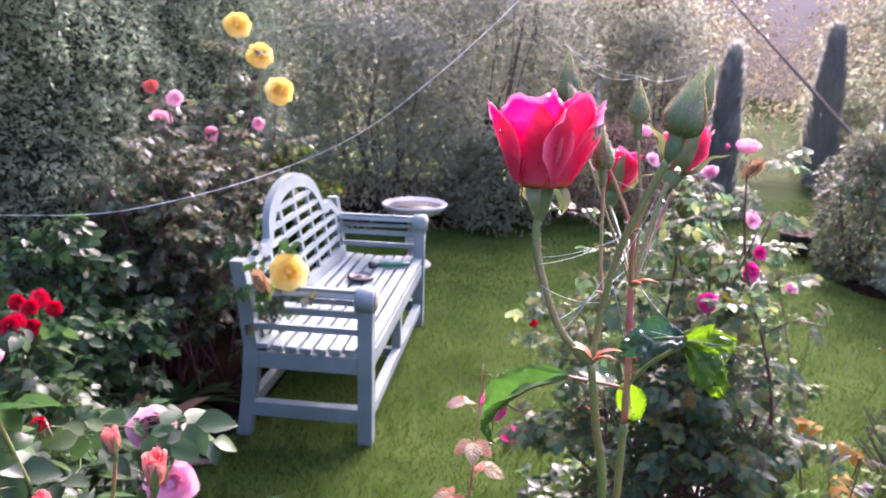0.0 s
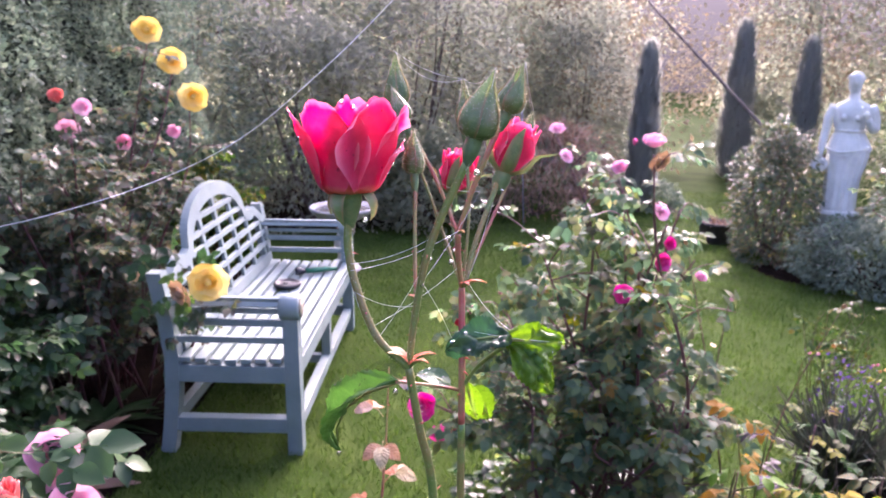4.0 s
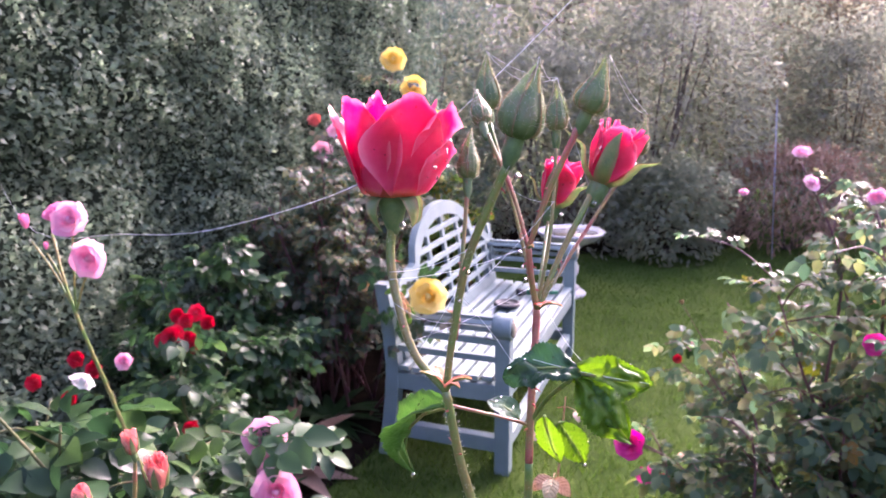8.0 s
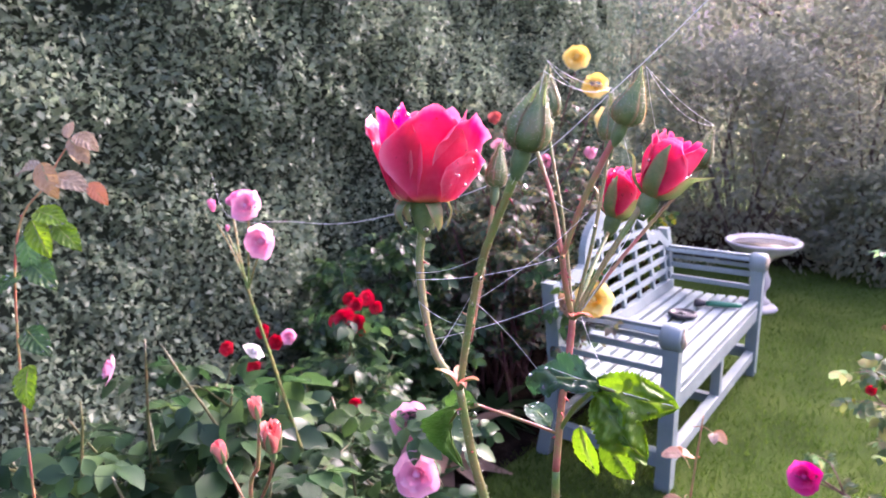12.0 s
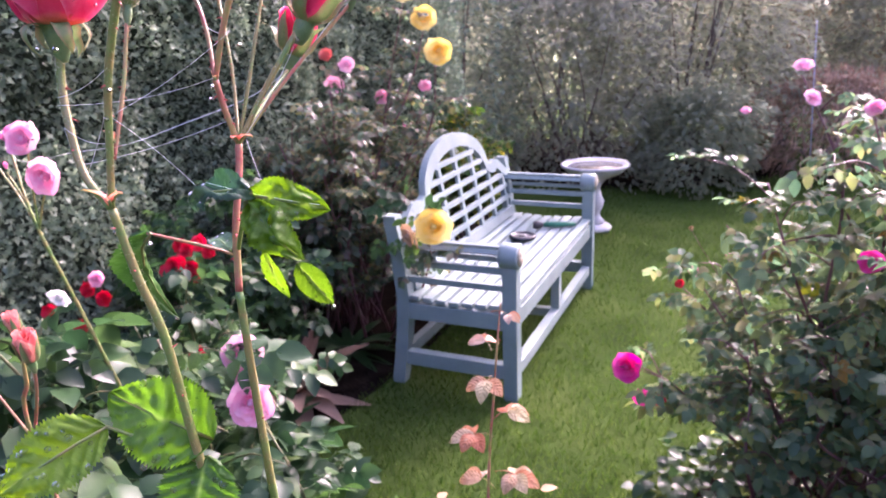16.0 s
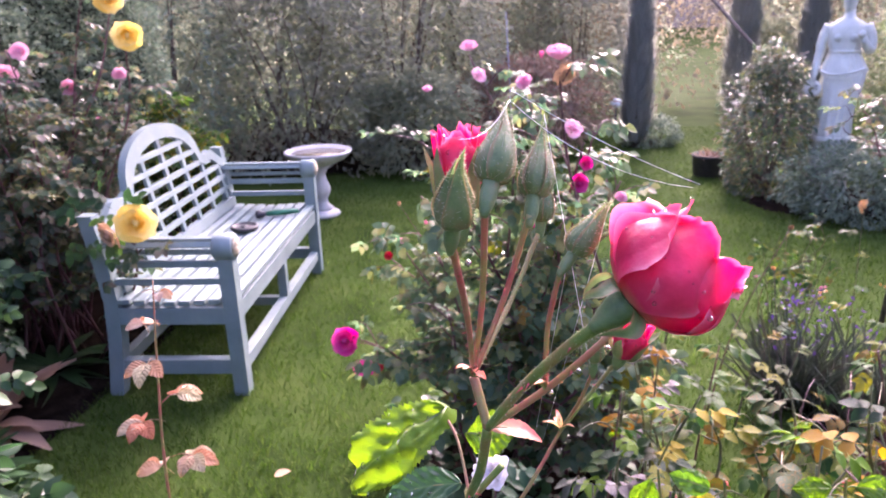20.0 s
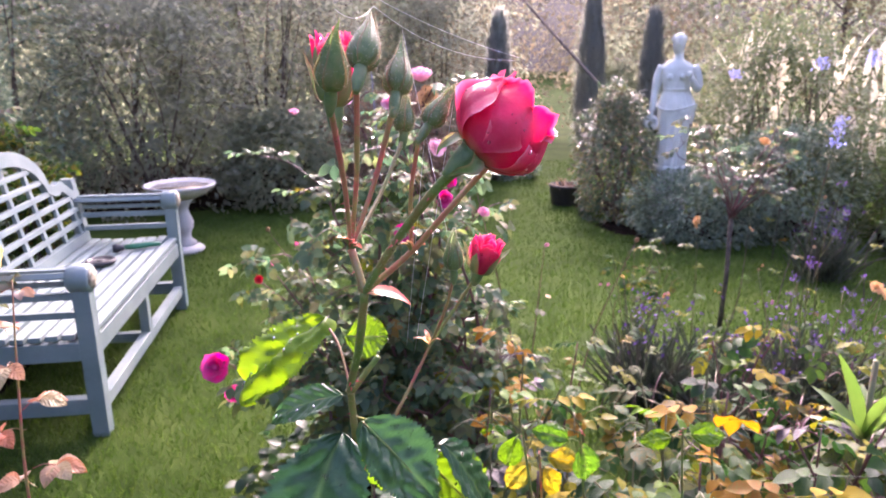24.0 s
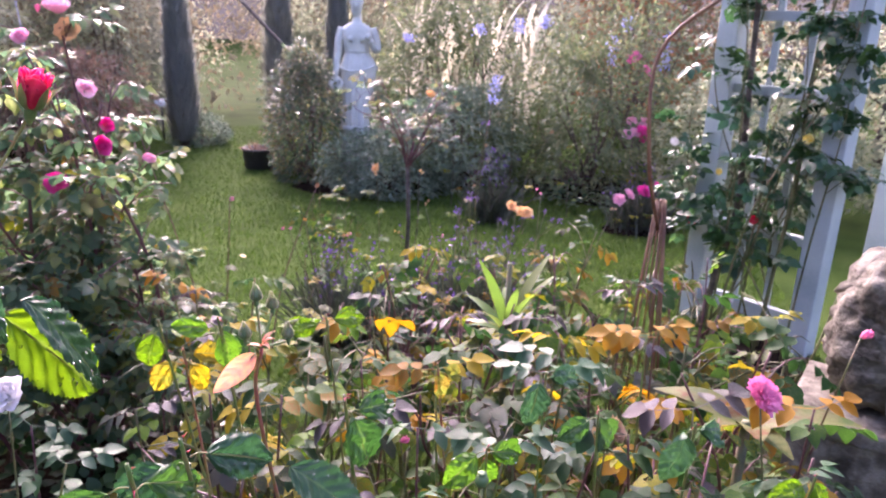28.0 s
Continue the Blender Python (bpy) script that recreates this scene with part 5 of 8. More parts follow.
for i, (x, y, h, sd) in enumerate(NEAR):
    rose_bush("rose_bush", x, y, ring_tops(x, y, 12, 0.31, 0.28, h, sd), ("rose bush with yellowing and bronze autumn leaves", "thinning rose bush with green and yellow leaves")[i % 2], "autumn_leaf", 75, 0.105, ("cane", "purple_cane")[i % 2], 0.34, 3, "autumn_leaf_one", 75, seed=sd, group="roses in the near bed", low=False)

THIN = leaf_base(0.035, 4, 0.2, 0.25)
# lavender and catmint beyond the near bed
for x, y, r in ((2.15, 3.0, 0.24), (2.5, 3.05, 0.16), (1.85, 3.15, 0.12), (4.5, 4.13, 0.2), (3.6, 4.75, 0.14)):
    ob = thing("lavender", pose(x, y, 0), "grey green lavender clump with violet flower spikes", "lavender", "lavender clumps")
    n = 420
    d = unit(n)
    d[:, 2] = np.abs(d[:, 2]) + 0.9
    scatter("foliage", THIN, (np.stack([rng.normal(0, r * 0.5, n), rng.normal(0, r * 0.4, n), np.zeros(n)], 1), d, unit(n), rng.uniform(0.12, 0.36, n)), M["lavender"], ob)
    k = 110
    q = unit(k)
    scatter("flower_cover", LEAF_LOW, (np.stack([rng.normal(0, r * 0.7, k), rng.normal(0, r * 0.6, k), rng.uniform(0.25, 0.5, k)], 1), q, unit(k), rng.uniform(0.012, 0.026, k)), M["violet"], ob)

# ---------------------------------------------------------------- statue among shrubs
st = Soup()


def limb(pts, radii, sides=14):
    line = smooth_line(pts, 4)
    k = (len(line) - 1) / (len(radii) - 1)
    rr = [radii[min(len(radii) - 1, int(i / k))] + (radii[min(len(radii) - 1, int(i / k) + 1)] - radii[min(len(radii) - 1, int(i / k))]) * (i / k - int(i / k)) for i in range(len(line))]
    st.tube(line, rr, sides)


def drape(sections, folds, depth, wave=0.0):
    """A draped mass: rings of height, half width, half depth and sideways shift, with folds that fade towards the top."""
    n, base = 56, len(st.v)
    z0, z1 = sections[0][0], sections[-1][0]
    for z, rx, ry, dx in sections:
        fade = depth * (1 - (z - z0) / (z1 - z0)) ** 0.6
        for k in range(n):
            a = 2 * math.pi * k / n
            q = 1 + fade * (math.sin(a * folds + 3 * z) + 0.5 * math.sin(a * (folds + 4) + 1.3))
            st.v.append(Vector((dx + rx * q * math.cos(a), ry * q * math.sin(a), z + wave * math.cos(2 * a + 0.6) * (z < z0 + 0.02))))
    for i in range(len(sections) - 1):
        for k in range(n):
            a, b = base + i * n + k, base + i * n + (k + 1) % n
            st.f.append((a, b, b + n, a + n))


drape([(0.5, 0.12, 0.1, -0.01), (0.54, 0.128, 0.105, -0.01), (0.66, 0.118, 0.098, -0.005), (0.8, 0.13, 0.1, 0.0), (0.92, 0.148, 0.108, 0.012), (1.0, 0.15, 0.108, 0.015), (1.08, 0.125, 0.09, 0.008)], 13, 0.07)
drape([(0.97, 0.162, 0.122, 0.015), (1.01, 0.158, 0.117, 0.014), (1.07, 0.135, 0.1, 0.008), (1.135, 0.106, 0.08, 0.003), (1.15, 0.1, 0.076, 0.002)], 15, 0.04, 0.03)
drape([(1.12, 0.108, 0.084, 0.002), (1.15, 0.106, 0.082, 0.0), (1.2, 0.116, 0.086, -0.003), (1.26, 0.128, 0.088, -0.004), (1.31, 0.136, 0.08, -0.004), (1.345, 0.12, 0.066, -0.003), (1.372, 0.072, 0.05, -0.002), (1.39, 0.042, 0.042, 0.0), (1.43, 0.036, 0.038, 0.0), (1.46, 0.038, 0.042, -0.002)], 9, 0.02)
st.lathe([(0.001, -0.088), (0.026, -0.082), (0.044, -0.052), (0.053, -0.01), (0.056, 0.03), (0.05, 0.06), (0.03, 0.08), (0.001, 0.086)], 22, Matrix.Translation((-0.004, -0.012, 1.515)) @ Matrix.Rotation(0.06, 4, "Y"), 0.93, 1.12)
for k in range(30):
    a = math.pi * (0.08 + 0.84 * k / 29)
    c = Vector((-0.004 + 0.054 * math.cos(a * 1.0), 0.0, 1.535 + 0.05 * math.sin(a)))
    for dy in (-0.02, 0.012):
        st.lathe([(0.001, -0.014), (0.009, -0.009), (0.013, 0), (0.009, 0.009), (0.001, 0.014)], 8, Matrix.Translation(c + Vector((0, dy, 0))))
st.lathe([(0.001, -0.034), (0.03, -0.022), (0.037, 0), (0.03, 0.022), (0.001, 0.034)], 14, Matrix.Translation((0.0, 0.068, 1.52)))
for sx in (-0.05, 0.045):
    st.lathe([(0.001, -0.036), (0.024, -0.026), (0.035, 0), (0.024, 0.026), (0.001, 0.036)], 16, Matrix.Translation((sx, -0.062, 1.245)))
st.tube([(-0.004, -0.066, 1.535), (-0.004, -0.081, 1.507), (-0.004, -0.07, 1.5)], [0.006, 0.011, 0.006], 8)
limb([(-0.12, 0.005, 1.335), (-0.155, 0.005, 1.24), (-0.165, 0.0, 1.14), (-0.178, -0.035, 1.03), (-0.185, -0.06, 0.95)], [0.042, 0.04, 0.034, 0.029, 0.02])
st.lathe([(0.001, -0.04), (0.018, -0.03), (0.024, 0), (0.018, 0.03), (0.001, 0.04)], 12, Matrix.Translation((-0.188, -0.065, 0.93)))
limb([(0.122, 0.005, 1.335), (0.16, 0.005, 1.25), (0.172, -0.005, 1.165), (0.15, -0.06, 1.17), (0.112, -0.105, 1.245)], [0.042, 0.04, 0.035, 0.03, 0.024])
st.lathe([(0.001, -0.032), (0.02, -0.022), (0.027, 0), (0.02, 0.022), (0.001, 0.032)], 12, Matrix.Translation((0.1, -0.118, 1.27)))
st.lathe([(0.018, -0.018), (0.05, -0.022), (0.066, -0.01), (0.066, 0.01), (0.05, 0.022), (0.018, 0.018), (0.012, 0.0)], 24, Matrix.Translation((-0.185, -0.075, 0.865)) @ Matrix.Rotation(1.25, 4, "X"))
for z, rx, ry in ((1.145, 0.11, 0.086), (1.0, 0.164, 0.124)):
    st.tube([(0.006 + rx * math.cos(2 * math.pi * k / 40), ry * math.sin(2 * math.pi * k / 40), z + 0.022 * math.cos(4 * math.pi * k / 40 + 0.6) * (z < 1.1)) for k in range(41)], 0.008, 6)
st.lathe([(0.001, 0.0), (0.17, 0.0), (0.17, 0.03), (0.15, 0.05), (0.15, 0.45), (0.17, 0.465), (0.17, 0.5), (0.001, 0.501)], 8)
statue = st.link("statue", M["marble"])
statue.matrix_basis = pose(3.16, 6.42, 0, 0, 0, -22) @ Matrix.Diagonal((1.0, 1.0, 1.0, 1))
tagged(statue, "white weathered stone statue of a draped standing figure", "statue")

shrub("shrub", (2.74, 6.62, 0.45), (0.33, 0.42, 0.72), 5500, 0.05, M["rose_leaf_purple"], "bushy shrub with reddish leaf tips around the statue", seed=21, twigs=16)
shrub("shrub", (3.28, 5.85, 0.2), (0.68, 0.4, 0.32), 7000, 0.04, M["hedge"], "low dark green mounded shrub below the statue", seed=22)
shrub("shrub", (3.9, 5.9, 0.4), (0.7, 0.5, 0.5), 6500, 0.045, M["hedge"], "dark green mounded shrub beside the statue", seed=23)
shrub("shrub", (4.2, 6.7, 0.8), (0.9, 0.6, 1.0), 6000, 0.06, M["mid_shrub"], "leafy green perennials behind the statue", seed=24, amount=0.7, twigs=24)
shrub("shrub", (5.0, 5.4, 0.6), (0.8, 0.7, 0.85), 6500, 0.06, M["mid_shrub"], "green leafy rose shrub with pink blooms", seed=25, amount=0.7, twigs=24)
shrub("shrub", (5.7, 4.2, 0.5), (0.7, 0.8, 0.65), 6500, 0.055, M["tree"], "green leafy border shrub", seed=26)
shrub("shrub", (6.6, 6.6, 1.3), (0.8, 0.8, 1.1), 3200, 0.06, M["rust"], "shrub with russet autumn leaves", seed=27)
shrub("shrub", (6.8, 3.2, 0.9), (0.9, 1.0, 1.1), 6500, 0.06, M["tree"], "green leafy border shrub", seed=28)

# small dark pot on the lawn
pot = thing("plant_pot", pose(2.43, 7.2, 0), "small dark pot of soil standing on the lawn", "pot")
Soup().lathe([(0.001, 0), (0.12, 0), (0.135, 0.02), (0.15, 0.17), (0.158, 0.175), (0.158, 0.2), (0.145, 0.2), (0.135, 0.17), (0.001, 0.165)], 24).link("pot_body", M["terracotta"], pot)
scatter("twig_mulch", LONG, (unit(60) * [0.1, 0.1, 0] + [0, 0, 0.17], unit(60) + [0, 0, 0.5], unit(60), rng.uniform(0.05, 0.12, 60)), M["dry"], pot)

# leaning dark pole
pole = thing("leaning_pole", pose(0, 0, 0), "long dark wooden pole leaning among the shrubs", "pole")
Soup().tube([(3.1, 7.0, 0.0), (2.95, 7.6, 1.0), (2.34, 10.9, 2.4), (2.2, 11.8, 2.8)], [0.02, 0.019, 0.016, 0.014], 8).link("pole_shaft", M["bark"], pole)

# white trellis panel with a climbing rose
TR = pose(3.65, 2.76, 0, 0, 0, -78.8)
trellis = thing("trellis", TR, "white painted wooden trellis panel of an arch", "trellis")
for x in (0.0, 0.56):
    part("post", slab(x - 0.05, x + 0.05, -0.05, 0.05, 0, 2.2, 0.006), M["white"], trellis)
for z in (0.1, 0.5, 0.82, 1.14, 1.46, 1.8):
    part("cross_bar", slab(0.051, 0.509, -0.018, 0.018, z, z + (0.075 if z < 0.2 else 0.042)), M["white"], trellis)
for x in (0.2, 0.36):
    part("upright_bar", slab(x - 0.016, x + 0.016, 0.019, 0.034, 0.1, 2.1), M["white"], trellis)
far = copy_thing(trellis, pose(4.61, 2.45, 0, 0, 0, -78.8))


def on_trellis(u, z, off=0.12):
    """A place u metres along the panel, z up and off in front of it."""
    return (3.65 + 0.194 * u - 0.981 * off, 2.76 - 0.981 * u - 0.194 * off, z)


CR = on_trellis(0.25, 0)[:2]
CLIMB = [(-0.1, 1.05), (0.0, 1.35), (0.12, 1.75), (0.3, 1.95), (0.45, 1.7), (0.55, 1.45), (0.35, 1.25), (0.5, 1.1), (0.22, 1.1), (0.6, 1.6), (0.4, 1.5), (0.65, 1.25), (-0.15, 0.75), (0.1, 0.7), (0.3, 0.6), (0.5, 0.75)]
cr = rose_bush("climbing_rose", *CR, [on_trellis(u, z, 0.1 + 0.05 * (k % 3)) for k, (u, z) in enumerate(CLIMB)], "climbing rose with dark leaves on the trellis", "rose_leaf", 420, 0.13, "cane", 0.45, 5, "dark_leaf", 260, seed=40, r0=0.006, low=False, foot=0.16, twig=0.2)
Soup().tube([Vector(q) - Vector((*CR, 0)) for q in smooth_line([on_trellis(0.12, 0), on_trellis(0.16, 0.25), on_trellis(0.22, 0.62), on_trellis(0.2, 1.0), on_trellis(0.17, 1.5), on_trellis(0.15, 2.1)], 6)], [0.017 - 0.0002 * k for k in range(31)], 9).link("main_stem", M["bark"], cr)
Soup().tube([Vector(q) - Vector((*CR, 0)) for q in smooth_line([on_trellis(0.42, 0), on_trellis(0.44, 0.4), on_trellis(0.47, 0.8), on_trellis(0.45, 1.2), on_trellis(0.5, 1.6)], 6)], [0.01 - 0.0002 * k for k in range(25)], 8).link("green_stem", M["cane"], cr)
for u, z, c, size in ((0.52, 1.0, "yellow", 0.02), (0.35, 0.62, "crimson", 0.018), (0.15, 0.8, "yellow", 0.014), (0.05, 0.55, "crimson", 0.022), (0.6, 1.2, "yellow", 0.018), (-0.1, 0.9, "whitish", 0.018), (0.28, 0.22, "whitish", 0.03), (0.02, 0.62, "deep_pink", 0.018)):
    bloom(cr, Vector(on_trellis(u, z, 0.2)) - Vector((*CR, 0)), c, size, (-0.7, -0.6, 0.3), 2)

# ---------------------------------------------------------------- the two near roses
drop_me = bpy.data.meshes.new("water_drop")
ds = Soup().lathe([(0.05, 1.0), (0.3, 0.92), (0.62, 0.62), (0.9, 0.2), (1.0, -0.2), (0.9, -0.6), (0.6, -0.9), (0.25, -1.04), (0.02, -1.07)], 14)
drop_me.from_pydata([tuple(v) for v in ds.v], [], ds.f)
drop_me.polygons.foreach_set("use_smooth", [True] * len(drop_me.polygons))
drop_me.materials.append(M["water"])


def hairs(parent, spots, L, mat):
    """Fine bristles standing on a surface: places and outward directions."""
    s = Soup()
    for p, d in spots:
        a = d.orthogonal().normalized() * L * 0.09
        b = d.cross(a)
        k = len(s.v)
        s.v += [p + a, p - 0.5 * a + 0.87 * b, p - 0.5 * a - 0.87 * b, p + d * L]
        s.f += [(k, k + 1, k + 3), (k + 1, k + 2, k + 3), (k + 2, k, k + 3)]
    ob = s.link("bristles", M[mat], parent)
    ob["kind"] = "stuff"


def frame_on(a, b, turn):
    return Matrix.Translation(a) @ (b - a).to_track_quat("Z", "Y").to_matrix().to_4x4() @ Matrix.Rotation(turn, 4, "Z")


def fields(ob, **values):
    for nm, val in values.items():
        ob.data.attributes.new(nm, "FLOAT", "POINT").data.foreach_set("value", val)


def bud_hip(parent, m, r, L):
    return Soup().lathe([(r * 0.2, -0.06 * L), (r * 0.27, -0.02 * L), (r * 0.36, 0.03 * L), (r * 0.43, 0.08 * L), (r * 0.46, 0.13 * L), (r * 0.45, 0.18 * L), (r * 0.44, 0.225 * L), (r * 0.5, 0.265 * L)], 18, m).link("hip", M["bud"], parent)


def bud(parent, base, tip, r, hip=True):
    """A closed rosebud: hip, onion-shaped body and five sepals drawn out to a point."""
    a, b = Vector(base), Vector(tip)
    L = (b - a).length * 0.98
    r = max(r * 0.86, 0.15 * L)
    m = frame_on(a, b, random.uniform(0, 6.28))
    h = 0.25 * L if hip else 0.0
    zs = [0, 0.04, 0.12, 0.22, 0.33, 0.46, 0.6, 0.74, 0.88, 1]
    rs = [0.5, 0.74, 0.95, 1.02, 0.98, 0.82, 0.58, 0.34, 0.15, 0.03]
    core = Soup().lathe([(r * q * 0.93, h + z * (L - h)) for q, z in zip(rs[:7], zs[:7])], 18, m).link("bud", M["bud"], parent)
    if hip:
        bud_hip(core, m, r, L)
    lean = random.uniform(0, 6.28)
    spots = []
    for k in range(5):
        s = Soup()
        rim = []
        a0 = 2 * math.pi * k / 5
        nv, nu = 18, 14
        stray = 0.22 if k == 2 else 0.0
        for j in range(nv + 1):
            t = j / nv
            body = np.interp(t, zs, rs) * r
            half = 0.72 * np.interp(t, [0, 0.25, 0.6, 1], [1, 1.0, 0.85, 0.6])
            off = Vector((math.cos(a0), math.sin(a0), 0)) * stray * r * max(0, t - 0.45) * 3 + Vector((math.cos(lean), math.sin(lean), 0)) * r * 0.5 * max(0, t - 0.7) ** 1.5 * 3
            for i in range(nu + 1):
                q = 2 * i / nu - 1
                ang = a0 + q * half
                rr = body * (1.0 + 0.07 * (1 - q * q) + 0.13 * abs(q) ** 10 + 0.012 * math.cos(q * 13 + k) + 0.07 * noise.noise(Vector((q * 4 + k, t * 5, r * 900)))) + 0.07 * r * (k % 2)
                p = Vector((rr * math.cos(ang), rr * math.sin(ang), h + (L - h) * t * (1 - 0.06 * (k % 3)))) + off
                s.v.append(m @ p)
                rim.append(0.75 * max(0, abs(q) - 0.8) / 0.2)
                if random.random() < 0.3:
                    spots.append((s.v[-1].lerp(s.v[max(0, len(s.v) - 2 - nu)], random.random()), (m.to_3x3() @ Vector((math.cos(ang), math.sin(ang), 0.4))).normalized()))
        for j in range(nv):
            for i in range(nu):
                c = j * (nu + 1) + i
                s.f.append((c, c + 1, c + nu + 2, c + nu + 1))
        fields(s.link("sepal", M["sepal"], core), rim=rim)
    hairs(core, spots, 0.001, "fuzz")
    return core


def hero_petal(half, r0, belly, rim_r, h, roll=0.1, side=0.0, point=0.06, sd=0.0, ripple=0.03, nu=22, nv=22):
    """One cupped petal; roll curls its top edge out, side curls one flank out."""
    v, f, claw, edge = [], [], [], []
    for j in range(nv + 1):
        t = j / nv
        for i in range(nu + 1):
            u = 2 * i / nu - 1
            w = half * (0.45 + 0.55 * min(1, t * 2.0) ** 0.7) * (1 - 0.3 * max(0, (t - 0.65) / 0.35) ** 2)
            top = 1 - 0.2 * abs(u) ** 2.6 + point * math.exp(-((u - 0.1) / 0.28) ** 2) + 0.06 * noise.noise(Vector((u * 2.6, sd, 3))) + 0.03 * noise.noise(Vector((u * 9, sd, 8)))
            g = max(0, (t - 0.5) / 0.5)
            if rim_r > 0.79 * belly:
                rad = r0 + (0.5 * belly - r0) * min(1, t / 0.07) ** 0.5 + 0.5 * belly * min(1, max(0, t - 0.03) / 0.72) ** 0.75 + (rim_r - belly) * g * g * (3 - 2 * g)
            else:
                rad = r0 + (belly - r0) * math.sin(math.pi / 2 * min(1, t / 0.5)) ** 0.62 + (rim_r - belly) * g * g * (3 - 2 * g)
            e = max(0, (t - 0.78) / 0.22) ** 2
            fl = max(0, (u * (1 if side > 0 else -1) - 0.62) / 0.38) ** 1.6 * abs(side) * min(1, t * 1.6)
            rad += roll * e + fl + 0.035 * u + ripple * noise.noise(Vector((u * 1.9 + sd, t * 2.1, sd * 1.7))) * (0.25 + t) + 0.03 * noise.noise(Vector((u * 6 + sd, t * 5, sd))) * t * max(abs(u), t) + 0.012 * noise.noise(Vector((u * 15 + sd, t * 4, sd))) * t
            z = h * t * top - 0.5 * roll * e
            v.append((rad * math.cos(u * w), rad * math.sin(u * w), z))
            claw.append(max(0, 1 - t / 0.13) * 0.7)
            edge.append(max(max(0, (t - 0.9) / 0.1), max(0, (abs(u) - 0.86) / 0.14) * min(1, t * 2)) ** 1.3 * 0.7 + 0.22 * min(1, 2.2 * fl))
    for j in range(nv):
        for i in range(nu):
            a = j * (nu + 1) + i
            f.append((a, a + 1, a + nu + 2, a + nu + 1))
    return v, f, claw, edge


def set_petals(head, m, rows, mats, wet=5):
    for k, (az, args, which) in enumerate(rows):
        v, f, claw, edge = hero_petal(*args)
        pm = m @ Matrix.Rotation(radians(az), 4, "Z")
        ob = Soup().add(v, f, pm).link("petal", M[mats[which]], head)
        fields(ob, claw=claw, rim=edge)
        for _ in range(2 * wet if args[2] > 0.6 else 0):
            j = random.randrange(len(v) // 4, len(v) - 8)
            q = Vector(v[j])
            share("water_drop", drop_me, Matrix.Translation(pm @ (q + Vector((q.x, q.y, 0)).normalized() * 0.012)) @ Matrix.Scale(0.00025 + 0.0007 * random.random() ** 3, 4), head)


def inner_rows(sd, tall=1.7):
    out = []
    for n, belly, rim_r, h, half in ((3, 0.2, 0.07, tall * 0.97, 1.3), (4, 0.4, 0.22, tall, 1.15), (5, 0.6, 0.42, tall, 1.0)):
        for i in range(n):
            out.append((360 * (i + 0.3 * n) / n + 11 * i, (half, 0.08, belly, rim_r, h * (0.95 + 0.05 * math.sin(i * 2.1 + n)), 0.06, 0.05, 0.03, sd + n + i * 1.7, 0.07), i % 2))
    return out


def rose_head(parent, foot, tip, size, seed, rows, rot=0.0, tall=1.7):
    """A large half-open rose with each petal a mesh of its own; size is its radius."""
    m = Matrix.Translation(Vector(foot)) @ Vector(tip).to_track_quat("Z", "Y").to_matrix().to_4x4() @ Matrix.Rotation(rot, 4, "Z") @ Matrix.Scale(size, 4)
    head = Soup().lathe([(0.08, 0.0), (0.3, 0.05), (0.3, 0.3), (0.2, 0.9), (0.05, 1.3)], 16, m).link("rose_bloom", M["petal"], parent, "half-open hot pink rose beaded with dew")
    set_petals(head, m, inner_rows(seed, tall) + rows, ("petal", "petal_pale"))
    Soup().lathe([(0.09, -0.66), (0.12, -0.58), (0.18, -0.42), (0.235, -0.24), (0.26, -0.08), (0.25, 0.0), (0.3, 0.03), (0.1, 0.04)], 20, m).link("calyx", M["bud"], head)
    for k in range(5):
        s = Soup()
        rim = []
        ang = 2 * math.pi * k / 5 + 0.75
        curl = 0.85 + 0.25 * math.sin(k * 2.3)
        line = smooth_line([Vector((0.24, 0, 0.0)), Vector((0.4, 0, 0.035)), Vector((0.56 * curl, 0.02, -0.03)), Vector((0.62 * curl, 0.05, -0.2)), Vector((0.54 * curl, 0.06 * (k - 2), -0.4)), Vector((0.4, 0.07 * (k - 2), -0.58 * curl))], 5)
        for j, p in enumerate(line):
            t = j / (len(line) - 1)
            w = 0.15 * math.sin(math.pi * (0.3 + 0.69 * t)) + 0.004
            for q in (-1, -0.4, 0.4, 1):
                s.v.append(m @ Matrix.Rotation(ang, 4, "Z") @ (p + Vector((0.05 * abs(q) - 0.03, q * w, 0.03 * abs(q)))))
                rim.append(0.6 * (abs(q) > 0.9))
        for j in range(len(line) - 1):
            for i in range(3):
                b = j * 4 + i
                s.f.append((b, b + 1, b + 5, b + 4))
        fields(s.link("sepal", M["sepal"], head), rim=rim)
    return head


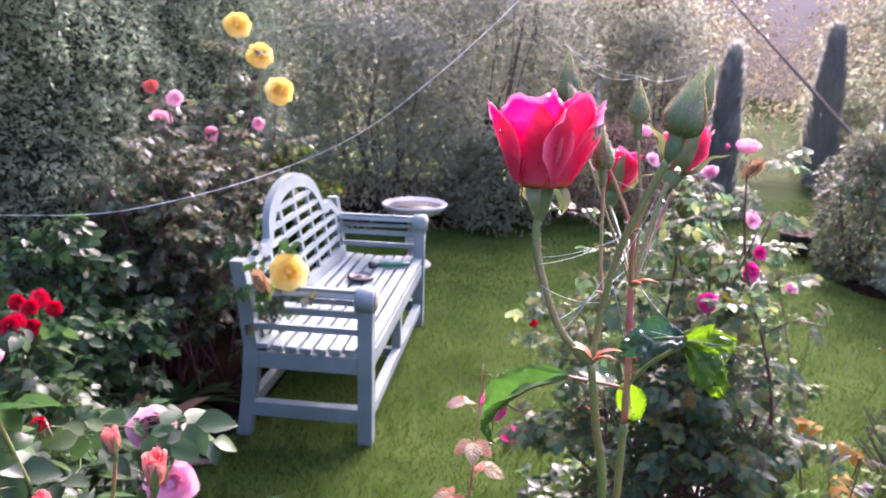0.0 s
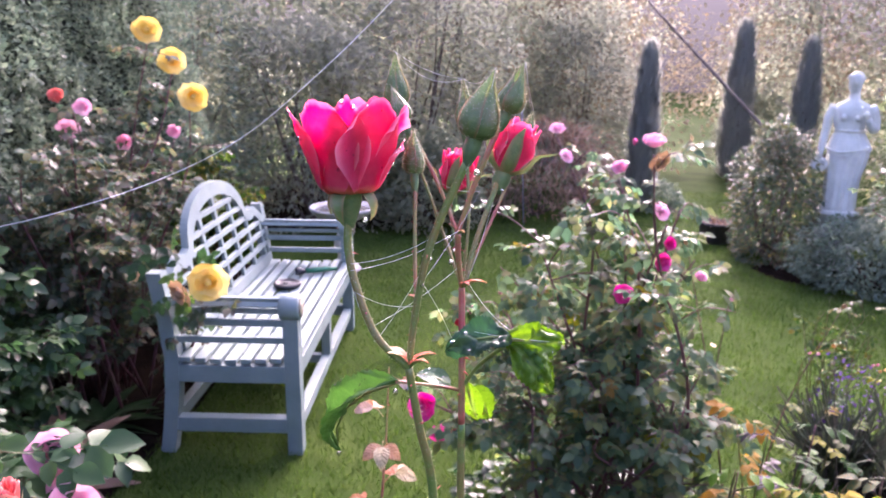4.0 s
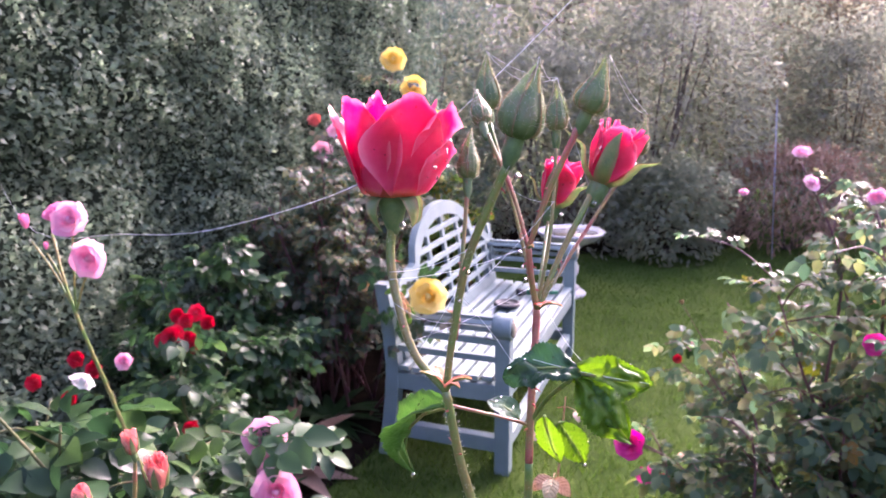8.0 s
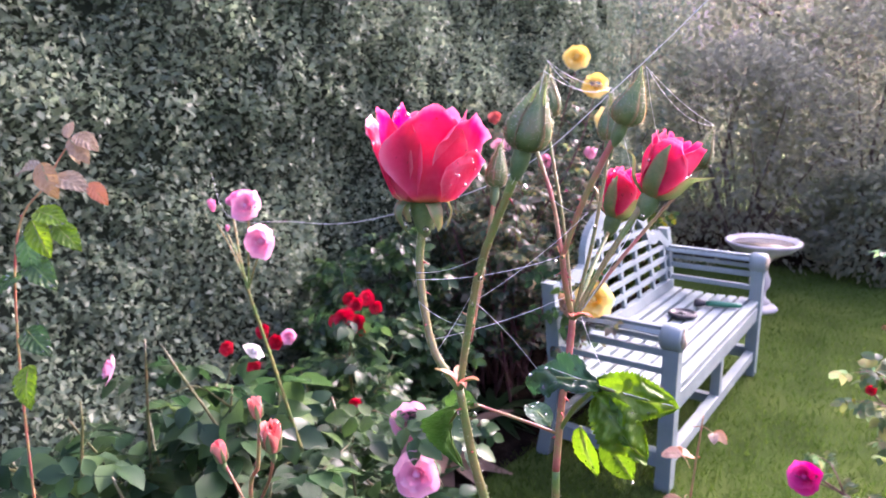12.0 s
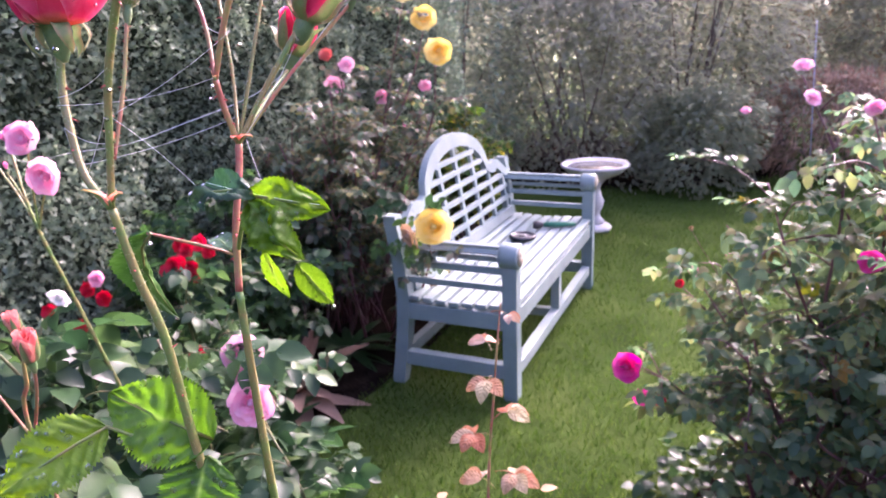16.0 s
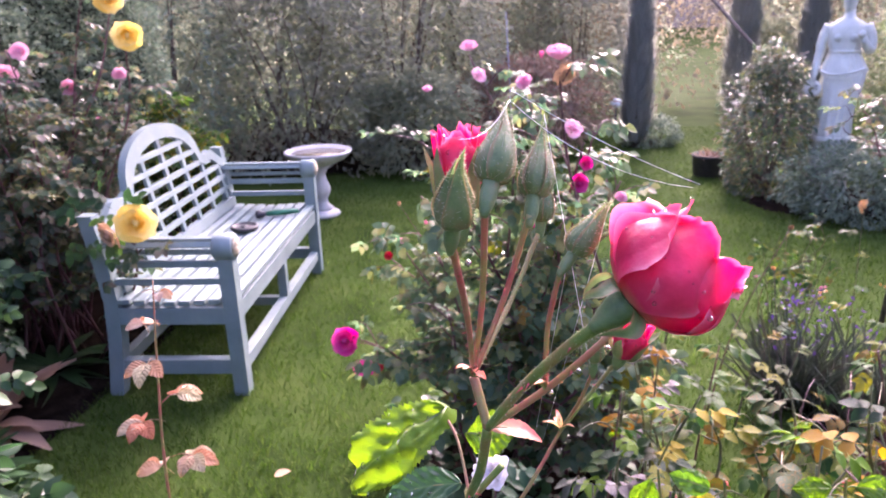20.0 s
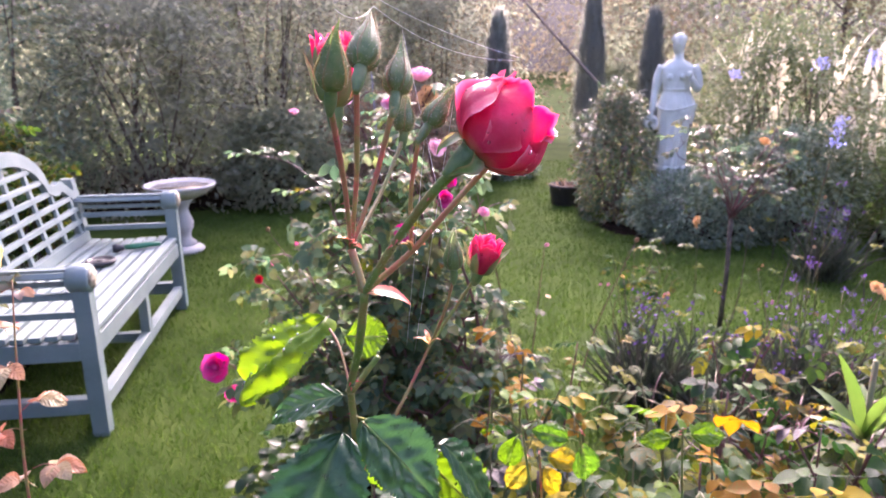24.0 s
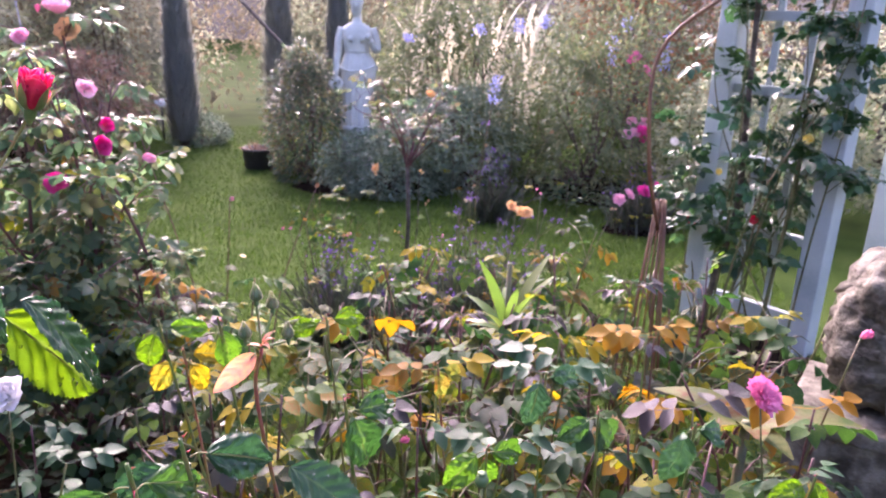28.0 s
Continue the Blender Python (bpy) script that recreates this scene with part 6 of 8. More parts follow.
def open_bud(parent, base, tip, r, mats=("petal", "petal"), spread=0.7, wet=4):
    """A bud breaking open: crinkled petals held by parting sepals over a hip."""
    a, b = Vector(base), Vector(tip)
    L = (b - a).length
    m = frame_on(a, b, random.uniform(0, 6.28))
    h = 0.22 * L
    core = Soup().lathe([(r * 0.4, h), (r * 0.62, h + 0.06 * L), (r * 0.5, h + 0.3 * L), (r * 0.1, h + 0.5 * L)], 16, m).link("opening_bud", M[mats[0]], parent)
    bud_hip(core, m, r * 0.86, L)
    H = 0.74 * L / r
    rows = []
    for n, belly, rim_r, hh in ((3, 0.45, 0.34, H), (4, 0.72, 0.62, H * 0.99), (4, 0.97, 0.86, H * 0.93)):
        for i in range(n):
            rows.append((360 * i / n + 40 * n, (1.15, 0.25, belly, rim_r, hh * (0.94 + 0.06 * math.sin(i * 3 + n)), 0.1, 0.12, 0.01, n * 3.1 + i + r * 900, 0.22), i % 2))
    set_petals(core, m @ Matrix.Translation((0, 0, h)) @ Matrix.Scale(r, 4), rows, mats, wet)
    for k in range(5):
        s = Soup()
        rim = []
        ang = 2 * math.pi * k / 5 + 0.3
        o = spread * (0.35, 1.0, 0.15, 0.8, 0.5)[k]
        line = smooth_line([(0.42 * r, 0, h - 0.01 * L), (0.95 * r, 0, h + 0.1 * L), (r * (1.08 + 0.25 * o), 0, h + 0.3 * L), (r * (1.06 + 0.8 * o), 0, h + (0.44 - 0.1 * o) * L), (r * (1.0 + 1.35 * o), 0.1 * r, h + (0.58 - 0.2 * o) * L)], 5)
        for j, p in enumerate(line):
            t = j / (len(line) - 1)
            w = r * (0.32 * math.sin(math.pi * (0.3 + 0.69 * t)) + 0.01)
            for q in (-1, -0.5, 0, 0.5, 1):
                s.v.append(m @ Matrix.Rotation(ang, 4, "Z") @ (p + Vector((-0.22 * r * q * q * (1 - t), q * w, 0))))
                rim.append(0.7 * (abs(q) > 0.9))
        for j in range(len(line) - 1):
            for i in range(4):
                c = j * 5 + i
                s.f.append((c, c + 1, c + 6, c + 5))
        fields(s.link("sepal", M["sepal"], core), rim=rim)
    return core


def stalk(parent, pts, r, mat="stem", thorns=0, name="stem"):
    line = smooth_line(pts, 8)
    rr = r if hasattr(r, "__len__") else (r, r)
    rr = (rr[0] * 0.82, min(rr[1], 0.0032) * 0.82)
    s = Soup().tube(line, [rr[0] + (rr[1] - rr[0]) * i / (len(line) - 1) for i in range(len(line))], 10)
    ob = s.link(name, M[mat], parent)
    if thorns:
        spots = []
        for i in range(1, len(line) - 1):
            if line[i].z > 0.9:
                d = (line[i + 1] - line[i]).normalized()
                for _ in range(7):
                    out = d.orthogonal().normalized()
                    out.rotate(Matrix.Rotation(random.uniform(0, 6.28), 3, d))
                    spots.append((line[i].lerp(line[i + 1], random.random()) + out * rr[1] * 0.85, (out - d * 0.2).normalized()))
        if spots:
            hairs(ob, spots, 0.0011, "thorn" if "red" in mat else "fuzz")
    for k in range(thorns):
        i = random.randrange(2, len(line) - 2)
        d = (line[i + 1] - line[i]).normalized()
        out = d.orthogonal().normalized()
        out.rotate(Matrix.Rotation(random.uniform(0, 6.28), 3, d))
        q = line[i] + out * rr[0] * 0.8
        L = rr[0] * random.uniform(0.9, 2.2)
        if k % 2:
            share("water_drop", drop_me, Matrix.Translation(line[i] - Vector((0, 0, rr[0] * 1.2)) + out * rr[0] * 0.5) @ Matrix.Scale(rr[0] * random.uniform(0.3, 0.55), 4), ob)
        Soup().tube([q, q + out * L * 0.5 - d * L * 0.1, q + out * L - d * L * 0.4], [rr[0] * 0.35, rr[0] * 0.16, rr[0] * 0.02], 6).link("thorn", M["thorn"], ob)
    return ob


def big_leaf(parent, base, tip, width, up, mat="hero_leaf", curl=0.2, fold=0.15, name="leaf", wave=0.06):
    """A serrated leaf with a midrib and veins pressed in, from stalk end to tip."""
    a, b = Vector(base), Vector(tip)
    L = (b - a).length
    m = Matrix.Translation(a) @ turn_to(b - a, up)
    s = Soup()
    nv, nu = (56, 20) if width > 0.024 else (40, 12) if width > 0.014 else (20, 6)
    rim = []
    sd = random.uniform(0, 20)
    for j in range(nv + 1):
        t = j / nv
        w = width * 0.5 * (math.sin(math.pi * t ** 0.78) ** 0.75 if 0 < t < 1 else 0.01)
        w *= 1 - 0.11 * (j % 2)
        for i in range(nu + 1):
            q = 2 * i / nu - 1
            vein = 0.022 * math.cos(2 * math.pi * (t * 7 - abs(q) * 1.6)) * min(1, abs(q) * 4) * width
            z = fold * abs(q) * w - curl * L * (t - 0.5) ** 2 * 2 + curl * L * 0.5 + vein + wave * width * (noise.noise(Vector((q * 1.6 + sd, t * 3, sd))) + 0.5 * noise.noise(Vector((q * 3.5 + sd, t * 8, sd))))
            s.v.append(m @ Vector((q * w, t * L, z)))
            rim.append(max(0.9 * (abs(q) < 0.06), 0.5 * max(0, math.cos(2 * math.pi * (t * 7 - abs(q) * 1.6))) ** 14 * (1 - 0.7 * abs(q))))
    for j in range(nv):
        for i in range(nu):
            k = j * (nu + 1) + i
            s.f.append((k, k + 1, k + nu + 2, k + nu + 1))
    ob = s.link(name, M[mat], parent)
    fields(ob, rim=rim)
    if name == "leaf" and mat in ("hero_leaf", "mid_leaf", "dark_leaf", "lit_leaf"):
        for _ in range(14 if width < 0.03 else 30):
            j = random.randrange(len(s.v) // 6, len(s.v) - 20)
            share("water_drop", drop_me, Matrix.Translation(s.v[j] + m.to_3x3() @ Vector((0, 0, 0.0006))) @ m.to_3x3().to_4x4() @ Matrix.Diagonal((1, 1, 0.32, 1)) @ Matrix.Scale((0.00035 + 0.0011 * random.random() ** 2.5) * min(1.5, width / 0.026), 4), ob)
    rib = Soup()
    rib.tube([m @ Vector((0, t * L, -curl * L * (t - 0.5) ** 2 * 2 + curl * L * 0.5 - 0.0004)) for t in (0, 0.25, 0.5, 0.75, 0.95)], [0.0008, 0.0007, 0.0006, 0.0004, 0.0002], 5)
    rib.link("midrib", M["stem"], ob)
    return ob


def bracts(parent, p, n, size, mat="bract"):
    for k in range(n):
        a = random.uniform(0, 6.28)
        d = Vector((math.cos(a), math.sin(a), random.uniform(0.1, 0.9)))
        big_leaf(parent, p, Vector(p) + d.normalized() * size * random.uniform(0.7, 1.3), size * 0.35, (0, 0, 1), mat, 0.35, 0.3, "bract", 0.2)


def drops(parent, spots):
    for p, r in spots:
        share("water_drop", drop_me, Matrix.Translation(Vector(p) - Vector((0, 0, r * 0.9))) @ Matrix.Scale(r, 4), parent)


def thread(parent, a, b, sag, r=0.00008):
    a, b = Vector(a), Vector(b)
    pts = [a.lerp(b, t / 10) - Vector((0, 0, sag * 4 * (t / 10) * (1 - t / 10))) for t in range(11)]
    return Soup().tube(pts, r, 5).link("silk_thread", M["silk"], parent)


# first rose: two stems with a pink bloom and buds
R1 = thing("rose_plant", pose(0, 0, 0), "dew-covered rose stems with a pink bloom and green buds", "rose", "near roses")
cal, fork, knot, esplit, low = (0.4095, 0.662, 1.5685), (0.436, 0.653, 1.508), (0.454, 0.710, 1.526), (0.452, 0.703, 1.555), (0.456, 0.696, 1.46)
rose_head(R1, (0.4095, 0.663, 1.5795), (-0.02, 0.03, 1), 0.0214, 1.0, [
    (35, (0.9, 0.14, 0.76, 0.74, 1.72, 0.1, 0.1, 0.05, 31.0), 0),
    (85, (0.95, 0.14, 0.72, 0.7, 1.78, 0.1, 0.0, 0.06, 32.0), 1),
    (135, (0.9, 0.14, 0.74, 0.74, 1.72, 0.12, -0.1, 0.05, 33.0), 0),
    (-116, (0.95, 0.15, 0.9, 0.8, 1.8, 0.08, 0.0, 0.04, 34.0), 0),
    (-35, (0.85, 0.15, 0.76, 0.68, 1.84, 0.12, 0.1, 0.05, 35.0), 0),
    (205, (0.74, 0.15, 0.95, 0.97, 1.66, 0.1, 0.0, 0.02, 36.0), 0),
    (-38, (0.84, 0.15, 0.98, 0.92, 1.78, 0.06, -0.4, 0.05, 37.0), 0),
    (2, (0.68, 0.15, 0.93, 1.0, 1.68, 0.16, 0.1, 0.02, 38.0), 1),
    (8, (0.6, 0.15, 0.98, 1.0, 1.05, 0.08, 0.08, 0.02, 39.0), 1),
    (-78, (0.5, 0.15, 0.86, 0.72, 1.84, 0.1, 0.12, 0.03, 40.0), 0)], 2.553, 1.66)
stalk(R1, [fork, (0.4225, 0.6535, 1.521), (0.4135, 0.657, 1.541), (0.4095, 0.66, 1.557), cal], (0.0019, 0.0022), "stem", 5)
stalk(R1, [fork, (0.4385, 0.655, 1.531), (0.4445, 0.656, 1.561), (0.459, 0.657, 1.596)], (0.0017, 0.002), "stem", 6)
stalk(R1, [fork, (0.4405, 0.656, 1.478), (0.4455, 0.660, 1.45), (0.4485, 0.6635, 1.40), (0.454, 0.67, 1.32), (0.462, 0.68, 1.2), (0.5, 0.72, 0.6), (0.52, 0.75, 0.0)], (0.0021, 0.005), "stem", 14)
stalk(R1, [(0.439, 0.656, 1.528), (0.4365, 0.668, 1.555), (0.4355, 0.676, 1.581)], (0.001, 0.001), "redstem", 4)
stalk(R1, [low, (0.4555, 0.700, 1.49), (0.4545, 0.707, 1.512), knot], (0.0021, 0.0019), "redstem", 6)
stalk(R1, [low, (0.4562, 0.697, 1.42), (0.457, 0.699, 1.36), (0.459, 0.703, 1.27), (0.463, 0.71, 1.15), (0.51, 0.74, 0.6), (0.55, 0.76, 0.0)], (0.0022, 0.005), "stem", 12)
stalk(R1, [knot, (0.4525, 0.706, 1.541), esplit], 0.0016, "redstem", 3)
stalk(R1, [esplit, (0.441, 0.712, 1.578), (0.428, 0.717, 1.601)], 0.0011, "redstem", 3)
stalk(R1, [esplit, (0.460, 0.705, 1.58), (0.4705, 0.7095, 1.606)], (0.0014, 0.0017), "redstem", 3)
stalk(R1, [knot, (0.439, 0.727, 1.56), (0.419, 0.743, 1.605)], 0.001, "stem", 3)
stalk(R1, [knot, (0.456, 0.722, 1.56), (0.4525, 0.740, 1.595)], 0.001, "stem", 3)
stalk(R1, [knot, (0.4605, 0.724, 1.549), (0.4695, 0.740, 1.574)], (0.0014, 0.0018), "stem", 3)
stalk(R1, [knot, (0.449, 0.735, 1.542), (0.4425, 0.764, 1.556)], 0.0012, "stem", 2)
stalk(R1, [knot, (0.467, 0.735, 1.555), (0.481, 0.767, 1.585)], 0.001, "redstem", 2)
bud(R1, (0.418, 0.745, 1.602), (0.415, 0.747, 1.638), 0.0068)
bud(R1, (0.427, 0.717, 1.600), (0.416, 0.731, 1.622), 0.0046)
bud(R1, (0.4525, 0.740, 1.594), (0.451, 0.744, 1.625), 0.0048)
bud(R1, (0.4355, 0.676, 1.580), (0.433, 0.684, 1.606), 0.0042)
bud(R1, (0.459, 0.657, 1.5955), (0.4685, 0.66, 1.631), 0.0086)
bud(R1, (0.4705, 0.7095, 1.604), (0.481, 0.712, 1.633), 0.0072)
open_bud(R1, (0.4425, 0.764, 1.555), (0.449, 0.773, 1.589), 0.0103, spread=1.0)
open_bud(R1, (0.4695, 0.741, 1.570), (0.482, 0.753, 1.607), 0.0117, spread=0.9)
bud(R1, (0.481, 0.767, 1.583), (0.487, 0.774, 1.608), 0.005)
big_leaf(R1, (0.4285, 0.675, 1.491), (0.389, 0.714, 1.430), 0.022, (-0.6, -0.35, 0.7), "mid_leaf", 0.3, 0.9, "leaf", 0.2)
big_leaf(R1, (0.479, 0.688, 1.51), (0.449, 0.682, 1.503), 0.02, (0.0, -0.55, 0.85), "dark_leaf", 0.35, 0.3, "leaf", 0.3)
big_leaf(R1, (0.474, 0.690, 1.508), (0.503, 0.709, 1.499), 0.019, (0.1, -0.85, 0.4), "hero_leaf", 0.4, 0.3, "leaf", 0.4)
big_leaf(R1, (0.478, 0.688, 1.506), (0.5, 0.69, 1.482), 0.019, (0.3, -0.9, 0.3), "hero_leaf", 0.4, 0.35, "leaf", 0.4)
big_leaf(R1, (0.484, 0.689, 1.505), (0.496, 0.686, 1.489), 0.012, (-0.4, -0.7, 0.5), "mid_leaf", 0.45, 0.35, "leaf", 0.35)
big_leaf(R1, (0.459, 0.735, 1.462), (0.469, 0.748, 1.436), 0.016, (0.3, -0.8, 0.3), "hero_leaf", 0.1)
big_leaf(R1, (0.457, 0.715, 1.474), (0.463, 0.722, 1.448), 0.014, (-0.2, -0.9, 0.3), "hero_leaf", 0.1)
big_leaf(R1, (0.450, 0.70, 1.478), (0.432, 0.708, 1.480), 0.012, (0, -0.3, 0.9), "dark_leaf", 0.25)
stalk(R1, [(0.4555, 0.699, 1.478), (0.464, 0.695, 1.492), (0.476, 0.687, 1.506)], 0.0012, "stem", 0, "petiole")
stalk(R1, [(0.4555, 0.699, 1.476), (0.449, 0.69, 1.482), (0.4265, 0.675, 1.491)], 0.0009, "redstem", 0, "petiole")
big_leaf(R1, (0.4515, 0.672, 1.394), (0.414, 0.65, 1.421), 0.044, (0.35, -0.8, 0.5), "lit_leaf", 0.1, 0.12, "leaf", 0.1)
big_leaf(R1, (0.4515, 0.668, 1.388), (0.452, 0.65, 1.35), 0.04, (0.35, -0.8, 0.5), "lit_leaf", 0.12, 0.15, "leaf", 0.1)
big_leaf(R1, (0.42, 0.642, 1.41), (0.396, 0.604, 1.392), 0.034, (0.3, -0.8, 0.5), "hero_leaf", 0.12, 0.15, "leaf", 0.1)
stalk(R1, [(0.4505, 0.668, 1.38), (0.44, 0.66, 1.392), (0.42, 0.642, 1.41)], 0.0009, "stem", 0, "petiole")
big_leaf(R1, (0.342, 0.645, 1.354), (0.334, 0.682, 1.37), 0.034, (-0.6, -0.5, 0.6), "hero_leaf", 0.15, 0.35)
big_leaf(R1, (0.354, 0.642, 1.334), (0.312, 0.645, 1.351), 0.03, (0.2, -0.6, 0.7), "dark_leaf", 0.15)
bracts(R1, knot, 4, 0.011)
bracts(R1, fork, 4, 0.012)
bracts(R1, esplit, 2, 0.006)
bracts(R1, (0.4405, 0.656, 1.535), 2, 0.006)
drops(R1, [((0.4265, 0.675, 1.487), 0.0014), ((0.389, 0.714, 1.4295), 0.0012), ((0.469, 0.748, 1.4355), 0.0012), ((0.4625, 0.657, 1.592), 0.0014), ((0.4445, 0.655, 1.556), 0.0009), ((0.4415, 0.654, 1.545), 0.0009), ((0.436, 0.653, 1.499), 0.0013), ((0.4485, 0.71, 1.54), 0.0013), ((0.4505, 0.70, 1.548), 0.0008), ((0.418, 0.6545, 1.572), 0.0013), ((0.407, 0.6545, 1.572), 0.001), ((0.4715, 0.737, 1.571), 0.001), ((0.4475, 0.705, 1.553), 0.0011), ((0.4645, 0.707, 1.57), 0.0009)])
tA, tB, tD, tE, tF = (0.415, 0.747, 1.638), (0.451, 0.744, 1.625), (0.469, 0.658, 1.631), (0.481, 0.712, 1.633), (0.487, 0.774, 1.608)
LINES = [(tA, tB, 0.003), (tA, tB, 0.007), (tB, tD, 0.004), (tE, tF, 0.002), (tE, tF, 0.006), (tE, (0.475, 0.745, 1.60), 0.004), ((0.4115, 0.655, 1.552), (0.4435, 0.656, 1.563), 0.002), ((0.4115, 0.655, 1.549), (0.452, 0.703, 1.556), 0.003), ((0.413, 0.655, 1.54), (0.44, 0.656, 1.535), 0.003), ((0.42, 0.654, 1.525), (0.454, 0.71, 1.538), 0.002), ((0.4235, 0.654, 1.521), (0.441, 0.656, 1.55), 0.001)]
LINES += [((0.441, 0.656, 1.545), (0.452, 0.69, 1.505), -0.002), ((0.457, 0.712, 1.528), (0.49, 0.69, 1.508), 0.006), ((0.462, 0.68, 1.515), (0.505, 0.70, 1.504), 0.001), ((0.441, 0.712, 1.578), (0.462, 0.705, 1.575), 0.002), ((0.469, 0.74, 1.57), (0.457, 0.712, 1.53), 0.002)]
for a, b, sg in LINES:
    thread(R1, a, b, sg)
anchors = [tA, tB, tD, tE, tF, (0.4115, 0.655, 1.552), (0.413, 0.655, 1.54), (0.42, 0.654, 1.525), (0.441, 0.656, 1.545), (0.452, 0.703, 1.556), (0.457, 0.712, 1.53), (0.462, 0.705, 1.575), (0.4405, 0.656, 1.535), (0.4585, 0.655, 1.592), (0.4695, 0.741, 1.572), (0.481, 0.767, 1.584)]
web = random.Random(5)
for _ in range(26):
    a, b = web.sample(anchors, 2)
    if (Vector(a) - Vector(b)).length < 0.065:
        thread(R1, a, b, web.uniform(0.0, 0.006), 0.00006)

# second rose
R2 = thing("rose_plant", pose(0.006, -0.009, -0.003), "dew-covered rose stem with a nodding pink bloom and buds", "rose", "near roses")
k2, f2, k3 = (0.794, 0.746, 1.401), (0.800, 0.740, 1.381), (0.823, 0.736, 1.402)
rose_head(R2, (0.848, 0.706, 1.452), (0.74, 0.05, 0.62), 0.0222, 4.0, [
    (0, (1.05, 0.15, 0.86, 0.5, 1.62, 0.12, 0.1, 0.03, 41.0), 0),
    (75, (1.0, 0.15, 0.88, 0.52, 1.6, 0.14, -0.3, 0.03, 42.0), 0),
    (140, (1.0, 0.15, 0.9, 0.56, 1.6, 0.12, 0.1, 0.03, 43.0), 0),
    (215, (1.05, 0.15, 0.92, 0.6, 1.56, 0.15, -0.14, 0.03, 44.0), 0),
    (290, (1.0, 0.15, 0.92, 0.62, 1.55, 0.2, 0.35, 0.03, 45.0), 0),
    (30, (0.8, 0.15, 0.98, 0.7, 1.4, 0.1, 0.14, 0.04, 46.0), 0),
    (180, (0.8, 0.15, 0.98, 0.68, 1.38, 0.1, -0.12, 0.04, 47.0), 1),
    (265, (0.8, 0.15, 1.0, 0.74, 1.34, 0.12, 0.14, 0.04, 48.0), 0)], 1.2, 1.5)
stalk(R2, [f2, (0.815, 0.728, 1.408), (0.831, 0.713, 1.433), (0.841, 0.706, 1.445)], (0.0022, 0.0028), "stem", 5)
stalk(R2, [f2, k3, (0.842, 0.728, 1.426), (0.866, 0.735, 1.45)], (0.0019, 0.0015), "redstem", 4)
stalk(R2, [f2, k2], 0.0024, "redstem", 1)
stalk(R2, [f2, (0.795, 0.76, 1.345), (0.786, 0.80, 1.30), (0.784, 0.832, 1.267), (0.79, 0.86, 1.1), (0.82, 0.9, 0.5), (0.85, 0.92, 0)], (0.0026, 0.006), "stem", 10)
for q, w in (((0.791, 0.705, 1.473), 1), ((0.801, 0.722, 1.480), 1), ((0.816, 0.752, 1.468), 1), ((0.82, 0.80, 1.446), 0.9)):
    stalk(R2, [k2, Vector(k2).lerp(Vector(q), 0.5) + Vector((0.001, 0.004, -0.002)), q], (0.0013 * w, 0.0016 * w), ("redstem", "stem")[int(w < 1)], 4)
stalk(R2, [k3, (0.823, 0.73, 1.43), (0.827, 0.722, 1.458)], 0.0012, "redstem", 3)
bud(R2, (0.791, 0.705, 1.470), (0.796, 0.692, 1.506), 0.0068)
bud(R2, (0.801, 0.722, 1.478), (0.8085, 0.745, 1.512), 0.0077)
bud(R2, (0.816, 0.752, 1.465), (0.821, 0.775, 1.5), 0.0072)
bud(R2, (0.82, 0.80, 1.443), (0.823, 0.805, 1.475), 0.006)
bud(R2, (0.827, 0.722, 1.456), (0.844, 0.732, 1.480), 0.0055)
open_bud(R2, (0.789, 0.752, 1.458), (0.789, 0.755, 1.506), 0.0105, spread=0.35)
side2 = [(0.784, 0.86, 1.2), (0.815, 0.872, 1.25), (0.836, 0.879, 1.291), (0.846, 0.86, 1.325), (0.851, 0.845, 1.352)]
stalk(R2, side2, (0.0017, 0.0011), "redstem", 4)
stalk(R2, [(0.836, 0.879, 1.291), (0.855, 0.88, 1.32), (0.868, 0.879, 1.341)], 0.0014, "stem", 3)
bud(R2, (0.851, 0.845, 1.35), (0.850, 0.838, 1.388), 0.0052)
open_bud(R2, (0.868, 0.879, 1.338), (0.878, 0.868, 1.376), 0.0105, spread=0.6)
bracts(R2, (0.836, 0.879, 1.291), 5, 0.011)
bracts(R2, k2, 5, 0.011)
bracts(R2, k3, 3, 0.009)
big_leaf(R2, f2, (0.822, 0.745, 1.372), 0.009, (0, -0.3, 0.9), "bract", 0.3)
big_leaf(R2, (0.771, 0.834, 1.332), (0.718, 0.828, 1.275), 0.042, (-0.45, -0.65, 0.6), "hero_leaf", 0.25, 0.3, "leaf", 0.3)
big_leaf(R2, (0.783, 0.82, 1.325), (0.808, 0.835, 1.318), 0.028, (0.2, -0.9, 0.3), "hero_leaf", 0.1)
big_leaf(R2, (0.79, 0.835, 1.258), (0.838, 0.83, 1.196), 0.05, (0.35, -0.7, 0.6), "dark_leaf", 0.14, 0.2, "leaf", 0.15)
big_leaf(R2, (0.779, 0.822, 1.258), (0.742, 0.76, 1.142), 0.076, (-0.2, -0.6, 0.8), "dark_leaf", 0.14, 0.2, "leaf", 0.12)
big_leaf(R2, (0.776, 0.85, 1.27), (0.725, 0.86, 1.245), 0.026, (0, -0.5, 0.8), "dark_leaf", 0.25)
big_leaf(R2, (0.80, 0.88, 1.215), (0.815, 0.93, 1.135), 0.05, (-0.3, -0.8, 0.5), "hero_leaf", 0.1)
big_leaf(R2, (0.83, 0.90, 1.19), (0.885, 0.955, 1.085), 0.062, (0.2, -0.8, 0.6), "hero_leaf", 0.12)
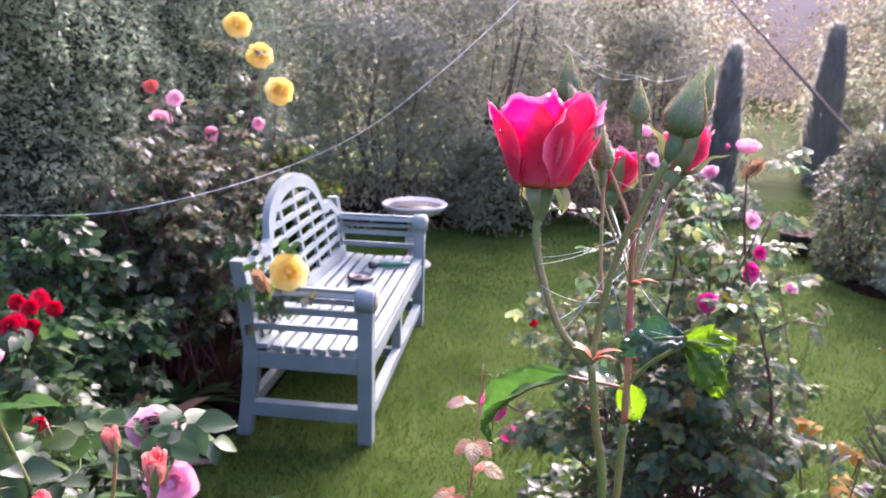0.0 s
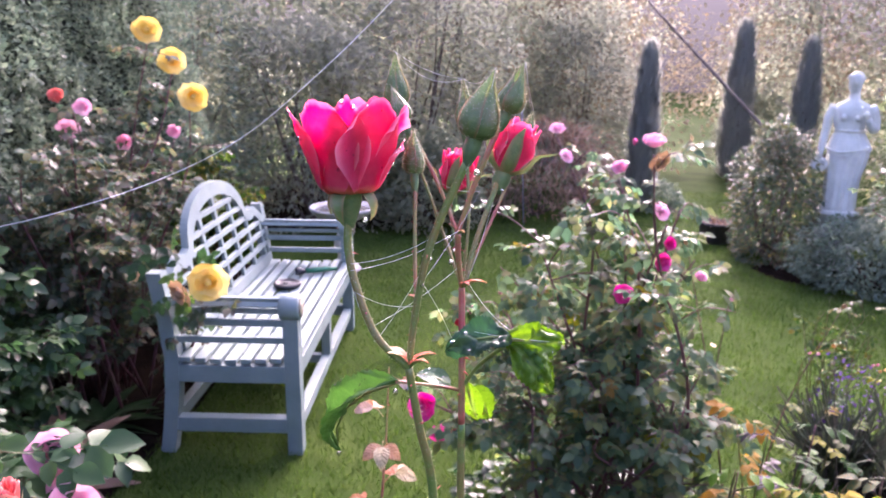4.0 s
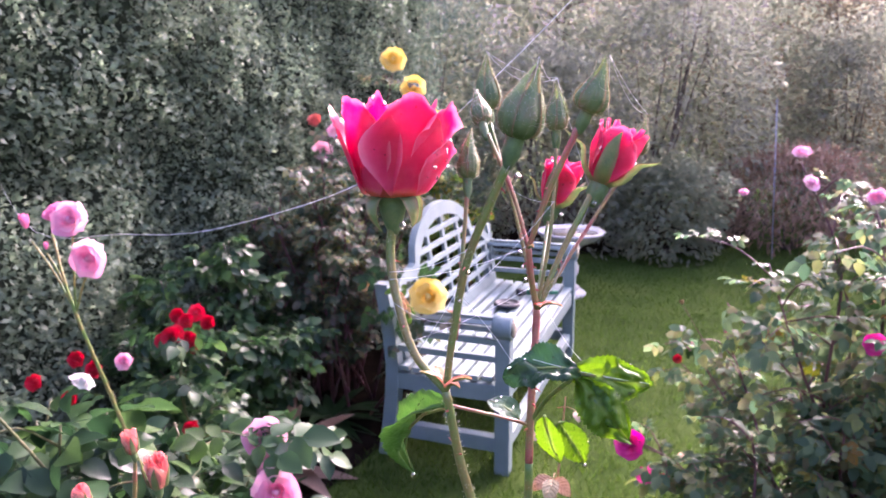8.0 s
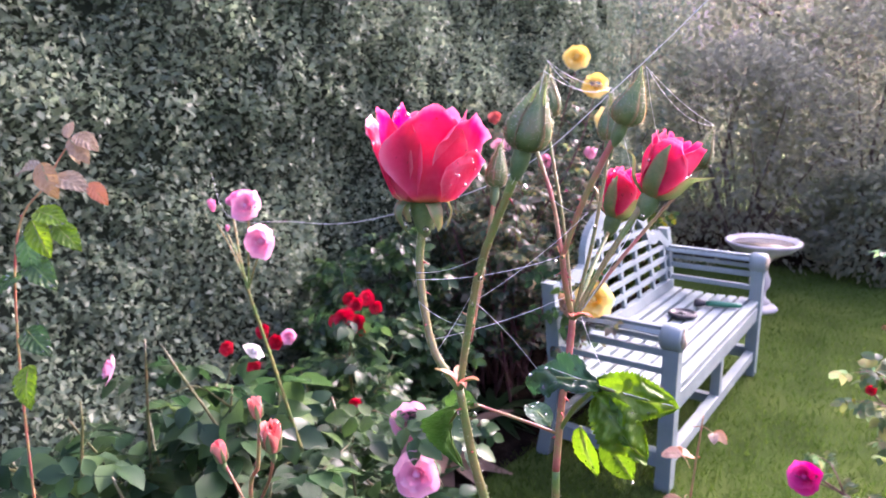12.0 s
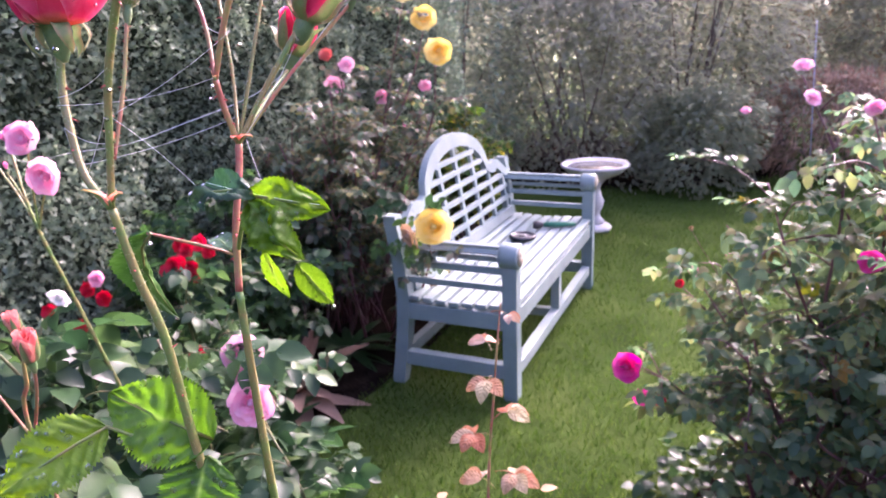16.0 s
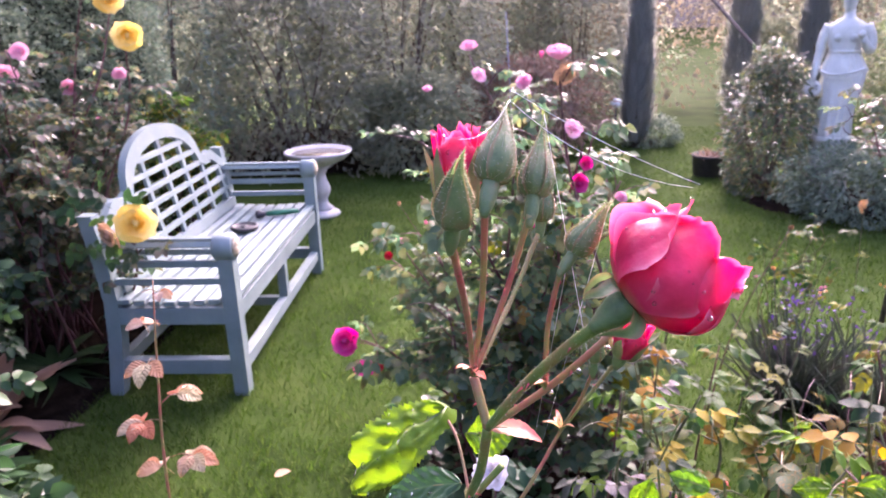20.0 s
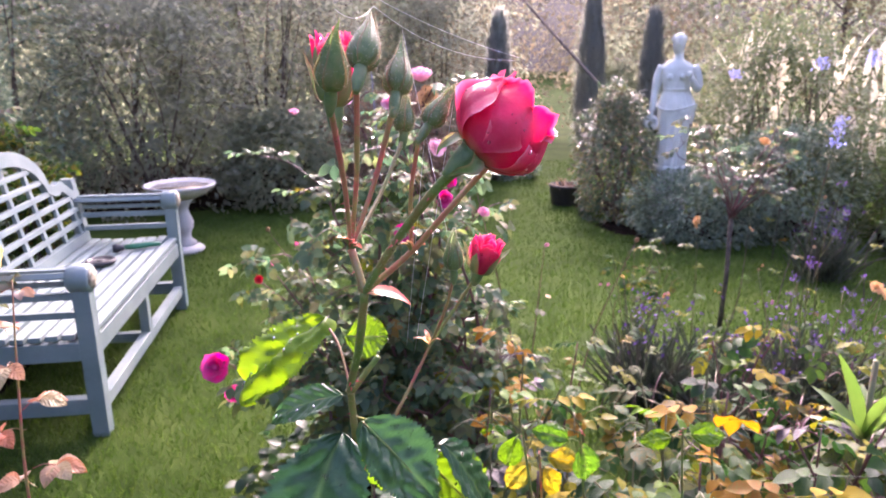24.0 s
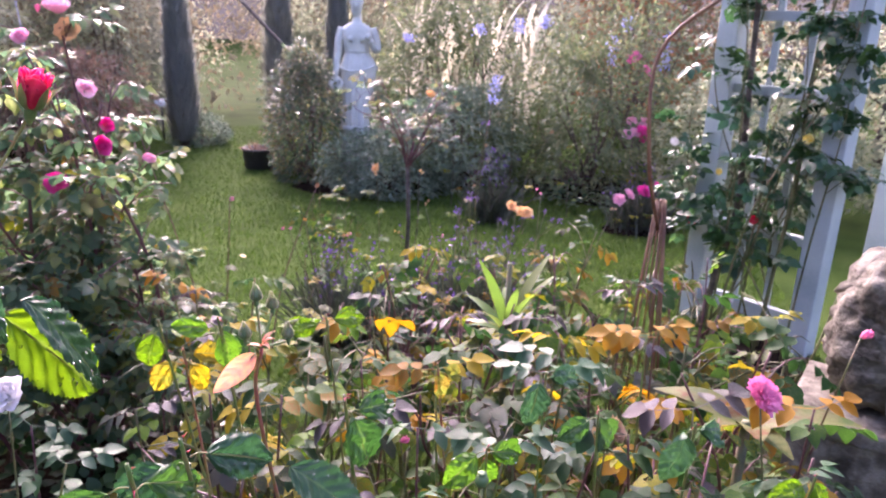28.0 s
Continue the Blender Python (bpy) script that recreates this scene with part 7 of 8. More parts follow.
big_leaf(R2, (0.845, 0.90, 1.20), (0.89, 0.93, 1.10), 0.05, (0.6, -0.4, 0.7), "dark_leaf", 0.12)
stalk(R2, [(0.785, 0.835, 1.262), (0.80, 0.87, 1.235), (0.835, 0.90, 1.19)], 0.0012, "stem", 0, "petiole")
stalk(R2, [(0.786, 0.80, 1.30), (0.778, 0.82, 1.32), (0.768, 0.834, 1.33)], 0.001, "redstem", 0, "petiole")
stalk(R2, [(0.787, 0.80, 1.298), (0.797, 0.80, 1.312), (0.803, 0.80, 1.320)], 0.0022, "stem", 0, "cut_stub")
drops(R2, [((0.72, 0.828, 1.278), 0.0012), ((0.862, 0.704, 1.447), 0.0016), ((0.845, 0.729, 1.425), 0.0013), ((0.835, 0.733, 1.413), 0.0012), ((0.825, 0.736, 1.402), 0.0012), ((0.806, 0.745, 1.455), 0.001), ((0.797, 0.70, 1.468), 0.0012)])
for a, b, sg in [((0.8085, 0.745, 1.516), (0.868, 0.71, 1.49), 0.002), ((0.8085, 0.745, 1.512), (0.866, 0.71, 1.489), 0.006), ((0.821, 0.775, 1.503), (0.84, 0.74, 1.41), 0.0), ((0.83, 0.73, 1.46), (0.82, 0.86, 1.30), 0.0), ((0.844, 0.732, 1.48), (0.825, 0.87, 1.29), 0.001), ((0.796, 0.69, 1.508), (0.8085, 0.745, 1.512), 0.004)]:
    thread(R2, a, b, sg)

# salmon buds on red stems of the near bed
R3 = thing("rose_spray", pose(0, 0, 0), "red rose stems with two salmon pink buds", "rose")
stalk(R3, [(0.101, 0.787, 1.335), (0.09, 0.79, 1.29), (0.06, 0.80, 1.22), (0.02, 0.85, 0.9), (0.0, 0.9, 0.0)], (0.0018, 0.004), "redstem", 4)
stalk(R3, [(0.143, 0.77, 1.325), (0.12, 0.78, 1.29), (0.062, 0.80, 1.22)], 0.0017, "redstem", 3)
open_bud(R3, (0.101, 0.787, 1.334), (0.1, 0.783, 1.364), 0.006, ("salmon", "salmon"), 0.12)
open_bud(R3, (0.143, 0.77, 1.322), (0.150, 0.764, 1.364), 0.0085, ("salmon", "salmon"), 0.2)
stalk(R3, [(0.06, 0.80, 1.22), (0.035, 0.79, 1.27)], 0.0015, "redstem", 1)
open_bud(R3, (0.035, 0.79, 1.265), (0.03, 0.785, 1.298), 0.0066, ("salmon", "salmon"), 0.15)

# young rose shoot with bronze leaves
R4 = thing("rose_shoot", pose(0, 0, 0), "slender young rose shoot with bronze and cream leaves", "rose")
stalk(R4, [(0.27, 1.3, 0.0), (0.29, 1.3, 0.6), (0.295, 1.3, 0.9), (0.305, 1.31, 1.08), (0.308, 1.33, 1.2)], (0.004, 0.0012), "redstem", 8)
for k, (z, n, L) in enumerate(((1.19, 3, 0.022), (1.13, 3, 0.036), (1.09, 3, 0.04), (1.02, 3, 0.042), (0.99, 5, 0.04), (0.93, 5, 0.042), (0.9, 3, 0.044))):
    ang = 2.6 * k - 0.4
    p = Vector((0.302, 1.31, z))
    d = Vector((math.cos(ang), 0.7 * math.sin(ang), 0.12))
    q = p + d * 0.032
    stalk(R4, [p, p.lerp(q, 0.5) + Vector((0, 0, 0.004)), q], 0.0007, "redstem", 0, "petiole")
    for i in range(n):
        e = ang + (i - (n - 1) / 2) * 0.85
        big_leaf(R4, q, q + Vector((math.cos(e), 0.7 * math.sin(e), -0.35)).normalized() * L * (1 if i == n // 2 else 0.85), L * 0.62, (0, -0.5, 1), ("bronze_leaf", "cream_leaf")[(i + k) % 3 == 0], 0.3)


# ---------------------------------------------------------------- silk line from the hedge over the bed
line = thing("gossamer_line", pose(0, 0, 0), "long fine silk thread strung across the bed", "silk thread")
Soup().tube(smooth_line([(-1.72, 1.9, 1.33), (-0.76, 1.328, 1.355), (-0.328, 1.162, 1.414), (-0.13, 1.102, 1.442), (0.007, 1.085, 1.476), (0.098, 1.11, 1.507), (0.197, 1.089, 1.554), (0.284, 1.07, 1.618), (0.357, 1.082, 1.688), (0.405, 1.085, 1.743), (0.6, 1.1, 2.0)], 4), 0.0004, 5).link("thread", M["silk"], line)


# ---------------------------------------------------------------- perennials
def clump(name, x, y, n, L, w, mat, label, category, spread=0.5, z0=0.0, curl=0.35, seed=0, one=False, up=1.0):
    """Arching strap leaves from one foot, each leaf a part."""
    rnd = random.Random(seed)
    ob = thing(name, pose(x, y, z0), label, category)
    for k in range(n):
        a = 2.4 * k + rnd.uniform(-0.3, 0.3)
        e = rnd.uniform(0.25, 1.0) * up
        ln = L * rnd.uniform(0.65, 1.1)
        s = Soup()
        m = 8
        for j in range(m + 1):
            t = j / m
            out = ln * (spread * t + 0.25 * t * t)
            z = ln * (e * t - curl * (1.2 - e * 0.5) * t * t * 1.3) * 0.9
            ww = w * ln * math.sin(math.pi * min(0.98, (0.12 + 0.88 * t)) ** 1.1) ** 0.8 * 0.5
            c = Vector((out * math.cos(a), out * math.sin(a), max(0.01, z)))
            sd = Vector((-math.sin(a), math.cos(a), 0))
            s.v += [c + sd * ww + Vector((0, 0, 0.25 * ww)), c, c - sd * ww + Vector((0, 0, 0.25 * ww))]
        for j in range(m):
            i = 3 * j
            s.f += [(i, i + 1, i + 4, i + 3), (i + 1, i + 2, i + 5, i + 4)]
        s.link("leaf", M[mat], ob)
    return ob


clump("lily_clump", -0.12, 1.62, 18, 0.36, 0.125, "strap", "strap-leaved lily clump with striped wet leaves", "lily", 0.75, z0=0.2, seed=2, up=0.6)
Soup().tube([(0, 0, -0.2), (0, 0, 0.06)], [0.012, 0.009], 8).link("stem", M["cane"], bpy.data.objects["lily_clump"])
clump("peony_clump", -1.3, 2.65, 30, 0.42, 0.22, "dry", "browning peony clump with reddish autumn leaves", "peony", 0.6, seed=3)
clump("fern_clump", -1.35, 3.15, 22, 0.36, 0.2, "rose_leaf", "low dark green leafy clump under the hedge", "perennial", 0.75, seed=4)
clump("fern_clump", -1.15, 2.3, 22, 0.34, 0.22, "rose_leaf", "low dark green leafy clump under the hedge", "perennial", 0.75, seed=5)
clump("daylily_clump", 1.94, 1.89, 14, 0.22, 0.17, "strap", "upright lily with fresh green and striped leaves", "lily", 0.42, z0=0.55, curl=0.2, seed=6, up=1.5)
Soup().tube([(0, 0, -0.55), (0, 0, 0.22)], 0.007, 8).link("stem", M["cane"], bpy.data.objects["daylily_clump"])
clump("hosta", 1.92, 1.05, 9, 0.17, 0.4, "hosta", "hosta with broad ribbed yellowing leaves", "hosta", 0.75, z0=0.72, curl=0.42, seed=7)
Soup().tube([(0, 0, -0.72), (0, 0, 0.02)], 0.009, 8).link("stem", M["cane"], bpy.data.objects["hosta"])


def wild_stem(name, x, y, h, lean, label, category, color, size, n=1, mat="cane", kinds=(1,), leafs=6, group="", near=False):
    ob = thing(name, pose(x, y, 0), label, category, group)
    top = Vector((lean[0], lean[1], h))
    ln = smooth_line([(0, 0, 0), Vector((lean[0] * 0.3 + random.gauss(0, 0.035), lean[1] * 0.3 + random.gauss(0, 0.03), h * 0.5)), top], 6)
    Soup().tube(ln, [0.0034 * (1 - 0.6 * i / (len(ln) - 1)) for i in range(len(ln))], 6).link("stem", M[mat], ob)
    for k in range(leafs):
        p = ln[2 + (k * 2) % (len(ln) - 3)]
        a = k * 2.4
        share("leaf", leaf_data("wild", COMPOUND, M["autumn_leaf_one"]), Matrix.Translation(p) @ turn_to((math.cos(a), math.sin(a), 0.1), (0, 0, 1)) @ Matrix.Scale(0.1, 4), ob)
    for k in range(n):
        o = Vector((random.gauss(0, size), random.gauss(0, size), random.gauss(0, size * 0.6))) if k else Vector((0, 0, 0))
        if near:
            tip = Vector((random.gauss(0, 0.4), -0.6, 0.6))
            m = Matrix.Translation(top + o) @ tip.to_track_quat("Z", "Y").to_matrix().to_4x4() @ Matrix.Scale(size, 4)
            head = Soup().lathe([(0.02, -0.2), (0.16, -0.12), (0.2, 0.0), (0.12, 0.1), (0.02, 0.12)], 10, m).link("bloom", M["bud"], ob)
            for r, (np_, r0, r1, h, half, fl) in enumerate((FULL, CUP, LOOSE, BUDP, RUFFLE)[kinds[k % len(kinds)]]):
                for i in range(np_):
                    pv, pf = petal_patch(r0, r1, h, half, 0, fl, k * 9.1 + r * 3.3 + i * 1.9, 6, 5, 0.32)
                    Soup().add(pv, pf, m @ Matrix.Rotation(2 * math.pi * (i + 0.5 * (r % 2)) / np_ + 0.3 * r, 4, "Z") @ Matrix.Rotation(random.uniform(-0.15, 0.15), 4, "X")).link("petal", M[color], head)
        else:
            bloom(ob, top + o, color, size, (random.gauss(0, 0.4), -0.6, 0.6), kinds[k % len(kinds)])
    return ob


wild_stem("peach_rose", 2.1, 2.1, 0.84, (0.02, 0.05), "rose stem with fading peach blooms", "rose", "peach", 0.017, 4, kinds=(4, 2), near=True)
wild_stem("peach_rose", 2.22, 3.55, 0.7, (0.0, 0.05), "rose stem with small peach blooms", "rose", "peach", 0.018, 3, kinds=(1, 2), near=True)
wild_stem("pink_rose", 1.84, 1.0, 0.88, (-0.05, -0.06), "rose stem with bright pink blooms over the bed", "rose", "deep_pink", 0.025, 2, kinds=(4,), near=True)
wild_stem("pink_rose", 1.98, 0.98, 0.95, (0.0, -0.06), "rose stem with a small pink bud", "rose", "deep_pink", 0.016, 1, kinds=(3,), near=True)
wild_stem("white_rose", 0.77, 1.42, 0.88, (0.0, -0.04), "low rose stem with a white bloom", "rose", "whitish", 0.026, 1, kinds=(0,), near=True)
wild_stem("peach_rose", 1.55, 1.0, 0.84, (0.0, 0.0), "rose stem with a withered peach bloom", "rose", "faded", 0.022, 1, kinds=(1,), near=True)
wild_stem("pink_rose", 1.35, 1.3, 0.7, (0.0, 0.0), "rose stem with a small pink bud", "rose", "deep_pink", 0.014, 1, kinds=(3,), near=True)
for x, y, h in ((1.3, 2.7, 1.05), (1.15, 3.2, 0.85), (1.5, 3.0, 0.75), (0.55, 3.3, 0.75), (1.42, 3.5, 0.6)):
    wild_stem("seed_stem", x, y, h, (0.3 * math.sin(9 * x), 0.06), "thin dry stem with a small faded flower head", "flower stem", "pink" if h < 0.7 else "faded", 0.02, 1, "purple_cane", (3,), 3, "dry flower stems", True)
for x, y, h in ((3.5, 5.2, 0.85), (4.2, 4.6, 0.8), (3.0, 4.2, 0.65), (3.6, 4.3, 0.7)):
    wild_stem("seed_stem", x, y, h, (0.25 * math.sin(9 * x), 0.05), "thin dry stem with a small faded flower head", "flower stem", "faded", 0.022, 1, "bark", (3,), 4, "dry flower stems", True)
for x, y, z, c in ((5.0, 4.75, 0.62, "magenta"), (5.1, 4.8, 0.55, "magenta"), (4.9, 4.8, 0.58, "pink"), (5.15, 4.9, 0.66, "pink"), (4.45, 4.05, 0.3, "magenta"), (4.55, 4.0, 0.34, "magenta"), (4.35, 4.1, 0.28, "pink"), (5.2, 5.2, 1.15, "deep_pink"), (5.3, 5.1, 1.05, "deep_pink")):
    wild_stem("border_rose", x, y, z, (0, 0), "slender border rose stem with pink bloom", "rose", c, 0.04, 2, leafs=4, group="border roses", near=True, kinds=(2,))


def delphinium(x, y, h, spike, lean=0.0):
    ob = thing("delphinium", pose(x, y, 0), "tall delphinium with a spike of blue flowers", "delphinium", "delphiniums")
    Soup().tube([(0, 0, 0), (lean * 0.4, 0, h * 0.5), (lean, 0, h)], [0.008, 0.006, 0.003], 6).link("stem", M["cane"], ob)
    n = 110
    t = rng.random(n)
    p = np.stack([lean * (1 - spike * t / h) + rng.normal(0, 0.022, n), rng.normal(0, 0.022, n), h - spike * t], 1)
    scatter("flower_spike", LEAF_LOW, (p, unit(n), unit(n), rng.uniform(0.014, 0.03, n)), M["blue"], ob)


for x, y, h, sp, ln in ((3.55, 4.9, 1.05, 0.2, 0.14), (4.3, 5.6, 1.45, 0.1, 0), (4.7, 5.8, 1.5, 0.12, 0), (5.0, 5.2, 1.35, 0.25, 0), (4.1, 5.9, 1.4, 0.08, 0), (5.4, 5.6, 1.5, 0.12, 0.05), (5.3, 4.9, 1.4, 0.3, 0), (3.6, 6.3, 1.3, 0.06, 0)):
    delphinium(x, y, h, sp, ln)
for x, y in ((4.5, 7.2), (4.9, 7.0), (5.3, 6.9), (4.2, 7.4)):
    ob = thing("tall_grass", pose(x, y, 0), "tall dry feathery grass plumes", "grass", "dry grass plumes")
    k = 34
    scatter("plumes", LONG, (np.stack([rng.normal(0, 0.08, k), rng.normal(0, 0.08, k), rng.uniform(0.2, 1.3, k)], 1), unit(k) * [0.25, 0.25, 0.2] + [0, 0, 1], unit(k), rng.uniform(0.25, 0.5, k)), M["fuzz"], ob)

# standard rose with a twiggy head
sr = rose_bush("standard_rose", 2.55, 3.95, [(2.55 + 0.26 * math.cos(2.4 * k), 3.95 + 0.26 * math.sin(2.4 * k), 0.95 + 0.16 * math.sin(k * 1.7)) for k in range(14)], "standard rose with a twiggy half bare head", "rose_leaf_purple", 130, 0.09, "purple_cane", 0.3, 3, seed=51, foot=0.012, r0=0.0045, twig=0.12, start=0.62)
Soup().tube([(0, 0, 0), (0.01, 0, 0.3), (0, 0, 0.63)], [0.014, 0.012, 0.013], 8).link("trunk", M["bark"], sr)
bloom(sr, (0.08, -0.1, 1.02), "peach", 0.03, (0, -0.5, 0.8), 1)
tw = thing("twig_wigwam", pose(2.25, 1.66, 0), "bundle of orange brown willow twigs tied upright", "plant support")
for k in range(11):
    a = 2.4 * k
    Soup().tube([(0.09 * math.cos(a), 0.09 * math.sin(a), 0), (0.045 * math.cos(a), 0.045 * math.sin(a), 0.55), (0.012 * math.cos(a), 0.012 * math.sin(a), 0.98)], [0.0032, 0.003, 0.0026], 6).link("twig", M["twig"], tw)
Soup().tube(smooth_line([(0.0, 0, 0.9), (-0.08, -0.02, 1.1), (-0.06, 0.01, 1.35), (0.06, -0.06, 1.49), (0.25, -0.1, 1.6)], 5), 0.0055, 6).link("arching_twig", M["twig"], tw)

# stone creature on a panelled plinth
pl = thing("stone_plinth", pose(2.36, 1.08, 0, 0, 0, 28), "grey stone plinth with a moulded panel", "plinth")
part("plinth_block", slab(-0.14, 0.14, -0.14, 0.14, 0, 0.62, 0.006), M["stone"], pl)
part("plinth_cap", slab(-0.15, 0.15, -0.15, 0.15, 0.621, 0.66, 0.008), M["stone"], pl)
for z0, z1, x0, x1 in ((0.36, 0.375, -0.105, 0.105), (0.565, 0.58, -0.105, 0.105), (0.376, 0.564, -0.105, -0.09), (0.376, 0.564, 0.09, 0.105)):
    part("panel_moulding", slab(x0, x1, -0.15, -0.141, z0, z1, 0.002), M["stone"], pl)
gs = Soup()


def blob(cx, cy, cz, rx, ry, rz, tilt=0.0, n=30):
    """A lumpy rounded mass of carved stone."""
    m = Matrix.Translation((cx, cy, cz)) @ Matrix.Rotation(tilt, 4, "Y")
    gs.lathe([(max(0.002, math.sin(math.pi * k / n)), -math.cos(math.pi * k / n)) for k in range(n + 1)], 40, m @ Matrix.Diagonal((rx, ry, rz, 1)))


blob(0.02, 0, 0.13, 0.12, 0.1, 0.16, -0.15)
blob(-0.02, -0.01, 0.24, 0.085, 0.08, 0.1, -0.5)
blob(-0.055, -0.03, 0.335, 0.06, 0.05, 0.055)
blob(-0.105, -0.04, 0.32, 0.035, 0.034, 0.028)
blob(0.09, 0.03, 0.08, 0.075, 0.09, 0.09)
blob(-0.075, -0.06, 0.12, 0.035, 0.035, 0.13, 0.25)
blob(0.01, -0.09, 0.11, 0.036, 0.035, 0.12, 0.1)
for sx in (-0.02, 0.035):
    gs.tube([(-0.03 + sx, 0.0, 0.37), (-0.022 + sx, 0.004, 0.41), (-0.012 + sx, 0.012, 0.43)], [0.018, 0.013, 0.003], 10)
gs.tube(smooth_line([(0.05, 0.06, 0.2), (0.12, 0.05, 0.27), (0.16, 0.04, 0.2), (0.15, 0.02, 0.08)], 6), [0.045, 0.045, 0.044, 0.043, 0.042, 0.042, 0.041, 0.04, 0.038, 0.036, 0.034, 0.032, 0.03, 0.026, 0.022, 0.018, 0.012, 0.006, 0.004][:19], 14)
for v in gs.v:
    c = 0.014 * noise.noise(v * 22) + 0.01 * noise.noise(v * 55) + 0.006 * abs(math.sin(v.z * 150 + 6 * noise.noise(v * 14))) - 0.012 * max(0, 0.25 - abs(noise.noise(v * 16 + Vector((3, 7, 1))))) / 0.25
    v += Vector((v.x - 0.01, v.y, 0.3 * (v.z - 0.16))).normalized() * c
    v.z = max(v.z, 0.0)
gargoyle = gs.link("stone_gargoyle", M["stone"])
gargoyle.matrix_basis = pose(2.36, 1.08, 0.661, 0, 0, 20) @ Matrix.Diagonal((1.18, 1.18, 0.98, 1))
tagged(gargoyle, "weathered mossy stone garden creature seated on a plinth", "statue")

# poppy heads and dried seed stems near the camera's end
for x, y, z in ((0.93, 0.66, 1.06), (1.0, 0.72, 1.05), (1.09, 0.72, 1.03), (1.2, 0.78, 1.0), (0.9, 0.6, 1.02)):
    ob = thing("poppy_head", pose(x, y, 0), "green poppy seed head on a thin stalk", "seed head", "poppy seed heads")
    Soup().tube([(0.02, 0.02, 0), (0.01, 0.0, z * 0.5), (0, 0, z)], [0.002, 0.0016, 0.0013], 6).link("stalk", M["stem"], ob)
    Soup().lathe([(0.0012, -0.008), (0.005, -0.005), (0.0068, 0), (0.005, 0.005), (0.003, 0.0065), (0.0045, 0.008), (0.001, 0.0085)], 14, Matrix.Translation((0, 0, z + 0.006))).link("seed_pod", M["bud"], ob)

# young rose shoot close to the path's end
R5 = thing("rose_shoot", pose(0, 0, 0), "young rose shoot with small green buds and red bracts", "rose")
stalk(R5, [(1.2, 0.95, 0.0), (1.06, 0.85, 0.8), (1.0, 0.77, 1.12), (1.0, 0.755, 1.19)], (0.0024, 0.0014), "redstem", 4)
for q in ((1.0, 0.765, 1.235), (1.012, 0.77, 1.225), (0.99, 0.76, 1.21), (1.02, 0.76, 1.205)):
    stalk(R5, [(1.0, 0.755, 1.19), Vector(q) - Vector((0, 0, 0.016))], 0.0009, "stem", 1)
    bud(R5, Vector(q) - Vector((0, 0, 0.018)), q, 0.0042)
big_leaf(R5, (0.996, 0.757, 1.185), (0.965, 0.75, 1.165), 0.016, (0, -0.8, 0.5), "bract", 0.15)
bracts(R5, (1.0, 0.755, 1.19), 4, 0.014)
big_leaf(R5, (1.03, 0.81, 1.05), (1.09, 0.78, 0.99), 0.045, (0, -0.5, 0.8), "dark_leaf", 0.15)
big_leaf(R5, (1.03, 0.81, 1.0), (0.98, 0.76, 0.96), 0.045, (0, -0.5, 0.8), "dark_leaf", 0.15)
# leafy shoot at the hedge side
R6 = thing("rose_shoot", pose(0, 0, 0), "leafy rose shoot with bronze young leaves and dew", "rose")
stalk(R6, [(-0.42, 0.76, 0.0), (-0.4, 0.755, 0.9), (-0.362, 0.762, 1.40), (-0.333, 0.805, 1.518), (-0.315, 0.835, 1.572)], (0.0026, 0.0012), "redstem", 4)
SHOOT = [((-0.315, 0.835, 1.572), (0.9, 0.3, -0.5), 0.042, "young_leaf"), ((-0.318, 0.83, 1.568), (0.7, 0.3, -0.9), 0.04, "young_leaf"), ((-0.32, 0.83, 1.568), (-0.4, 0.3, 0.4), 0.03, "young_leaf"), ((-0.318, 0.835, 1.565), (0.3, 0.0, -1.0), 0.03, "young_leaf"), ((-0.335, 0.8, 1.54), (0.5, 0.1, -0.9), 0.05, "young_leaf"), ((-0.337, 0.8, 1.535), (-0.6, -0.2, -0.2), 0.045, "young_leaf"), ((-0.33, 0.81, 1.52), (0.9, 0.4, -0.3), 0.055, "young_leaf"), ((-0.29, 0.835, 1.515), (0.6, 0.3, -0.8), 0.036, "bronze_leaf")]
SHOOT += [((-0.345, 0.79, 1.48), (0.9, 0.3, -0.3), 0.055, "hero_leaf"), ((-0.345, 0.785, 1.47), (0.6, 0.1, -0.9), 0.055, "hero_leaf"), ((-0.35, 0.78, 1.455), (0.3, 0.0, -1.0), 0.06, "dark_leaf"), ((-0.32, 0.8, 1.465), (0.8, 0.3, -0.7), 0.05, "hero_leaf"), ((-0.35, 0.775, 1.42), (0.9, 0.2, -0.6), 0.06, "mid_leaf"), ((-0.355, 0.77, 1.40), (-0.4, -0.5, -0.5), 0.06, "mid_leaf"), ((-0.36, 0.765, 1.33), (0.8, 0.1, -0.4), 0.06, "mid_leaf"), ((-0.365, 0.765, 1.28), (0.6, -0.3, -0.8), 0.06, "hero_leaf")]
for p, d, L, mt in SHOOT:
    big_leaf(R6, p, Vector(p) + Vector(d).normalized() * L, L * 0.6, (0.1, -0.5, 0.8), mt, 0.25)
# stake among the far shrubs, small stick by the hedge
cane = thing("garden_cane", pose(0.62, 7.7, 0, 4, -3, 0), "thin blue painted garden stake", "stake")
Soup().tube([(0, 0, 0), (0, 0, 1.5)], 0.0045, 8).link("stake", M["blue_cane"], cane)
stick = thing("wooden_stick", pose(-1.45, 2.75, 0, 0, 2, 0), "short brown wooden stick in the bed", "stick")
Soup().tube([(0, 0, 0), (0.005, 0, 0.62)], [0.012, 0.009], 8).link("stick_shaft", M["twig"], stick)
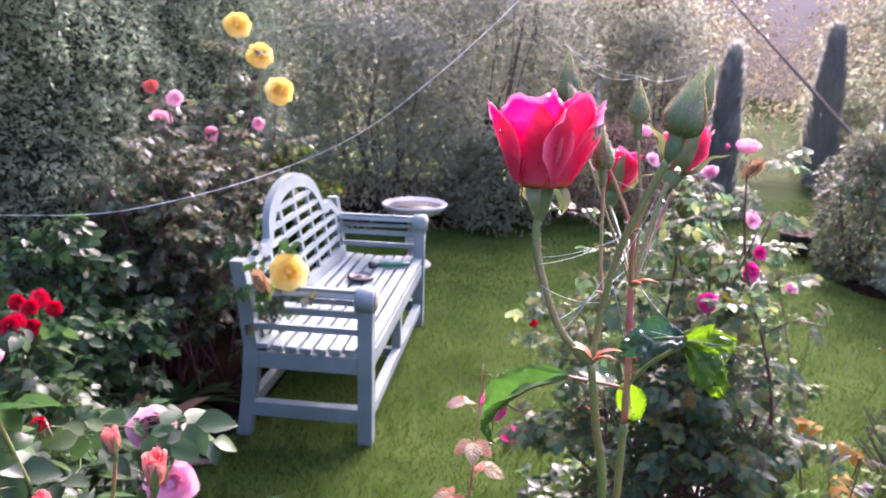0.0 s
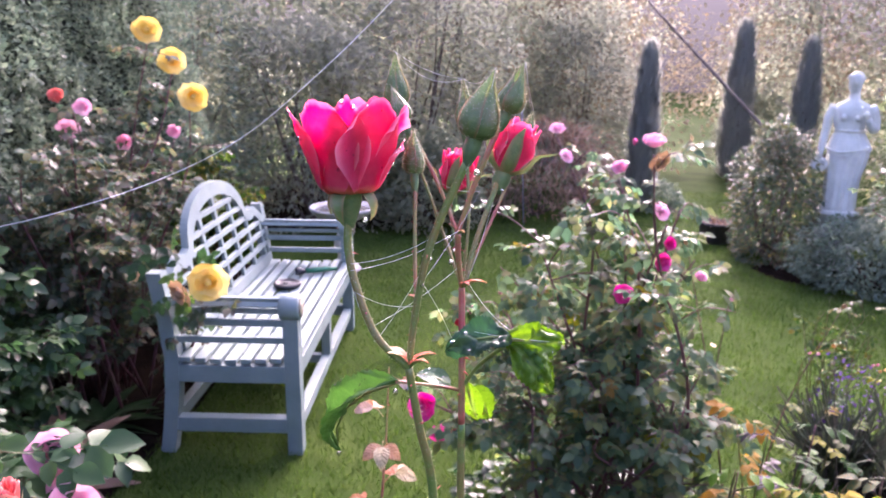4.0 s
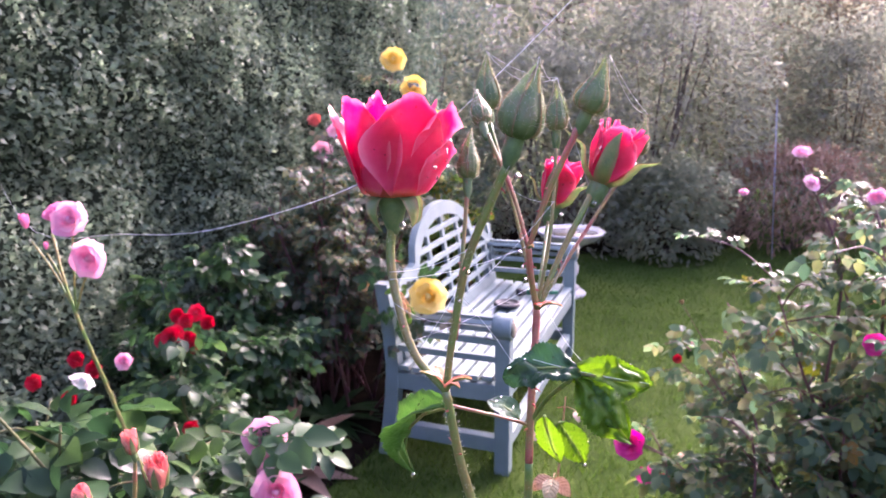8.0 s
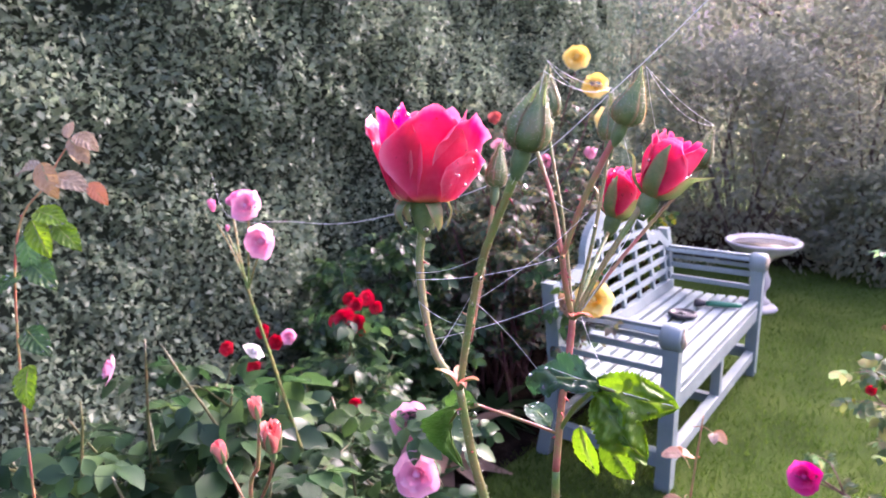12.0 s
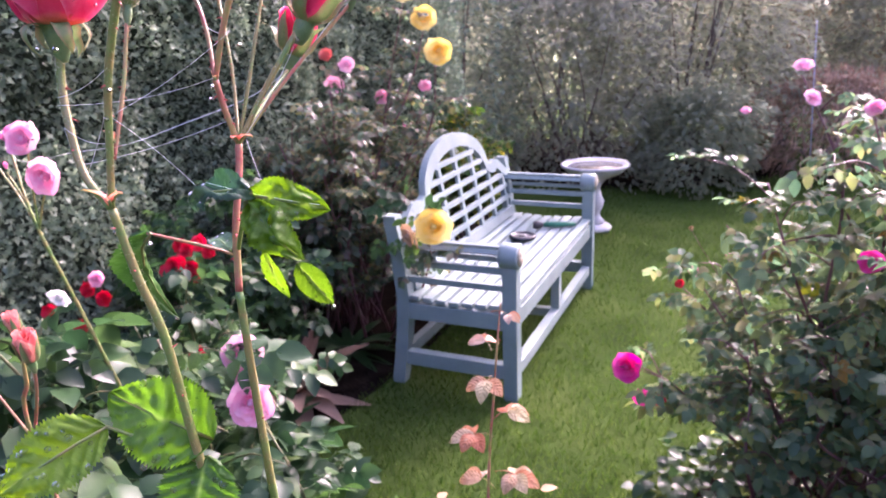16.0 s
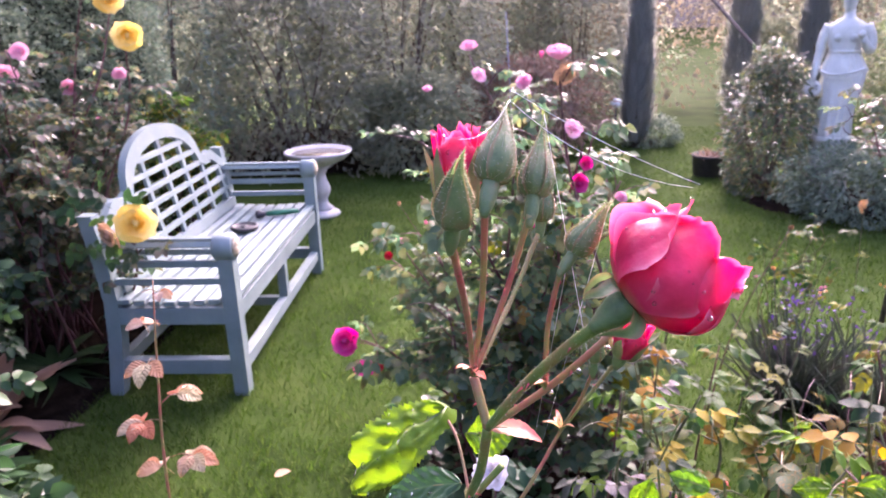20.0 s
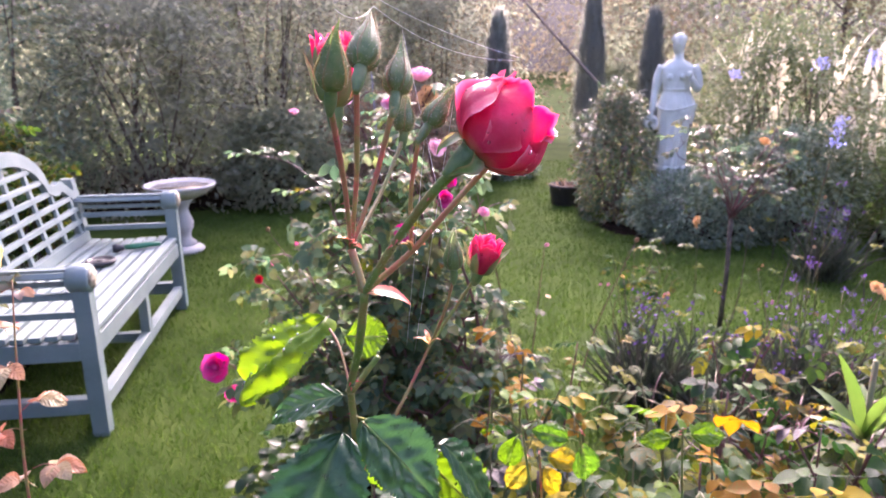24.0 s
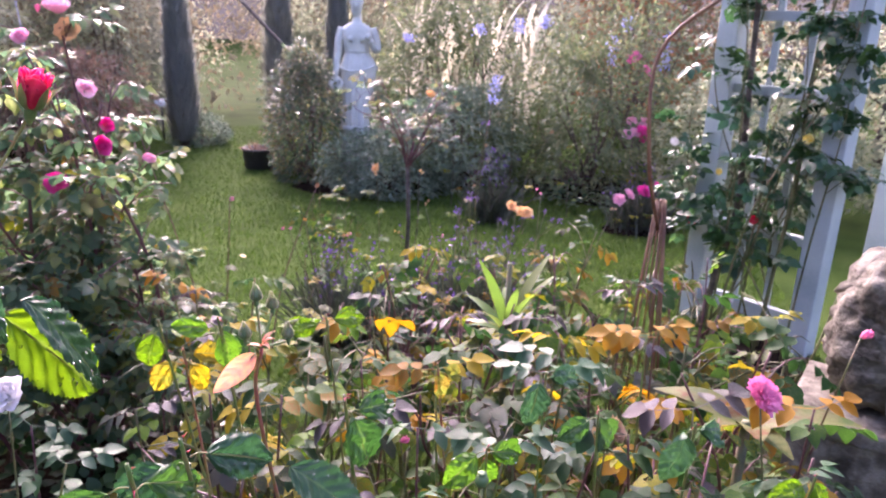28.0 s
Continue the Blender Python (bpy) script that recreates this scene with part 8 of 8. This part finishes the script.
for x, y, r in ((-0.1, 2.1, 40), (0.12, 1.95, 110), (-0.35, 2.3, 200), (0.3, 3.4, 20), (-0.05, 2.45, 300), (0.9, 3.9, 70), (1.7, 4.4, 10)):
    ob = thing("fallen_leaf", pose(x, y, 0.034, 8, 6, r), "pale fallen leaf lying on the grass", "leaf", "fallen leaves")
    s = Soup().add(*leaf_base(0.6, 6, 0.1, 0.1), Matrix.Scale(0.06, 4))
    s.link("blade", M["faded"], ob)
# small stone lamp by the cypress
lamp = thing("solar_lamp", pose(1.78, 9.15, 0), "small round white garden lamp on a spike", "lamp")
Soup().tube([(0, 0, 0), (0, 0, 0.42)], 0.012, 8).link("spike", M["black"], lamp)
Soup().lathe([(0.001, 0), (0.07, 0), (0.075, 0.01), (0.06, 0.025), (0.001, 0.03)], 20, Matrix.Translation((0, 0, 0.42)) @ Matrix.Rotation(0.6, 4, "X")).link("disc", M["white"], lamp)

# ---------------------------------------------------------------- single rose shoots that rise out of the near bed
SPRAY = dict(wet=("wet_leaf", "rose shoot with wet purple-grey leaves"), gold=("gold_leaf", "rose shoot with yellow autumn leaves"), orange=("orange_leaf", "rose shoot with orange autumn leaves"), lime=("hero_leaf", "rose shoot with fresh lime green leaves"), dark=("dark_leaf", "rose shoot with large dark green leaves"), plain=("bed_leaf", "rose shoot with matt green leaves"))
spray_rnd = random.Random(77)


def leaf_spray(x, y, z, kind, size=0.105, n=5):
    m, lb = SPRAY[kind]
    ob = thing("rose_shoot", pose(x, y, 0), lb, "rose", "shoots in the near bed")
    fx, fy = spray_rnd.gauss(0, 0.06), spray_rnd.gauss(0, 0.06)
    ln = smooth_line([(fx, fy, 0), (fx * 0.6 + spray_rnd.gauss(0, 0.02), fy * 0.6, z * 0.55), (0, 0, z)], 6)
    Soup().tube(ln, [0.0042 * (1 - 0.6 * i / (len(ln) - 1)) for i in range(len(ln))], 6).link("stem", M[spray_rnd.choice(("cane", "purple_cane", "stem"))], ob)
    for k in range(n):
        a = 2.4 * k + spray_rnd.uniform(-0.4, 0.4)
        p = ln[-1 - (k // 2) * 2]
        d = (math.cos(a), math.sin(a), spray_rnd.uniform(-0.45, 0.2))
        share("leaf", leaf_data("spray_" + m, COMPOUND, M[m]), Matrix.Translation(p) @ turn_to(d, (spray_rnd.gauss(0, 0.25), spray_rnd.gauss(0, 0.25) - 0.2, 1)) @ Matrix.Scale(size * spray_rnd.uniform(0.75, 1.15), 4), ob)


for x, y, z, kind in [(0.94, 1.62, 0.69, "wet"), (0.82, 1.53, 0.66, "dark"), (1.07, 1.57, 0.72, "wet"), (1.11, 1.98, 0.78, "wet"), (1.06, 2.06, 0.78, "orange"), (1.12, 1.74, 0.78, "gold"), (1.02, 1.89, 0.73, "lime"), (1.05, 1.75, 0.66, "plain"), (1.3, 1.55, 0.84, "lime"), (1.53, 1.15, 0.87, "dark"), (1.6, 1.17, 0.87, "dark"), (1.73, 1.44, 0.82, "wet"), (1.44, 1.35, 0.8, "gold"), (1.51, 0.98, 0.83, "plain"), (1.39, 1.03, 0.83, "dark"), (1.55, 0.96, 0.86, "plain"), (1.52, 1.76, 0.77, "plain"), (1.35, 1.5, 0.77, "plain"), (1.56, 1.4, 0.8, "plain"), (1.55, 0.84, 0.85, "plain"), (1.76, 0.83, 0.81, "dark"), (1.75, 0.79, 0.83, "plain"), (1.16, 1.37, 0.8, "plain"), (1.32, 1.17, 0.81, "dark"), (1.87, 1.25, 0.83, "orange"), (1.89, 1.46, 0.79, "plain"), (2.18, 1.66, 0.76, "dark"), (1.79, 2.1, 0.77, "gold"), (1.28, 2.12, 0.74, "plain"), (0.6, 1.62, 0.62, "plain"), (0.75, 1.8, 0.6, "dark")]:
    leaf_spray(x, y, z, kind)
for x, y, z, kind in ((1.25, 1.25, 0.8, "wet"), (1.42, 1.62, 0.8, "orange"), (1.68, 1.3, 0.84, "gold"), (1.85, 1.25, 0.84, "orange"), (2.0, 1.45, 0.84, "wet"), (1.6, 1.55, 0.8, "wet"), (1.15, 1.45, 0.74, "gold"), (1.9, 0.92, 0.84, "orange"), (1.72, 1.0, 0.84, "wet"), (2.15, 1.2, 0.84, "gold")):
    leaf_spray(x, y, z, kind, 0.12, 6)


def ground_cover(x, y, rx, ry, n, label):
    ob = thing("ground_cover", pose(x, y, 0), label, "perennial", "low ground cover", "stuff")
    q = rng.random((n, 2)) * 2 - 1
    q = q[(q ** 2).sum(1) < 1]
    m = len(q)
    z = 0.04 + 0.1 * rng.random(m)
    scatter("foliage", leaf_base(0.8, 4, 0.1, 0.2), (np.stack([q[:, 0] * rx, q[:, 1] * ry, z], 1), unit(m) * [1, 1, 0.25], unit(m) * 0.35 + [0, 0, 1], rng.uniform(0.03, 0.06, m)), M["rose_leaf"], ob)


ground_cover(0.75, 2.6, 0.5, 0.45, 900, "low dark green leaves under the rose bush")
ground_cover(0.9, 1.4, 0.4, 0.45, 700, "low dark green leaves covering the soil")
ground_cover(-0.7, 1.4, 0.75, 0.7, 1400, "low dark leaves at the foot of the roses")
ground_cover(4.9, 4.9, 0.7, 0.6, 900, "low green leaves edging the border")

for k in range(14):
    a = spray_rnd.uniform(1.55, 2.6)
    wild_stem("seed_stem", a, spray_rnd.uniform(2.55, 3.5), spray_rnd.uniform(0.45, 0.8), (spray_rnd.gauss(0, 0.12), spray_rnd.gauss(0, 0.08)), "thin dry stem with a small faded flower head", "flower stem", ("faded", "peach", "pink")[k % 3], 0.011, 2, ("cane", "bark")[k % 2], (3,), 4, "dry flower stems", True)



def branching_flower(x, y, heads, label, seed):
    """Wiry forked stems from one foot, small leaves along them, a tight head of tiny violet flowers on each tip."""
    rnd = random.Random(seed)
    ob = thing("verbena", pose(x, y, 0), label, "verbena", "verbena clumps")
    for hx, hy, hz in heads:
        foot = Vector((rnd.gauss(0, 0.05), rnd.gauss(0, 0.05), 0))
        top = Vector((hx - x, hy - y, hz))
        fork = foot.lerp(top, 0.68) + Vector((rnd.gauss(0, 0.02), rnd.gauss(0, 0.02), 0.03))
        stem = Soup().tube(smooth_line([foot, foot.lerp(fork, 0.5) + Vector((rnd.gauss(0, 0.015), rnd.gauss(0, 0.015), 0)), fork, top], 4), 0.0019, 6)
        tips = [top] + [fork + Vector((rnd.gauss(0, 0.05), rnd.gauss(0, 0.05), rnd.uniform(0.3, 0.9) * (hz - fork.z))) for _ in range(2)]
        for q in tips[1:]:
            stem.tube([fork, fork.lerp(q, 0.5) + Vector((0, 0, -0.008)), q], 0.0012, 6)
        stem.link("stem", M["cane"], ob)
        for q in tips:
            m = 14
            scatter("flower_head", LEAF_LOW, (np.array(q) + rng.normal(0, 0.007, (m, 3)) * [1, 1, 0.7], unit(m) + [0, 0, 0.5], unit(m), rng.uniform(0.006, 0.012, m)), M["violet"], ob)
        for k in range(4):
            p = foot.lerp(fork, 0.2 + 0.2 * k)
            a = rnd.uniform(0, 6.28)
            share("leaf", leaf_data("wild", COMPOUND, M["autumn_leaf_one"]), Matrix.Translation(p) @ turn_to((math.cos(a), math.sin(a), 0.5), (0, 0, 1)) @ Matrix.Scale(0.07, 4), ob)


branching_flower(2.42, 2.98, [(2.42 + spray_rnd.gauss(0, 0.13), 2.98 + spray_rnd.gauss(0, 0.1), spray_rnd.uniform(0.46, 0.7)) for _ in range(9)] + [(2.31, 2.68, 1.04)], "airy verbena clump with violet flower heads", 51)
branching_flower(2.78, 3.05, [(2.78 + spray_rnd.gauss(0, 0.12), 3.05 + spray_rnd.gauss(0, 0.1), spray_rnd.uniform(0.3, 0.52)) for _ in range(4)], "low verbena clump with sparse violet flower heads", 52)
rose_bush("perennial_clump", 1.93, 3.45, ring_tops(1.93, 3.45, 13, 0.17, 0.4, 0.72, 53), "upright thin-stemmed perennial clump going to seed", "autumn_leaf", 90, 0.07, "cane", 0.3, 2, category="perennial", foot=0.06, r0=0.003, seed=53, twig=0.08)

# rose shoots with a few large leaves, nearest the walk's end
LARGE = dict(dark=("dark_leaf", "rose shoot with large dark dewy leaves"), mid=("mid_leaf", "rose shoot with large green dewy leaves"), lime=("hero_leaf", "rose shoot with large lime green leaves"), lit=("lit_leaf", "rose shoot with large leaves painted backlit green"), gold=("gold_leaf", "rose shoot with large yellow autumn leaves"))
for x, y, z, kind, leaves in [
    (0.943, 0.738, 1.127, "dark", ((0.9, 0.2, -0.5, 0.05), (-0.6, 0.3, -0.6, 0.045),)),
    (0.909, 0.717, 1.129, "mid", ((-0.7, 0.1, -0.5, 0.05), (0.5, 0.4, -0.4, 0.045),)),
    (1.073, 0.791, 1.103, "mid", ((0.2, 0.1, -0.9, 0.055), (0.8, 0.3, -0.2, 0.04),)),
    (0.967, 1.173, 1.035, "lime", ((-0.2, 0.2, -0.8, 0.05),)),
    (1.035, 1.164, 1.032, "lit", ((0.1, 0.1, -0.9, 0.055), (-0.8, 0.3, 0.1, 0.045),)),
    (0.993, 1.202, 0.982, "gold", ((0.8, 0.2, -0.3, 0.05), (-0.5, 0.2, -0.8, 0.05), (0.3, 0.1, -0.9, 0.045),)),
    (1.207, 1.264, 0.970, "lime", ((0.9, 0.2, -0.2, 0.055), (-0.7, 0.3, -0.3, 0.045),)),
    (1.463, 1.048, 0.926, "dark", ((-0.2, 0.1, -0.9, 0.07), (0.9, 0.2, -0.3, 0.06),)),
    (1.483, 0.950, 0.913, "mid", ((0.3, 0.1, -0.9, 0.06), (-0.8, 0.2, -0.5, 0.05),)),
    (1.353, 1.172, 0.906, "gold", ((0.1, 0.1, -0.9, 0.05), (0.7, 0.2, -0.6, 0.045),)),
    (1.324, 0.974, 0.885, "lit", ((-0.6, 0.2, -0.7, 0.06), (0.8, 0.2, -0.4, 0.055), (0.1, 0.2, -0.9, 0.05),)),
    (1.570, 0.865, 0.918, "dark", ((-0.4, 0.1, -0.9, 0.07), (0.8, 0.1, -0.5, 0.06),)),
    (1.606, 0.721, 0.925, "lime", ((0.2, 0.1, -0.9, 0.06), (-0.8, 0.2, -0.3, 0.05),)),
]:
    mt, lb = LARGE[kind]
    ob = thing("rose_shoot", pose(x, y, 0), lb, "rose", "large-leaved shoots in the near bed")
    foot = Vector((spray_rnd.uniform(0.05, 0.12), spray_rnd.uniform(0.06, 0.14), 0))
    stalk(ob, [foot, foot * 0.7 + Vector((0.01, 0, z * 0.5)), (0.004, 0.004, z - 0.03), (0, 0, z)], (0.0032, 0.0012), ("stem", "redstem")[kind == "gold"], 6)
    for i, (dx, dy, dz, L) in enumerate(leaves):
        a = Vector((0.003 * dx, 0.003 * dy, z - 0.004 * i))
        b = a + Vector((dx, dy, dz * 0.3)).normalized() * 0.012
        stalk(ob, [a, a.lerp(b, 0.5) + Vector((0, 0, 0.002)), b], 0.0008, "stem", 0, "petiole")
        big_leaf(ob, b, b + Vector((dx, dy, dz)).normalized() * L, L * 0.66, (0.25 * dx, -0.75, 0.55), mt, 0.25, 0.2, "leaf", 0.2)
